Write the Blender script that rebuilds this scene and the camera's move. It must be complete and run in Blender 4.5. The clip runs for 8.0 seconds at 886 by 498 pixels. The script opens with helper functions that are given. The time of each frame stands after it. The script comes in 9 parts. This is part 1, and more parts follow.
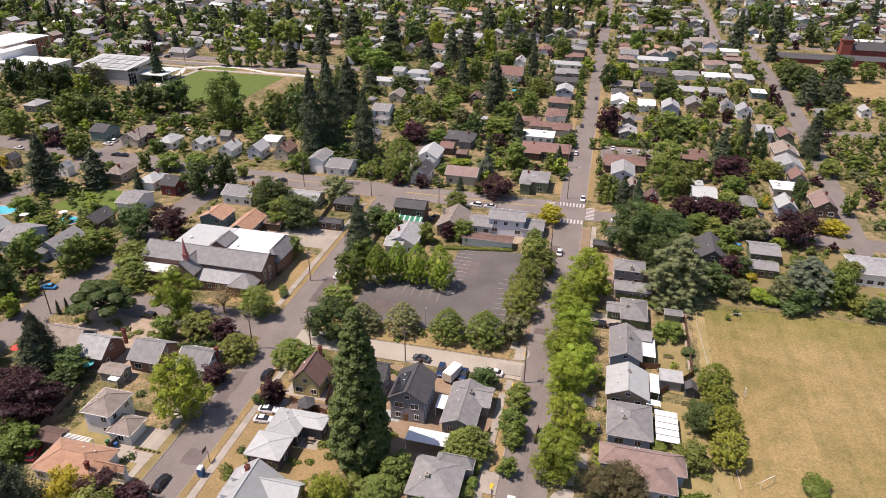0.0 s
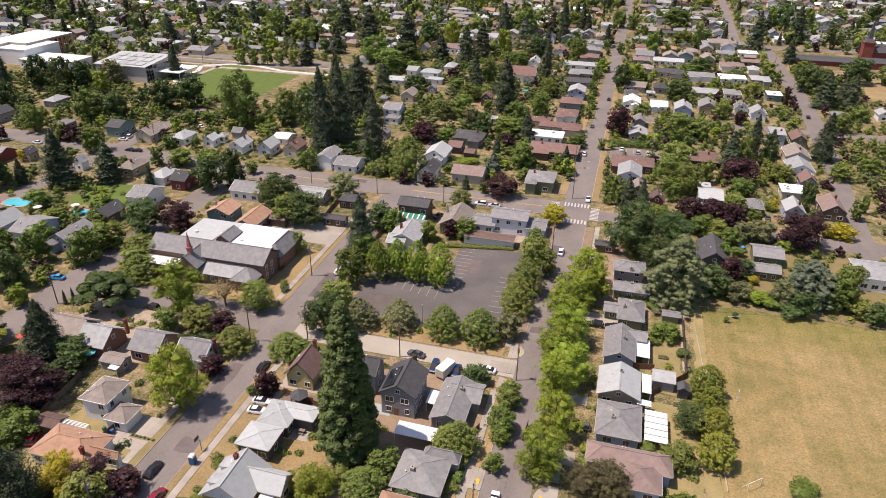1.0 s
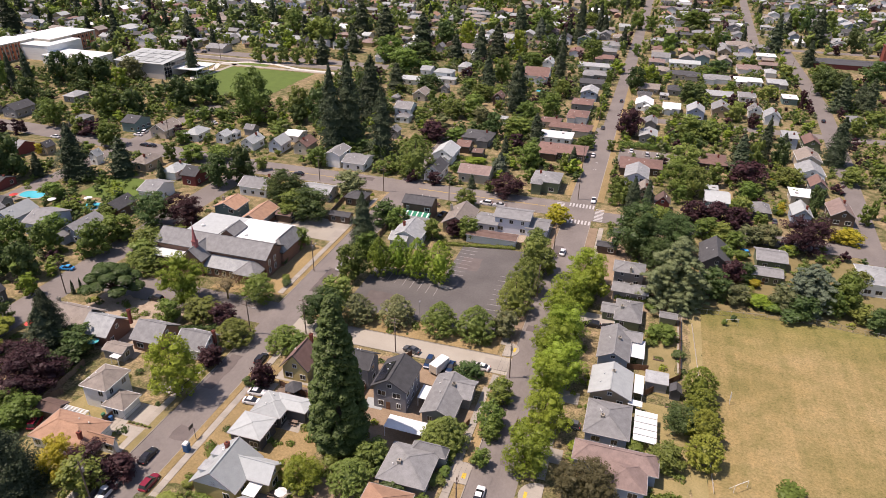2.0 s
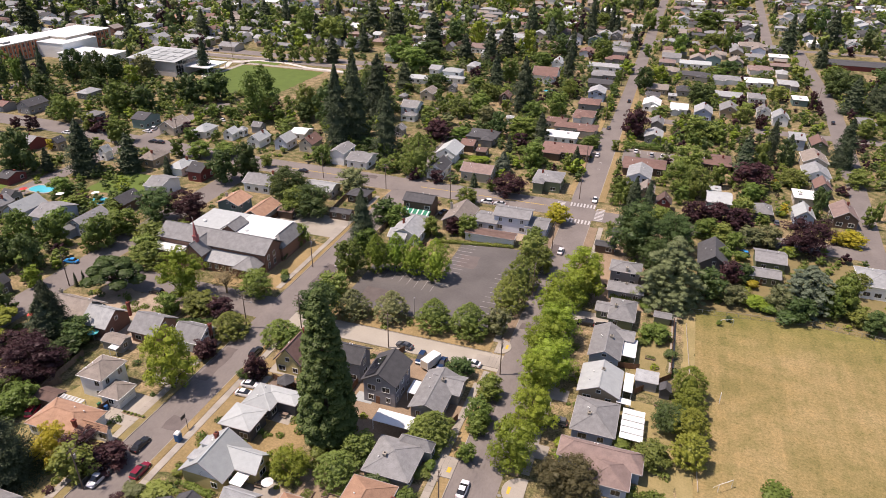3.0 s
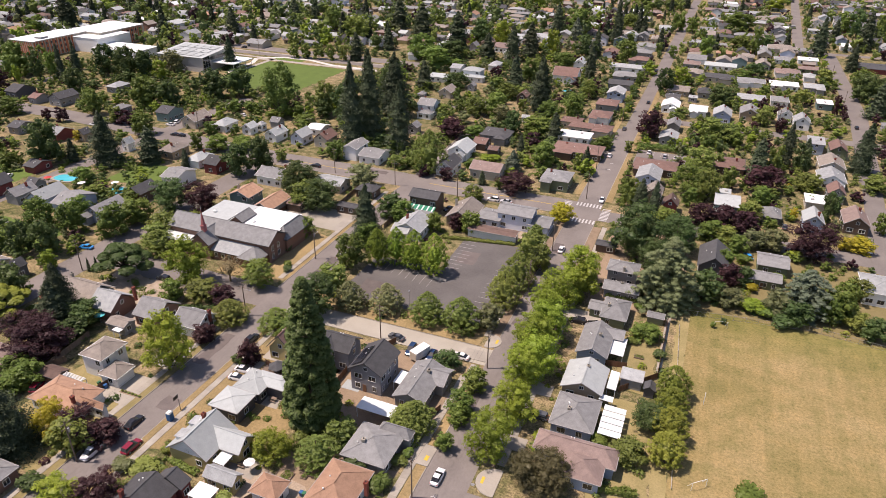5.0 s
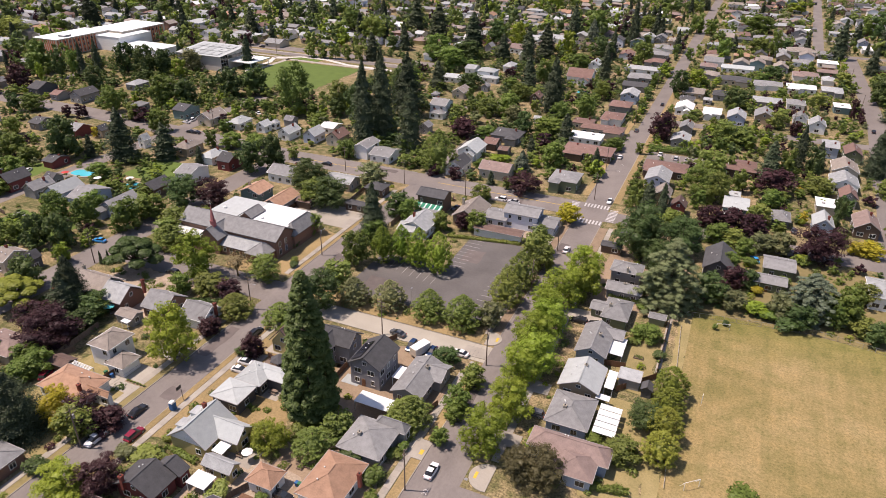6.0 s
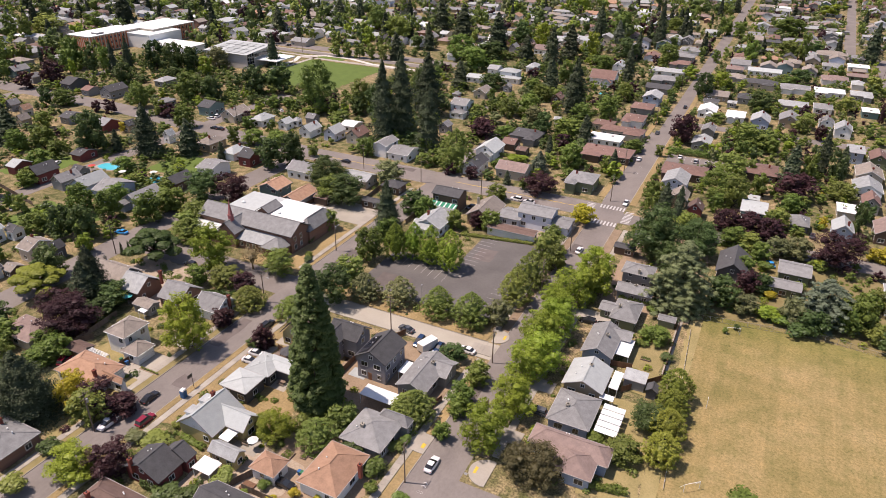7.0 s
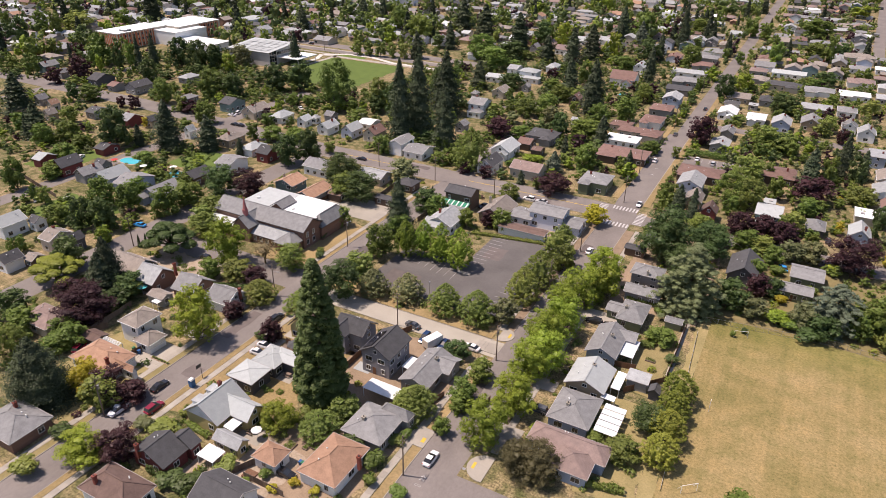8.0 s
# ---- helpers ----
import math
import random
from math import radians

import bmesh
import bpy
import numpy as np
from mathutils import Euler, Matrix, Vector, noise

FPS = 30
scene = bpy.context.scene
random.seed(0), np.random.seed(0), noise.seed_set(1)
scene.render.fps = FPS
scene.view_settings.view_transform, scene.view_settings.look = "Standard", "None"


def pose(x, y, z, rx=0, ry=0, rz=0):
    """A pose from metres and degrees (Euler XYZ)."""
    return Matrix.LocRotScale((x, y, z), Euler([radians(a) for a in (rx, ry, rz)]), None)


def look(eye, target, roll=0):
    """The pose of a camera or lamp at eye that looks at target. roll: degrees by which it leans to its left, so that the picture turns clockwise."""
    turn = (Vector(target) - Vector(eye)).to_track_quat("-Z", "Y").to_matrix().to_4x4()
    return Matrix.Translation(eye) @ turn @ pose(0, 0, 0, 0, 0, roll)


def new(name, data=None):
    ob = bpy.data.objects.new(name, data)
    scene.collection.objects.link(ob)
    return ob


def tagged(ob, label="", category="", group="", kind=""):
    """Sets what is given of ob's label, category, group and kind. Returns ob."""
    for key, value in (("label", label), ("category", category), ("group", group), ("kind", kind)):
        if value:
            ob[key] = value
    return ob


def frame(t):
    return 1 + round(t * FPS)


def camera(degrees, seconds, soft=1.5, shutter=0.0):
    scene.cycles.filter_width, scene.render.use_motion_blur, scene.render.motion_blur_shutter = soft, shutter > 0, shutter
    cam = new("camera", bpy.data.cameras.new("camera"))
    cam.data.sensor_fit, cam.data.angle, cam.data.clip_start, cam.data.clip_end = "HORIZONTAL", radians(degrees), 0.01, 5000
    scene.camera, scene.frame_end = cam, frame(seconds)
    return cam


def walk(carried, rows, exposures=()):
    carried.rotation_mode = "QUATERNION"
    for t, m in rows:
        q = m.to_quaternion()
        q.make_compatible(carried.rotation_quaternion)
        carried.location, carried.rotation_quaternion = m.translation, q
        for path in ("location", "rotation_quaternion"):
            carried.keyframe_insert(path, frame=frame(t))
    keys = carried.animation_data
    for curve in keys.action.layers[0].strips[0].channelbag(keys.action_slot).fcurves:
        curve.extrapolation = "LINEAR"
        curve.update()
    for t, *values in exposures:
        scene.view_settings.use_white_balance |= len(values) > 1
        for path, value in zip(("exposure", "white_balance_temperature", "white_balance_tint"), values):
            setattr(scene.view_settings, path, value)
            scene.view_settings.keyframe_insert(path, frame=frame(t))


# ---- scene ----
cam = camera(67.0, 8.0, 0.5)
PATH = [
    (0, (1.966, 0.692, 100.559), (1.56, 2.413, 99.624), 0.7),
    (0.5, (5.117, 0.848, 100.512), (4.685, 2.563, 99.578), 0.7),
    (1, (8.058, 0.744, 100.556), (7.594, 2.45, 99.621), 0.7),
    (1.5, (10.971, 0.634, 100.709), (10.477, 2.331, 99.774), 0.8),
    (3, (19.471, 0.863, 100.8), (18.908, 2.539, 99.864), 0.8),
    (3.5, (22.175, 1.043, 100.907), (21.591, 2.711, 99.97), 0.8),
    (4, (24.869, 1.119, 100.98), (24.263, 2.779, 100.043), 0.8),
    (4.5, (27.408, 1.274, 101.094), (26.778, 2.925, 100.156), 0.8),
    (6, (34.446, 1.236, 101.271), (33.742, 2.857, 100.335), 0.8),
    (6.5, (36.771, 1.309, 101.311), (36.032, 2.916, 100.376), 0.8),
    (7, (38.942, 1.371, 101.361), (38.168, 2.961, 100.425), 0.8),
    (7.5, (41.146, 1.66, 101.624), (40.336, 3.23, 100.686), 0.8),
    (8, (43.307, 1.837, 101.72), (42.473, 3.394, 100.782), 0.8),
]
walk(cam, [(t, look(eye, target, roll)) for t, eye, target, roll in PATH], [(0.0, 0.22, 6800, 25.5), (8.0, 0.22, 6800, 25.5)])

# ---- light ----
SUN_DIR = Vector((-0.385, -0.135, 0.913)).normalized()
world = bpy.data.worlds.new("sky")
scene.world = world
world.use_nodes = True
_wn = world.node_tree
_sky = _wn.nodes.new("ShaderNodeTexSky")
_sky.sky_type = "NISHITA"
_sky.sun_disc = False
_sky.sun_elevation = math.asin(SUN_DIR.z)
_sky.sun_rotation = math.atan2(SUN_DIR.x, SUN_DIR.y)
_wn.links.new(_sky.outputs[0], _wn.nodes["Background"].inputs[0])
_wn.nodes["Background"].inputs[1].default_value = 0.12
sun = new("sun", bpy.data.lights.new("sun", "SUN"))
sun.data.energy, sun.data.angle, sun.data.color = 5.0, radians(0.53), (1.0, 0.915, 0.79)
sun.matrix_world = look(SUN_DIR * 400, (0, 0, 0))

# ---- materials ----
MATS = {}


def surface(name, col, col2=None, rough=0.85, scale=0.6, fine=9.0, jitter=0.16, bump=0.25, metal=0.0, contrast=0.5, spec=0.3, island=False, stretch=(1, 1, 1), grain=0.4):
    """A weathered surface: two colours mixed by coarse and fine noise, a shift from piece to piece, and relief."""
    if name in MATS:
        return MATS[name]
    m = bpy.data.materials.new(name)
    m.use_nodes = True
    nt = m.node_tree
    n, l = nt.nodes, nt.links
    b = n["Principled BSDF"]
    b.inputs["Roughness"].default_value = rough
    b.inputs["Metallic"].default_value = metal
    b.inputs["Specular IOR Level"].default_value = spec
    geo = n.new("ShaderNodeNewGeometry")
    mp = n.new("ShaderNodeMapping")
    mp.inputs["Scale"].default_value = stretch
    l.new(geo.outputs["Position"], mp.inputs["Vector"])
    big = n.new("ShaderNodeTexNoise")
    big.inputs["Scale"].default_value = scale
    big.inputs["Detail"].default_value = 4
    small = n.new("ShaderNodeTexNoise")
    small.inputs["Scale"].default_value = fine
    small.inputs["Detail"].default_value = 7
    small.inputs["Roughness"].default_value = 0.72
    l.new(mp.outputs[0], big.inputs["Vector"])
    l.new(mp.outputs[0], small.inputs["Vector"])
    add = n.new("ShaderNodeMixRGB")
    add.inputs[0].default_value = grain
    l.new(big.outputs["Fac"], add.inputs[1])
    l.new(small.outputs["Fac"], add.inputs[2])
    ramp = n.new("ShaderNodeValToRGB")
    ramp.color_ramp.elements[0].position = 0.5 - 0.25 * (1.1 - contrast)
    ramp.color_ramp.elements[1].position = 0.5 + 0.25 * (1.1 - contrast)
    c2 = col2 or tuple(c * 0.78 for c in col)
    ramp.color_ramp.elements[0].color = (*c2, 1)
    ramp.color_ramp.elements[1].color = (*col, 1)
    l.new(add.outputs[0], ramp.inputs[0])
    info = n.new("ShaderNodeObjectInfo")
    src = geo.outputs["Random Per Island"] if island else info.outputs["Random"]
    rng = n.new("ShaderNodeMapRange")
    rng.inputs[3].default_value, rng.inputs[4].default_value = 1 - jitter, 1 + jitter
    l.new(src, rng.inputs[0])
    hsv = n.new("ShaderNodeHueSaturation")
    l.new(ramp.outputs[0], hsv.inputs["Color"])
    l.new(rng.outputs[0], hsv.inputs["Value"])
    l.new(hsv.outputs[0], b.inputs["Base Color"])
    if bump:
        bp = n.new("ShaderNodeBump")
        bp.inputs["Strength"].default_value = bump
        bp.inputs["Distance"].default_value = 0.05
        l.new(small.outputs["Fac"], bp.inputs["Height"])
        l.new(bp.outputs[0], b.inputs["Normal"])
    MATS[name] = m
    return m


def leaf(name, col, hue=0.016, val=0.14, glow=0.27):
    """Foliage: leaves differ one from another and tree from tree, and let some light through."""
    m = bpy.data.materials.new(name)
    m.use_nodes = True
    nt = m.node_tree
    n, l = nt.nodes, nt.links
    n.remove(n["Principled BSDF"])
    geo, info = n.new("ShaderNodeNewGeometry"), n.new("ShaderNodeObjectInfo")
    hsv = n.new("ShaderNodeHueSaturation")
    hsv.inputs["Color"].default_value = (*col, 1)
    v = n.new("ShaderNodeMapRange")
    v.inputs[3].default_value, v.inputs[4].default_value = 1 - val, 1 + val
    l.new(geo.outputs["Random Per Island"], v.inputs[0])
    v2 = n.new("ShaderNodeMapRange")
    v2.inputs[3].default_value, v2.inputs[4].default_value = 0.78, 1.25
    l.new(info.outputs["Random"], v2.inputs[0])
    mul = n.new("ShaderNodeMath")
    mul.operation = "MULTIPLY"
    l.new(v.outputs[0], mul.inputs[0])
    l.new(v2.outputs[0], mul.inputs[1])
    l.new(mul.outputs[0], hsv.inputs["Value"])
    h = n.new("ShaderNodeMapRange")
    h.inputs[3].default_value, h.inputs[4].default_value = 0.5 - hue, 0.5 + hue
    wob = n.new("ShaderNodeMath")
    wob.operation = "FRACT"
    add = n.new("ShaderNodeMath")
    add.inputs[1].default_value = 7.31
    add.operation = "MULTIPLY"
    l.new(info.outputs["Random"], add.inputs[0])
    l.new(add.outputs[0], wob.inputs[0])
    l.new(wob.outputs[0], h.inputs[0])
    l.new(h.outputs[0], hsv.inputs["Hue"])
    d, t, mix = n.new("ShaderNodeBsdfDiffuse"), n.new("ShaderNodeBsdfTranslucent"), n.new("ShaderNodeMixShader")
    l.new(hsv.outputs[0], d.inputs[0])
    l.new(hsv.outputs[0], t.inputs[0])
    mix.inputs[0].default_value = glow
    l.new(d.outputs[0], mix.inputs[1])
    l.new(t.outputs[0], mix.inputs[2])
    gl = n.new("ShaderNodeBsdfGlossy")
    gl.inputs["Roughness"].default_value = 0.5
    mix2 = n.new("ShaderNodeMixShader")
    mix2.inputs[0].default_value = 0.02
    l.new(mix.outputs[0], mix2.inputs[1])
    l.new(gl.outputs[0], mix2.inputs[2])
    l.new(mix2.outputs[0], n["Material Output"].inputs[0])
    MATS[name] = m
    return m


# roofs
for _n, _c in dict(grey=(0.252, 0.258, 0.255), dark_grey=(0.088, 0.09, 0.093), light_grey=(0.37, 0.393, 0.392), brown=(0.17, 0.115, 0.095), tan=(0.305, 0.27, 0.232),
                   orange_brown=(0.43, 0.265, 0.175), white=(0.75, 0.78, 0.765), red_brown=(0.225, 0.142, 0.118), mauve=(0.28, 0.21, 0.185), pale=(0.39, 0.425, 0.418)).items():
    surface("roof_" + _n, _c, tuple(v * (0.84 if _n == "white" else 0.78 if _n == "pale" else 0.58) for v in _c), rough=0.9 if _n != "white" else 0.6, scale=0.8, fine=4.5, jitter=0.13, bump=0.6 if _n != "white" else 0.1, contrast=0.4, grain=0.52)
# walls
for _n, _c in dict(white=(0.79, 0.805, 0.78), pale_grey=(0.5, 0.49, 0.47), slate=(0.235, 0.24, 0.26), blue=(0.33, 0.40, 0.50), pale_blue=(0.60, 0.64, 0.72), dark_grey=(0.10, 0.10, 0.105), grey=(0.27, 0.27, 0.26), green=(0.17, 0.20, 0.12), yellow=(0.52, 0.44, 0.20),
                   red=(0.20, 0.055, 0.05), tan=(0.36, 0.29, 0.20), beige=(0.55, 0.48, 0.38), teal=(0.16, 0.24, 0.23), brown=(0.13, 0.09, 0.065), brick=(0.23, 0.135, 0.10)).items():
    surface("wall_" + _n, _c, tuple(v * 0.82 for v in _c), rough=0.75, scale=0.5, fine=5, jitter=0.06, bump=0.15, stretch=(0.4, 0.4, 6.0), contrast=0.2)
surface("trim_white", (0.755, 0.78, 0.755), rough=0.5, jitter=0.04, bump=0.05)
surface("trim_grey", (0.36, 0.35, 0.34), rough=0.6, jitter=0.15, bump=0.05)
surface("trim_dark", (0.07, 0.07, 0.07), rough=0.5, jitter=0.1, bump=0.05)
surface("asphalt", (0.215, 0.193, 0.174), (0.143, 0.128, 0.117), rough=0.92, scale=0.14, fine=1.6, jitter=0.05, bump=0.3, contrast=0.45, grain=0.5, stretch=(1, 0.6, 1))
surface("asphalt_new", (0.138, 0.13, 0.123), (0.082, 0.077, 0.073), rough=0.92, scale=0.11, fine=2, jitter=0.02, bump=0.35, contrast=0.45, grain=0.5)
surface("asphalt_dark", (0.15, 0.128, 0.118), (0.10, 0.086, 0.08), rough=0.92, scale=0.4, fine=3, jitter=0.15, bump=0.25, contrast=0.3)
surface("concrete", (0.355, 0.33, 0.28), (0.245, 0.224, 0.188), rough=0.9, scale=0.3, fine=4, jitter=0.12, bump=0.2, contrast=0.3)
surface("concrete_pale", (0.62, 0.59, 0.54), (0.52, 0.49, 0.44), rough=0.85, scale=0.3, fine=4, jitter=0.06, bump=0.1, contrast=0.3)
surface("concrete_old", (0.375, 0.35, 0.29), (0.28, 0.258, 0.212), rough=0.9, scale=0.15, fine=2.2, jitter=0.08, bump=0.2, contrast=0.3)
surface("paint_line", (0.55, 0.54, 0.52), (0.30, 0.29, 0.28), rough=0.7, scale=2, fine=12, jitter=0.1, bump=0.1)
surface("paint_faded", (0.43, 0.42, 0.41), (0.21, 0.2, 0.195), rough=0.8, scale=2, fine=8, jitter=0.15, bump=0.1, grain=0.6)
surface("paint_yellow", (0.62, 0.43, 0.05), (0.45, 0.32, 0.05), rough=0.7, scale=2, fine=12, jitter=0.1, bump=0.1)
surface("lawn_dry", (0.36, 0.26, 0.13), (0.16, 0.125, 0.053), rough=1.0, scale=0.12, fine=2.0, jitter=0.08, bump=0.8, contrast=0.45, grain=0.65)
surface("gravel", (0.42, 0.35, 0.27), (0.22, 0.17, 0.115), rough=1.0, scale=0.4, fine=2.5, jitter=0.05, bump=0.5, contrast=0.5, grain=0.6)
surface("lawn_mid", (0.295, 0.235, 0.112), (0.165, 0.145, 0.058), rough=1.0, scale=0.3, fine=2.5, jitter=0.2, bump=0.5, contrast=0.45, grain=0.6)
surface("lawn_green", (0.115, 0.17, 0.035), (0.075, 0.115, 0.025), rough=1.0, scale=0.2, fine=2.5, jitter=0.1, bump=0.4, contrast=0.45, grain=0.6)
surface("soil", (0.30, 0.225, 0.15), (0.18, 0.132, 0.088), rough=1.0, scale=0.35, fine=2.5, jitter=0.15, bump=0.5, contrast=0.45, grain=0.6)
surface("wood_grey", (0.20, 0.155, 0.12), (0.12, 0.09, 0.07), rough=0.9, scale=0.8, fine=7, jitter=0.25, bump=0.3, stretch=(3, 3, 0.3))
surface("wood_brown", (0.20, 0.11, 0.065), (0.12, 0.065, 0.04), rough=0.85, scale=0.8, fine=7, jitter=0.2, bump=0.3, stretch=(3, 3, 0.3))
surface("bark", (0.11, 0.085, 0.065), (0.06, 0.045, 0.035), rough=0.95, scale=1.5, fine=10, jitter=0.2, bump=0.6, stretch=(2, 2, 0.4))
surface("metal_grey", (0.45, 0.45, 0.45), rough=0.45, metal=0.7, jitter=0.1, bump=0.05)
surface("rubber", (0.02, 0.02, 0.02), rough=0.9, jitter=0.1, bump=0.1)
surface("glass_dark", (0.025, 0.03, 0.035), (0.02, 0.022, 0.026), rough=0.08, jitter=0.3, bump=0.0, spec=0.7)
surface("pool_water", (0.08, 0.50, 0.58), (0.06, 0.42, 0.52), rough=0.05, scale=0.6, fine=3, jitter=0.02, bump=0.15, spec=0.6)
for _n, _c in dict(white=(0.75, 0.75, 0.75), black=(0.018, 0.018, 0.02), grey=(0.09, 0.095, 0.1), silver=(0.45, 0.46, 0.47), red=(0.20, 0.014, 0.03), blue=(0.014, 0.035, 0.085), bright_blue=(0.03, 0.28, 0.62)).items():
    surface("car_" + _n, _c, _c, rough=0.22, jitter=0.03, bump=0.0, spec=0.6)
surface("plastic_blue", (0.03, 0.12, 0.30), rough=0.5, jitter=0.05, bump=0.02)
surface("plastic_green", (0.03, 0.16, 0.08), rough=0.5, jitter=0.05, bump=0.02)
surface("cloth_teal", (0.08, 0.48, 0.50), rough=0.8, jitter=0.05, bump=0.05)
surface("cloth_red", (0.55, 0.07, 0.06), rough=0.8, jitter=0.05, bump=0.05)
surface("awning_green", (0.02, 0.22, 0.13), rough=0.6, jitter=0.03, bump=0.05)
surface("panel_orange", (0.52, 0.17, 0.075), (0.42, 0.13, 0.06), rough=0.6, jitter=0.12, bump=0.05)
surface("solar", (0.02, 0.022, 0.03), rough=0.12, jitter=0.1, bump=0.0, spec=0.6)
surface("spire_red", (0.40, 0.15, 0.14), (0.30, 0.10, 0.10), rough=0.8, jitter=0.05, bump=0.2)
surface("brick_red", (0.26, 0.075, 0.05), (0.19, 0.055, 0.04), rough=0.85, jitter=0.05, bump=0.2)

leaf("leaf_mid", (0.134, 0.19, 0.038))
leaf("leaf_bright", (0.205, 0.27, 0.03), hue=0.014, val=0.2, glow=0.21)
leaf("leaf_fresh", (0.172, 0.25, 0.03), hue=0.01, val=0.18, glow=0.25)
leaf("leaf_dark", (0.074, 0.115, 0.034))
leaf("leaf_olive", (0.178, 0.222, 0.05))
leaf("leaf_gold", (0.2, 0.228, 0.036))
leaf("leaf_bronze", (0.105, 0.098, 0.042), hue=0.012)
leaf("leaf_grey", (0.19, 0.208, 0.09))
leaf("leaf_cedar", (0.15, 0.185, 0.085), hue=0.01, glow=0.12)
leaf("leaf_blue", (0.125, 0.155, 0.10), hue=0.01, glow=0.1)
leaf("leaf_fir", (0.055, 0.075, 0.037), glow=0.1)
leaf("leaf_seq", (0.078, 0.118, 0.034), glow=0.14)
leaf("leaf_plum", (0.058, 0.026, 0.029), hue=0.012)
leaf("leaf_yellow", (0.38, 0.33, 0.03), hue=0.015)
leaf("leaf_dry", (0.22, 0.17, 0.09), hue=0.01)


def ground_mat():
    """Yards seen from above: dry grass, watered grass, bare earth, in patches."""
    m = bpy.data.materials.new("ground_yards")
    m.use_nodes = True
    n, l = m.node_tree.nodes, m.node_tree.links
    b = n["Principled BSDF"]
    b.inputs["Roughness"].default_value = 1.0
    b.inputs["Specular IOR Level"].default_value = 0.1
    geo = n.new("ShaderNodeNewGeometry")

    def noise_tex(scale, detail):
        t = n.new("ShaderNodeTexNoise")
        t.inputs["Scale"].default_value, t.inputs["Detail"].default_value = scale, detail
        l.new(geo.outputs["Position"], t.inputs["Vector"])
        return t.outputs["Fac"]

    def ramp(src, stops):
        r = n.new("ShaderNodeValToRGB")
        while len(r.color_ramp.elements) < len(stops):
            r.color_ramp.elements.new(0.5)
        for e, (p, c) in zip(r.color_ramp.elements, stops):
            e.position, e.color = p, (*c, 1)
        l.new(src, r.inputs[0])
        return r.outputs[0]

    def mixed(kind, f, a, c):
        x = n.new("ShaderNodeMixRGB")
        x.blend_type = kind
        if isinstance(f, float):
            x.inputs[0].default_value = f
        else:
            l.new(f, x.inputs[0])
        l.new(a, x.inputs[1])
        l.new(c, x.inputs[2])
        return x.outputs[0]

    patches = ramp(noise_tex(0.055, 5), [(0.38, (0.09, 0.10, 0.035)), (0.50, (0.15, 0.135, 0.06)), (0.58, (0.29, 0.22, 0.12)), (0.72, (0.24, 0.18, 0.115))])
    spots = ramp(noise_tex(0.4, 6), [(0.4, (0.08, 0.09, 0.035)), (0.62, (0.38, 0.29, 0.17))])
    fine = ramp(noise_tex(2.2, 8), [(0.35, (0.5, 0.5, 0.5)), (0.65, (1.3, 1.3, 1.3))])
    col = mixed("MULTIPLY", 1.0, mixed("MIX", 0.45, patches, spots), fine)
    l.new(col, b.inputs["Base Color"])
    return m


GROUND = ground_mat()


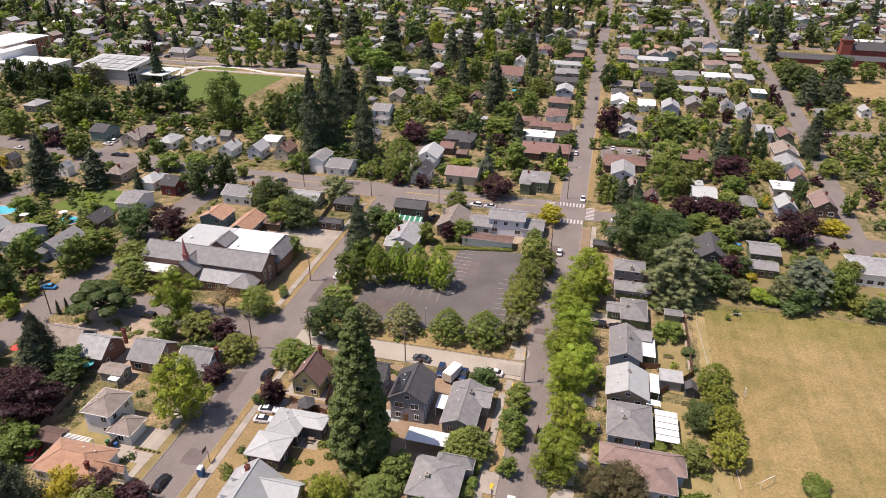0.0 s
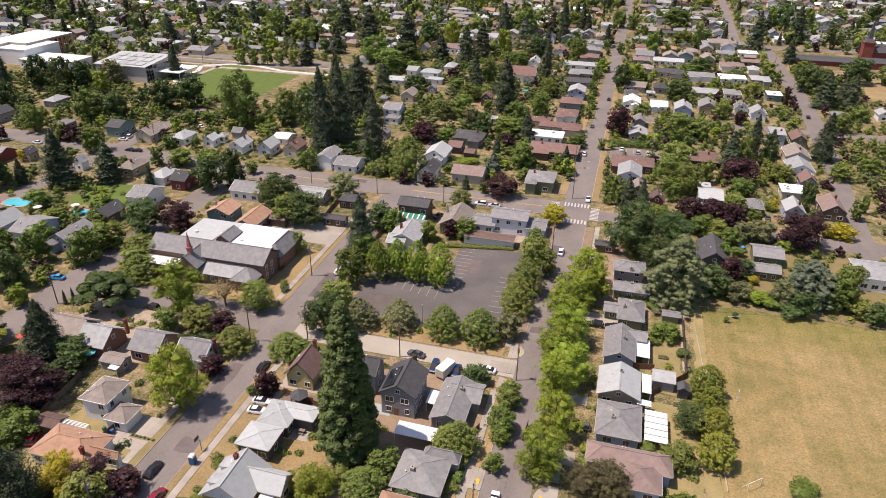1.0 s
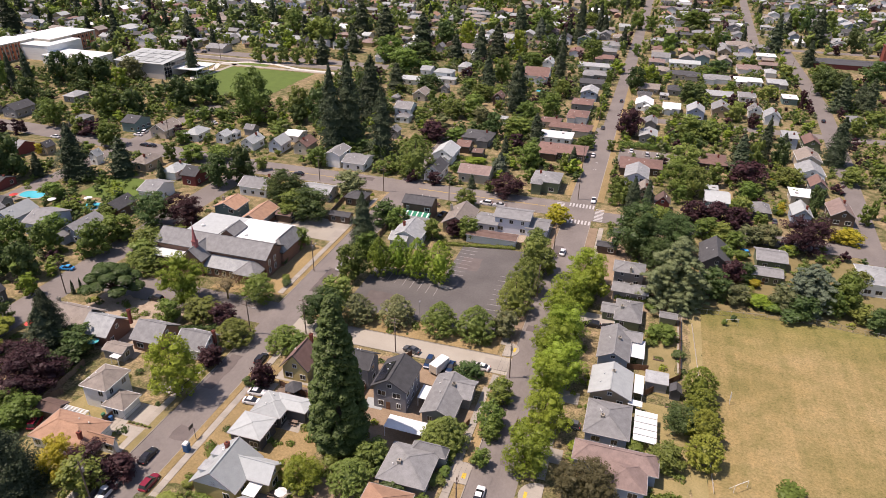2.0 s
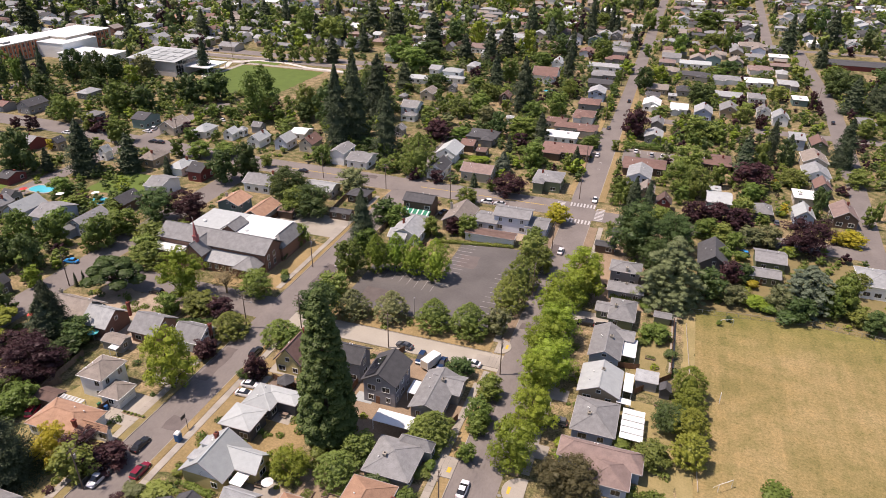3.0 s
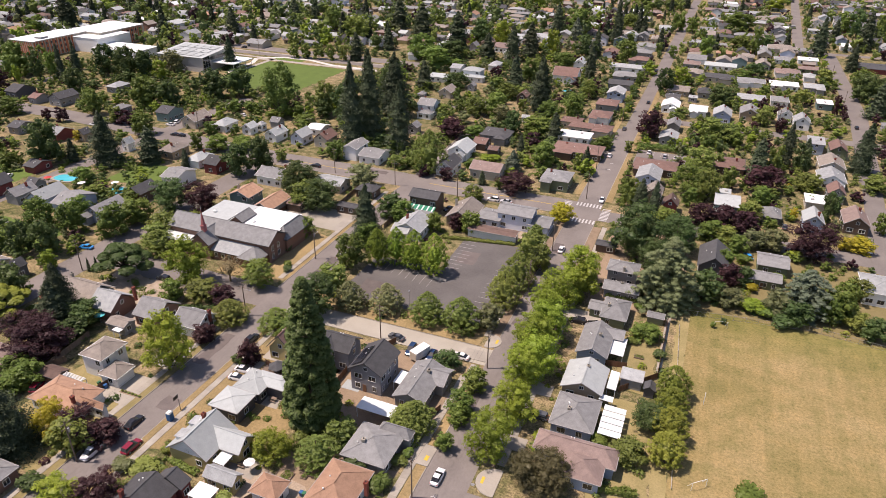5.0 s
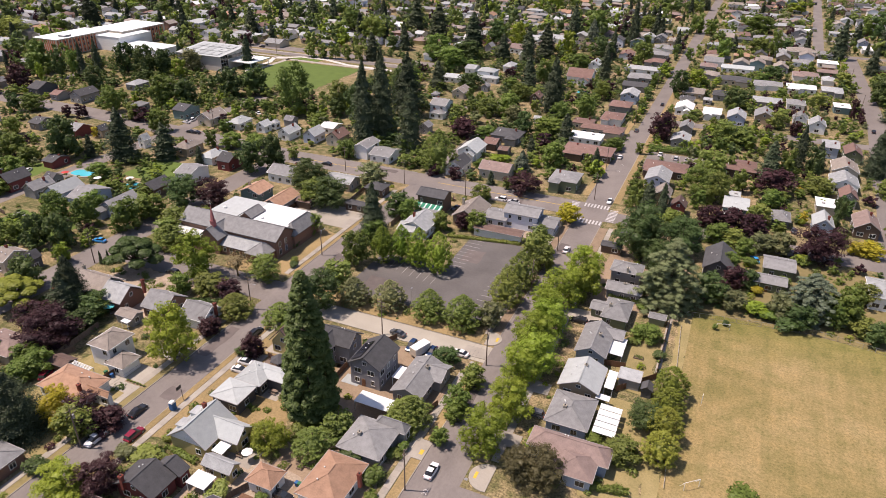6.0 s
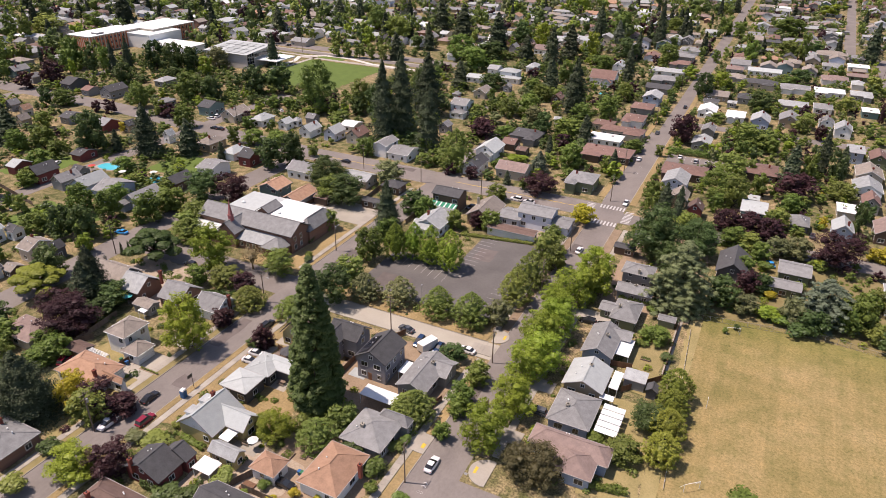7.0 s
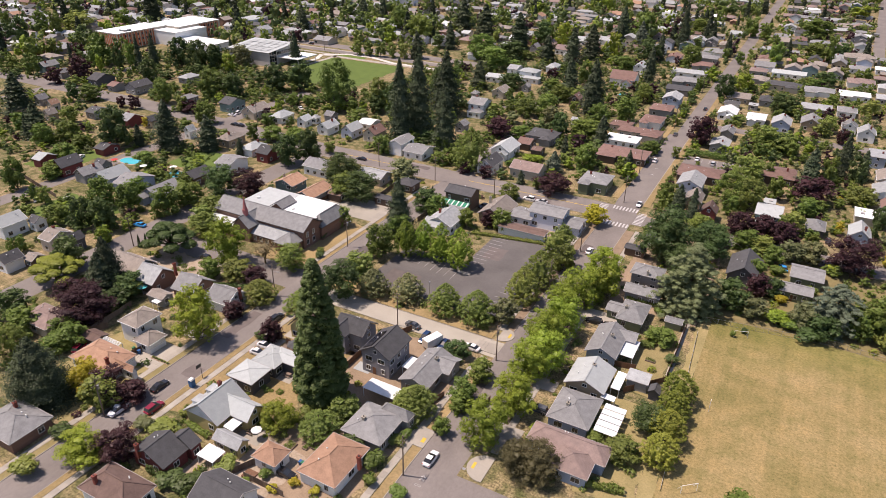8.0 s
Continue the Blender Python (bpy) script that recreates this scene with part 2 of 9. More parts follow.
def field_mat():
    """Mown playing field in a dry summer: straw, faded green patches, worn spots and faint mowing stripes."""
    m = bpy.data.materials.new("field_grass")
    m.use_nodes = True
    n, l = m.node_tree.nodes, m.node_tree.links
    b = n["Principled BSDF"]
    b.inputs["Roughness"].default_value = 1.0
    b.inputs["Specular IOR Level"].default_value = 0.1
    geo = n.new("ShaderNodeNewGeometry")

    def tex(scale, detail, rough=0.6, stretch=(1, 1, 1)):
        mp = n.new("ShaderNodeMapping")
        mp.inputs["Scale"].default_value = stretch
        l.new(geo.outputs["Position"], mp.inputs["Vector"])
        t = n.new("ShaderNodeTexNoise")
        t.inputs["Scale"].default_value, t.inputs["Detail"].default_value, t.inputs["Roughness"].default_value = scale, detail, rough
        l.new(mp.outputs[0], t.inputs["Vector"])
        return t.outputs["Fac"]

    def ramp(src, stops):
        r = n.new("ShaderNodeValToRGB")
        while len(r.color_ramp.elements) < len(stops):
            r.color_ramp.elements.new(0.5)
        for e, (p, c) in zip(r.color_ramp.elements, stops):
            e.position, e.color = p, (*c, 1)
        l.new(src, r.inputs[0])
        return r.outputs[0]

    def mixed(kind, f, a, c):
        x = n.new("ShaderNodeMixRGB")
        x.blend_type = kind
        x.inputs[0].default_value = f
        l.new(a, x.inputs[1])
        l.new(c, x.inputs[2])
        return x.outputs[0]

    broad = ramp(tex(0.035, 5), [(0.36, (0.188, 0.157, 0.063)), (0.5, (0.238, 0.186, 0.082)), (0.66, (0.29, 0.22, 0.108))])
    blots = ramp(tex(0.22, 6, 0.65), [(0.34, (0.74, 0.82, 0.72)), (0.5, (1.0, 1.0, 1.0)), (0.68, (1.16, 1.1, 1.08))])
    stripes = ramp(tex(0.5, 2, 0.5, (1.0, 0.015, 1.0)), [(0.38, (0.91, 0.94, 0.91)), (0.62, (1.06, 1.05, 1.05))])
    tufts = ramp(tex(1.7, 9, 0.8), [(0.32, (0.5, 0.55, 0.46)), (0.5, (1.0, 1.0, 1.0)), (0.68, (1.42, 1.36, 1.36))])
    col = mixed("MULTIPLY", 1.0, mixed("MULTIPLY", 1.0, mixed("MULTIPLY", 0.8, broad, blots), stripes), tufts)
    # watered green along the northern fence
    xyz, edge, wob = n.new("ShaderNodeSeparateXYZ"), n.new("ShaderNodeMapRange"), n.new("ShaderNodeMath")
    l.new(geo.outputs["Position"], xyz.inputs[0])
    wob.operation, wob.inputs[1].default_value = "MULTIPLY_ADD", 22.0
    l.new(tex(0.12, 5), wob.inputs[0])
    l.new(xyz.outputs["Y"], wob.inputs[2])
    edge.inputs[1].default_value, edge.inputs[2].default_value, edge.inputs[4].default_value = 163.0, 184.0, 0.75
    l.new(wob.outputs[0], edge.inputs[0])
    green = n.new("ShaderNodeMixRGB")
    green.blend_type = "MULTIPLY"
    green.inputs[2].default_value = (0.68, 0.84, 0.58, 1)
    l.new(edge.outputs[0], green.inputs[0])
    l.new(col, green.inputs[1])
    l.new(green.outputs[0], b.inputs["Base Color"])
    MATS["field_grass"] = m


field_mat()

# ---- mesh tools ----
def mesh_of(name, verts, faces, mat):
    me = bpy.data.meshes.new(name)
    me.from_pydata([tuple(v) for v in verts], [], faces)
    me.materials.append(MATS[mat] if isinstance(mat, str) else mat)
    return me


def put(name, me, parent=None, m=None, label=""):
    ob = new(name, me)
    if parent is not None:
        ob.parent = parent
    if m is not None:
        ob.matrix_basis = m
    if label:
        ob["label"] = label
    return ob


def thing(name, x, y, label, category, group="", z=0.0, rz=0.0, kind=""):
    ob = new(name)
    ob.empty_display_size = 0.5
    ob.matrix_basis = pose(x, y, z, 0, 0, rz)
    return tagged(ob, label, category, group, kind)


class Shape:
    """Vertices and faces gathered into one mesh."""

    def __init__(self):
        self.v, self.f = [], []

    def add(self, verts, faces):
        n = len(self.v)
        self.v += [tuple(p) for p in verts]
        self.f += [tuple(i + n for i in f) for f in faces]
        return self

    def box(self, x0, y0, z0, x1, y1, z1):
        return self.add([(x0, y0, z0), (x1, y0, z0), (x1, y1, z0), (x0, y1, z0), (x0, y0, z1), (x1, y0, z1), (x1, y1, z1), (x0, y1, z1)],
                        [(0, 3, 2, 1), (4, 5, 6, 7), (0, 1, 5, 4), (1, 2, 6, 5), (2, 3, 7, 6), (3, 0, 4, 7)])

    def beam(self, a, b, w, h):
        """A bar from a to b, w wide and h high."""
        a, b = Vector(a), Vector(b)
        d = (b - a).normalized()
        s = d.cross(Vector((0, 0, 1)))
        s = s.normalized() * w / 2 if s.length > 1e-4 else Vector((w / 2, 0, 0))
        u = s.cross(d).normalized() * h / 2
        ring = [-s - u, s - u, s + u, -s + u]
        return self.add([a + r for r in ring] + [b + r for r in ring], [(0, 1, 2, 3), (7, 6, 5, 4), (0, 4, 5, 1), (1, 5, 6, 2), (2, 6, 7, 3), (3, 7, 4, 0)])

    def tube(self, pts, radii, n=7):
        """A tapered round limb through the points."""
        pts = [Vector(p) for p in pts]
        rings = []
        for i, p in enumerate(pts):
            d = (pts[min(i + 1, len(pts) - 1)] - pts[max(i - 1, 0)]).normalized()
            s = d.cross(Vector((0.31, 0.9, 0.2))).normalized()
            u = s.cross(d)
            rings.append([p + radii[i] * (math.cos(2 * math.pi * k / n) * s + math.sin(2 * math.pi * k / n) * u) for k in range(n)])
        faces = [(i * n + k, i * n + (k + 1) % n, (i + 1) * n + (k + 1) % n, (i + 1) * n + k) for i in range(len(pts) - 1) for k in range(n)]
        faces += [tuple(range(n))[::-1], tuple((len(pts) - 1) * n + k for k in range(n))]
        return self.add([v for r in rings for v in r], faces)

    def mesh(self, name, mat):
        return mesh_of(name, self.v, self.f, mat)


def shell(verts, faces, thick):
    """A sheet with thickness: the faces, a copy below them, and sides along the open edges. Also gives the open edges."""
    n = len(verts)
    v = [tuple(p) for p in verts] + [(p[0], p[1], p[2] - thick) for p in verts]
    f = [tuple(q) for q in faces] + [tuple(i + n for i in reversed(q)) for q in faces]
    seen = {}
    for q in faces:
        for a, b in zip(q, q[1:] + q[:1]):
            seen[(a, b)] = 1
    edge = [(a, b) for a, b in seen if (b, a) not in seen]
    f += [(b, a, a + n, b + n) for a, b in edge]
    return v, f, edge


def roof_sheet(w, d, rise, kind, axis):
    """Top of a roof over a w x d rectangle about the origin, from height 0: gable, hip, shed or flat; axis: the ridge's."""
    if axis == "y" and kind in ("gable", "hip"):
        v, f = roof_sheet(d, w, rise, kind, "x")
        return [(-y, x, z) for x, y, z in v], f
    a, b = w / 2, d / 2
    if kind == "gable":
        return [(-a, -b, 0), (a, -b, 0), (a, 0, rise), (-a, 0, rise), (-a, b, 0), (a, b, 0)], [(0, 1, 2, 3), (3, 2, 5, 4)]
    if kind == "hip":
        r = max(a - b, 0.15)
        return [(-a, -b, 0), (a, -b, 0), (a, b, 0), (-a, b, 0), (-r, 0, rise), (r, 0, rise)], [(0, 1, 5, 4), (1, 2, 5), (2, 3, 4, 5), (3, 0, 4)]
    if kind == "shed":
        return [(-a, -b, 0), (a, -b, 0), (a, b, rise), (-a, b, rise)], [(0, 1, 2, 3)]
    return [(-a, -b, 0), (a, -b, 0), (a, b, 0.02), (-a, b, 0.02)], [(0, 1, 2, 3)]


def wall_block(w, d, eave, rise, kind, axis):
    """Outer walls of a w x d block up to the eaves, with gable ends."""
    a, b = w / 2, d / 2
    s = Shape().box(-a, -b, 0, a, b, eave - 0.06)
    if kind == "gable":
        e, t = eave - 0.06, eave + rise * 0.93 - 0.1
        if axis == "x":
            s.add([(-a, -b, e), (-a, b, e), (-a, 0, t), (a, -b, e), (a, b, e), (a, 0, t)], [(0, 2, 1), (3, 4, 5), (0, 3, 5, 2), (1, 2, 5, 4)])
        else:
            s.add([(-a, -b, e), (a, -b, e), (0, -b, t), (-a, b, e), (a, b, e), (0, b, t)], [(0, 1, 2), (3, 5, 4), (0, 2, 5, 3), (1, 4, 5, 2)])
    if kind == "shed":
        s.add([(-a, -b, eave - 0.06), (a, -b, eave - 0.06), (a, b, eave - 0.06), (-a, b, eave - 0.06), (a, b, eave + rise * 0.95 - 0.2), (-a, b, eave + rise * 0.95 - 0.2)],
              [(0, 1, 4, 5), (1, 2, 4), (3, 0, 5), (2, 3, 5, 4)])
    return s


KIT = {}


def kit(key, make):
    """Meshes that alike pieces share."""
    if key not in KIT:
        KIT[key] = make()
    return KIT[key]


def window_meshes(w, h, trim):
    def make():
        s = Shape()
        a = w / 2
        s.box(-a - 0.1, -0.07, -0.1, -a, 0.02, h + 0.1).box(a, -0.07, -0.1, a + 0.1, 0.02, h + 0.1)
        s.box(-a, -0.07, h, a, 0.02, h + 0.1).box(-a, -0.09, -0.1, a, 0.02, 0)
        s.box(-0.03, -0.05, 0, 0.03, 0.02, h)
        return s.mesh("window_frame", trim), Shape().box(-a, -0.03, 0, a, 0.02, h).mesh("pane", "glass_dark")
    return kit(("window", w, h, trim), make)


FACES = {"S": (0, 0, -1), "E": (90, 1, 0), "N": (180, 0, 1), "W": (-90, -1, 0)}


def window(parent, face, along, z, w, d, ww=1.2, wh=1.2, trim="trim_white", cx=0.0, cy=0.0):
    """A window in one wall of a w x d block about (cx, cy)."""
    turn, sx, sy = FACES[face]
    x, y = (cx + along, cy + sy * d / 2) if sy else (cx + sx * w / 2, cy + along)
    fr, pa = window_meshes(ww, wh, trim)
    ob = put("window", fr, parent, pose(x, y, z, 0, 0, turn))
    put("pane", pa, ob)
    return ob


def door(parent, face, along, w, d, trim="trim_white", cx=0.0, cy=0.0, dw=0.95, dh=2.05, name="door", label=""):
    turn, sx, sy = FACES[face]
    x, y = (cx + along, cy + sy * d / 2) if sy else (cx + sx * w / 2, cy + along)

    def make():
        s = Shape().box(-dw / 2, -0.05, 0, dw / 2, 0.02, dh)
        if dw > 2:
            for k in range(4):
                s.box(-dw / 2 + 0.08, -0.075, 0.08 + k * dh / 4, dw / 2 - 0.08, -0.05, (k + 1) * dh / 4 - 0.06)
        else:
            s.box(-dw / 2 + 0.12, -0.07, 0.15, dw / 2 - 0.12, -0.05, 0.9).box(-dw / 2 + 0.12, -0.07, 1.1, dw / 2 - 0.12, -0.05, 1.9)
        return s.mesh(name, trim)
    return put(name, kit((name, dw, dh, trim), make), parent, pose(x, y, 0.05, 0, 0, turn), label)


def eaves_trim(roof, wall, trim):
    """Paint of the fascia boards: white on white houses, muted on others."""
    if trim != "trim_white":
        return trim
    if roof in ("dark_grey", "brown", "red_brown") and wall != "white":
        return "trim_dark"
    return "trim_white" if wall in ("white", "beige") and roof in ("tan", "light_grey", "pale", "white", "grey") else "trim_grey"


def block(ho, cx, cy, w, d, eave, rise, kind, axis, roof, wall, trim="trim_white", over=0.45, z0=0.0):
    """Walls, roof and fascia of one rectangle of a building, under the thing ho."""
    s = wall_block(w - 2 * over, d - 2 * over, eave - z0, rise, kind, axis)
    put("wall", s.mesh("wall", "wall_" + wall), ho, pose(cx, cy, z0))
    v, f = roof_sheet(w, d, rise, kind, axis)
    v = [(x, y, z + 0.16) for x, y, z in v]
    sv, sf, edge = shell(v, f, 0.16)
    put("roof", mesh_of("roof", sv, sf, "roof_" + roof), ho, pose(cx, cy, eave))
    if trim:
        for a, b in edge:
            t = Shape()
            pa, pb = Vector(v[a]), Vector(v[b])
            mid = (pa + pb) / 2
            out = Vector((mid.x, mid.y, 0))
            dirn = (pb - pa).normalized()
            side = dirn.cross(Vector((0, 0, 1))).normalized()
            if side.dot(out) < 0:
                side = -side
            drop = Vector((0, 0, -0.1))
            t.beam(pa + side * 0.05 + drop, pb + side * 0.05 + drop, 0.1, 0.17)
            put("fascia", t.mesh("fascia", eaves_trim(roof, wall, trim)), ho, pose(cx, cy, eave))
    if kind in ("gable", "hip"):
        c = Shape()
        r = v[2:4] if kind == "gable" else v[4:6]
        c.beam(Vector(r[0]) + Vector((0, 0, 0.03)), Vector(r[1]) + Vector((0, 0, 0.03)), 0.28, 0.05)
        if kind == "hip":
            up = Vector((0, 0, 0.02))
            for p in v[:4]:
                e = min(r, key=lambda q: (Vector(q) - Vector(p)).length)
                c.beam(Vector(p) + up, Vector(e) + up, 0.24, 0.05)
        if kind == "hip" or (Vector(r[0]) - Vector(r[1])).length > 0.4:
            put("ridge_cap", c.mesh("ridge_cap", "roof_" + roof), ho, pose(cx, cy, eave))


def chimney(ho, x, y, z0, z1, mat="brick_red", w=0.65):
    def make():
        s = Shape().box(-w / 2, -w / 2, 0, w / 2, w / 2, 1.0).box(-w / 2 - 0.07, -w / 2 - 0.07, 0.88, w / 2 + 0.07, w / 2 + 0.07, 1.0)
        return s.mesh("chimney", mat)
    ob = put("chimney", kit(("chimney", mat, w), make), ho, Matrix.Translation((x, y, z0)) @ Matrix.Diagonal((1, 1, z1 - z0, 1)))
    put("flue", kit("flue", lambda: Shape().tube([(0, 0, 0), (0, 0, 0.25)], [0.14, 0.12], 8).mesh("flue", "trim_dark")), ho, pose(x, y, z1))
    return ob


def vent(ho, x, y, z):
    s = kit("vent", lambda: Shape().tube([(0, 0, -0.25), (0, 0, 0.3)], [0.09, 0.09], 8).tube([(0, 0, 0.3), (0, 0, 0.38)], [0.17, 0.1], 8).mesh("vent_pipe", "trim_white"))
    put("vent_pipe", s, ho, pose(x, y, z))


def gable_cladding(ho, face, w, d, eave, rise, mat, cx=0.0, cy=0.0):
    """A coloured triangle of siding on a gable end."""
    turn, sx, sy = FACES[face]
    a = (w if sy else d) / 2
    x, y = (cx, cy + sy * (d / 2 + 0.03)) if sy else (cx + sx * (w / 2 + 0.03), cy)
    v, f = [(-a, 0, 0), (a, 0, 0), (0, 0, rise * 0.9), (-a, 0.06, 0), (a, 0.06, 0), (0, 0.06, rise * 0.9)], [(0, 1, 2), (5, 4, 3), (0, 3, 4, 1), (1, 4, 5, 2), (2, 5, 3, 0)]
    return put("gable_siding", mesh_of("gable_siding", v, f, mat), ho, pose(x, y, eave - 0.05, 0, 0, turn), "white gable siding")


def dormer(ho, x, y, z, w=2.2, h=1.3, out=2.0, side=-1, roof="light_grey", wall="white"):
    """A small shed dormer standing out of a slope that falls along x."""
    s = Shape().add([(0, -w / 2, 0), (0, w / 2, 0), (0, w / 2, h), (0, -w / 2, h), (-side * out, -w / 2, h), (-side * out, w / 2, h)], [(0, 1, 2, 3), (0, 3, 4), (1, 5, 2), (3, 2, 5, 4), (0, 4, 5, 1)])
    ob = put("dormer", s.mesh("dormer", "wall_" + wall), ho, pose(x, y, z))
    v, f, _ = shell([(side * 0.25, -w / 2 - 0.2, h + 0.1), (side * 0.25, w / 2 + 0.2, h + 0.1), (-side * out, w / 2 + 0.2, h + 0.35), (-side * out, -w / 2 - 0.2, h + 0.35)], [(0, 1, 2, 3)], 0.12)
    put("dormer_roof", mesh_of("dormer_roof", v, f, "roof_" + roof), ob)
    fr, pa = window_meshes(0.9, 0.8, "trim_white")
    put("window", fr, ob, pose(side * 0.02, 0, 0.3, 0, 0, 90 * side))
    return ob


WORDS = dict(grey="grey shingle", dark_grey="dark grey shingle", light_grey="pale grey shingle", brown="brown shingle", tan="tan shingle", orange_brown="orange-brown shingle",
             pale="very pale shingle", white="flat white", red_brown="red-brown", mauve="mauve-brown shingle")


def house(x0, y0, x1, y1, eave=3.0, rise=1.9, kind="hip", axis="", roof="grey", wall="white", wings=(), stack=None, name="house", label="", win=True, trim="trim_white", faces="SEW", seed=1, front="", vents=3):
    """A building over the eaves' rectangle x0..x1, y0..y1, with wings (x0, y0, x1, y1, eave, rise, kind, axis)."""
    x0, x1, y0, y1 = min(x0, x1), max(x0, x1), min(y0, y1), max(y0, y1)
    cx, cy, w, d = (x0 + x1) / 2, (y0 + y1) / 2, x1 - x0, y1 - y0
    axis = axis or ("x" if w >= d else "y")
    rnd = random.Random(seed * 77 + int(cx * 10) + int(cy * 7))
    story = "two-storey" if eave > 4.6 else "single-storey"
    form = {"hip": "hipped", "gable": "gabled", "shed": "sloping", "flat": "flat"}[kind]
    what = name.replace("_", " ")
    ho = thing(name, cx, cy, label or f"{story} {what} with {wall.replace('_', ' ')} walls and {form} {WORDS[roof].replace('flat white', 'white')} roof", what, "houses" if name == "house" else "")
    blocks = [(0.0, 0.0, w, d, eave, rise, kind, axis)]
    for a0, b0, a1, b1, e, r, k, ax in wings:
        blocks.append(((a0 + a1) / 2 - cx, (b0 + b1) / 2 - cy, abs(a1 - a0), abs(b1 - b0), e, r, k, ax or ("x" if abs(a1 - a0) > abs(b1 - b0) else "y")))
    for bx, by, bw, bd, e, r, k, ax in blocks:
        over = 0.45 if min(bw, bd) > 4 else 0.2
        block(ho, bx, by, bw, bd, e, r, k, ax, roof, wall, trim, over)
        if win:
            iw, idp = bw - 2 * over, bd - 2 * over
            for fc in faces:
                span = iw if fc in "SN" else idp
                n = max(1, int(span / 3.0))
                for lv in range(2 if e > 4.6 else 1):
                    for i in range(n):
                        if rnd.random() < 0.2:
                            continue
                        ww = rnd.choice((0.9, 1.2, 1.7))
                        window(ho, fc, (i + 0.5) * span / n - span / 2 + rnd.uniform(-0.3, 0.3), 0.95 + lv * 2.75, iw, idp, ww, 1.25, "trim_white", bx, by)
                if k == "gable" and ((ax == "y") == (fc in "SN")) and r > 1.7:
                    window(ho, fc, 0, e + 0.25, iw, idp, 0.9, min(1.0, r * 0.35), "trim_white", bx, by)
    if front:
        door(ho, front, rnd.uniform(-0.15, 0.15) * (w if front in "SN" else d), w - 0.9, d - 0.9, "wood_brown")
    if stack:
        chimney(ho, stack[0] - cx, stack[1] - cy, eave - 0.3, eave + max(rise, 1.0) + (0.7 if wall in ("brick", "red", "white", "yellow") else 0.35), "brick_red" if wall in ("brick", "red", "white", "yellow") else "concrete_old")
    for i in range(min(vents, 2) if kind != "flat" else 0):
        u, q = rnd.uniform(-0.3, 0.3), rnd.uniform(0.12, 0.3)
        if axis == "x":
            vent(ho, u * w, q * d, eave + 0.16 + rise * (1 - 2 * q))
        else:
            vent(ho, -q * w, u * d, eave + 0.16 + rise * (1 - 2 * q))
    return ho


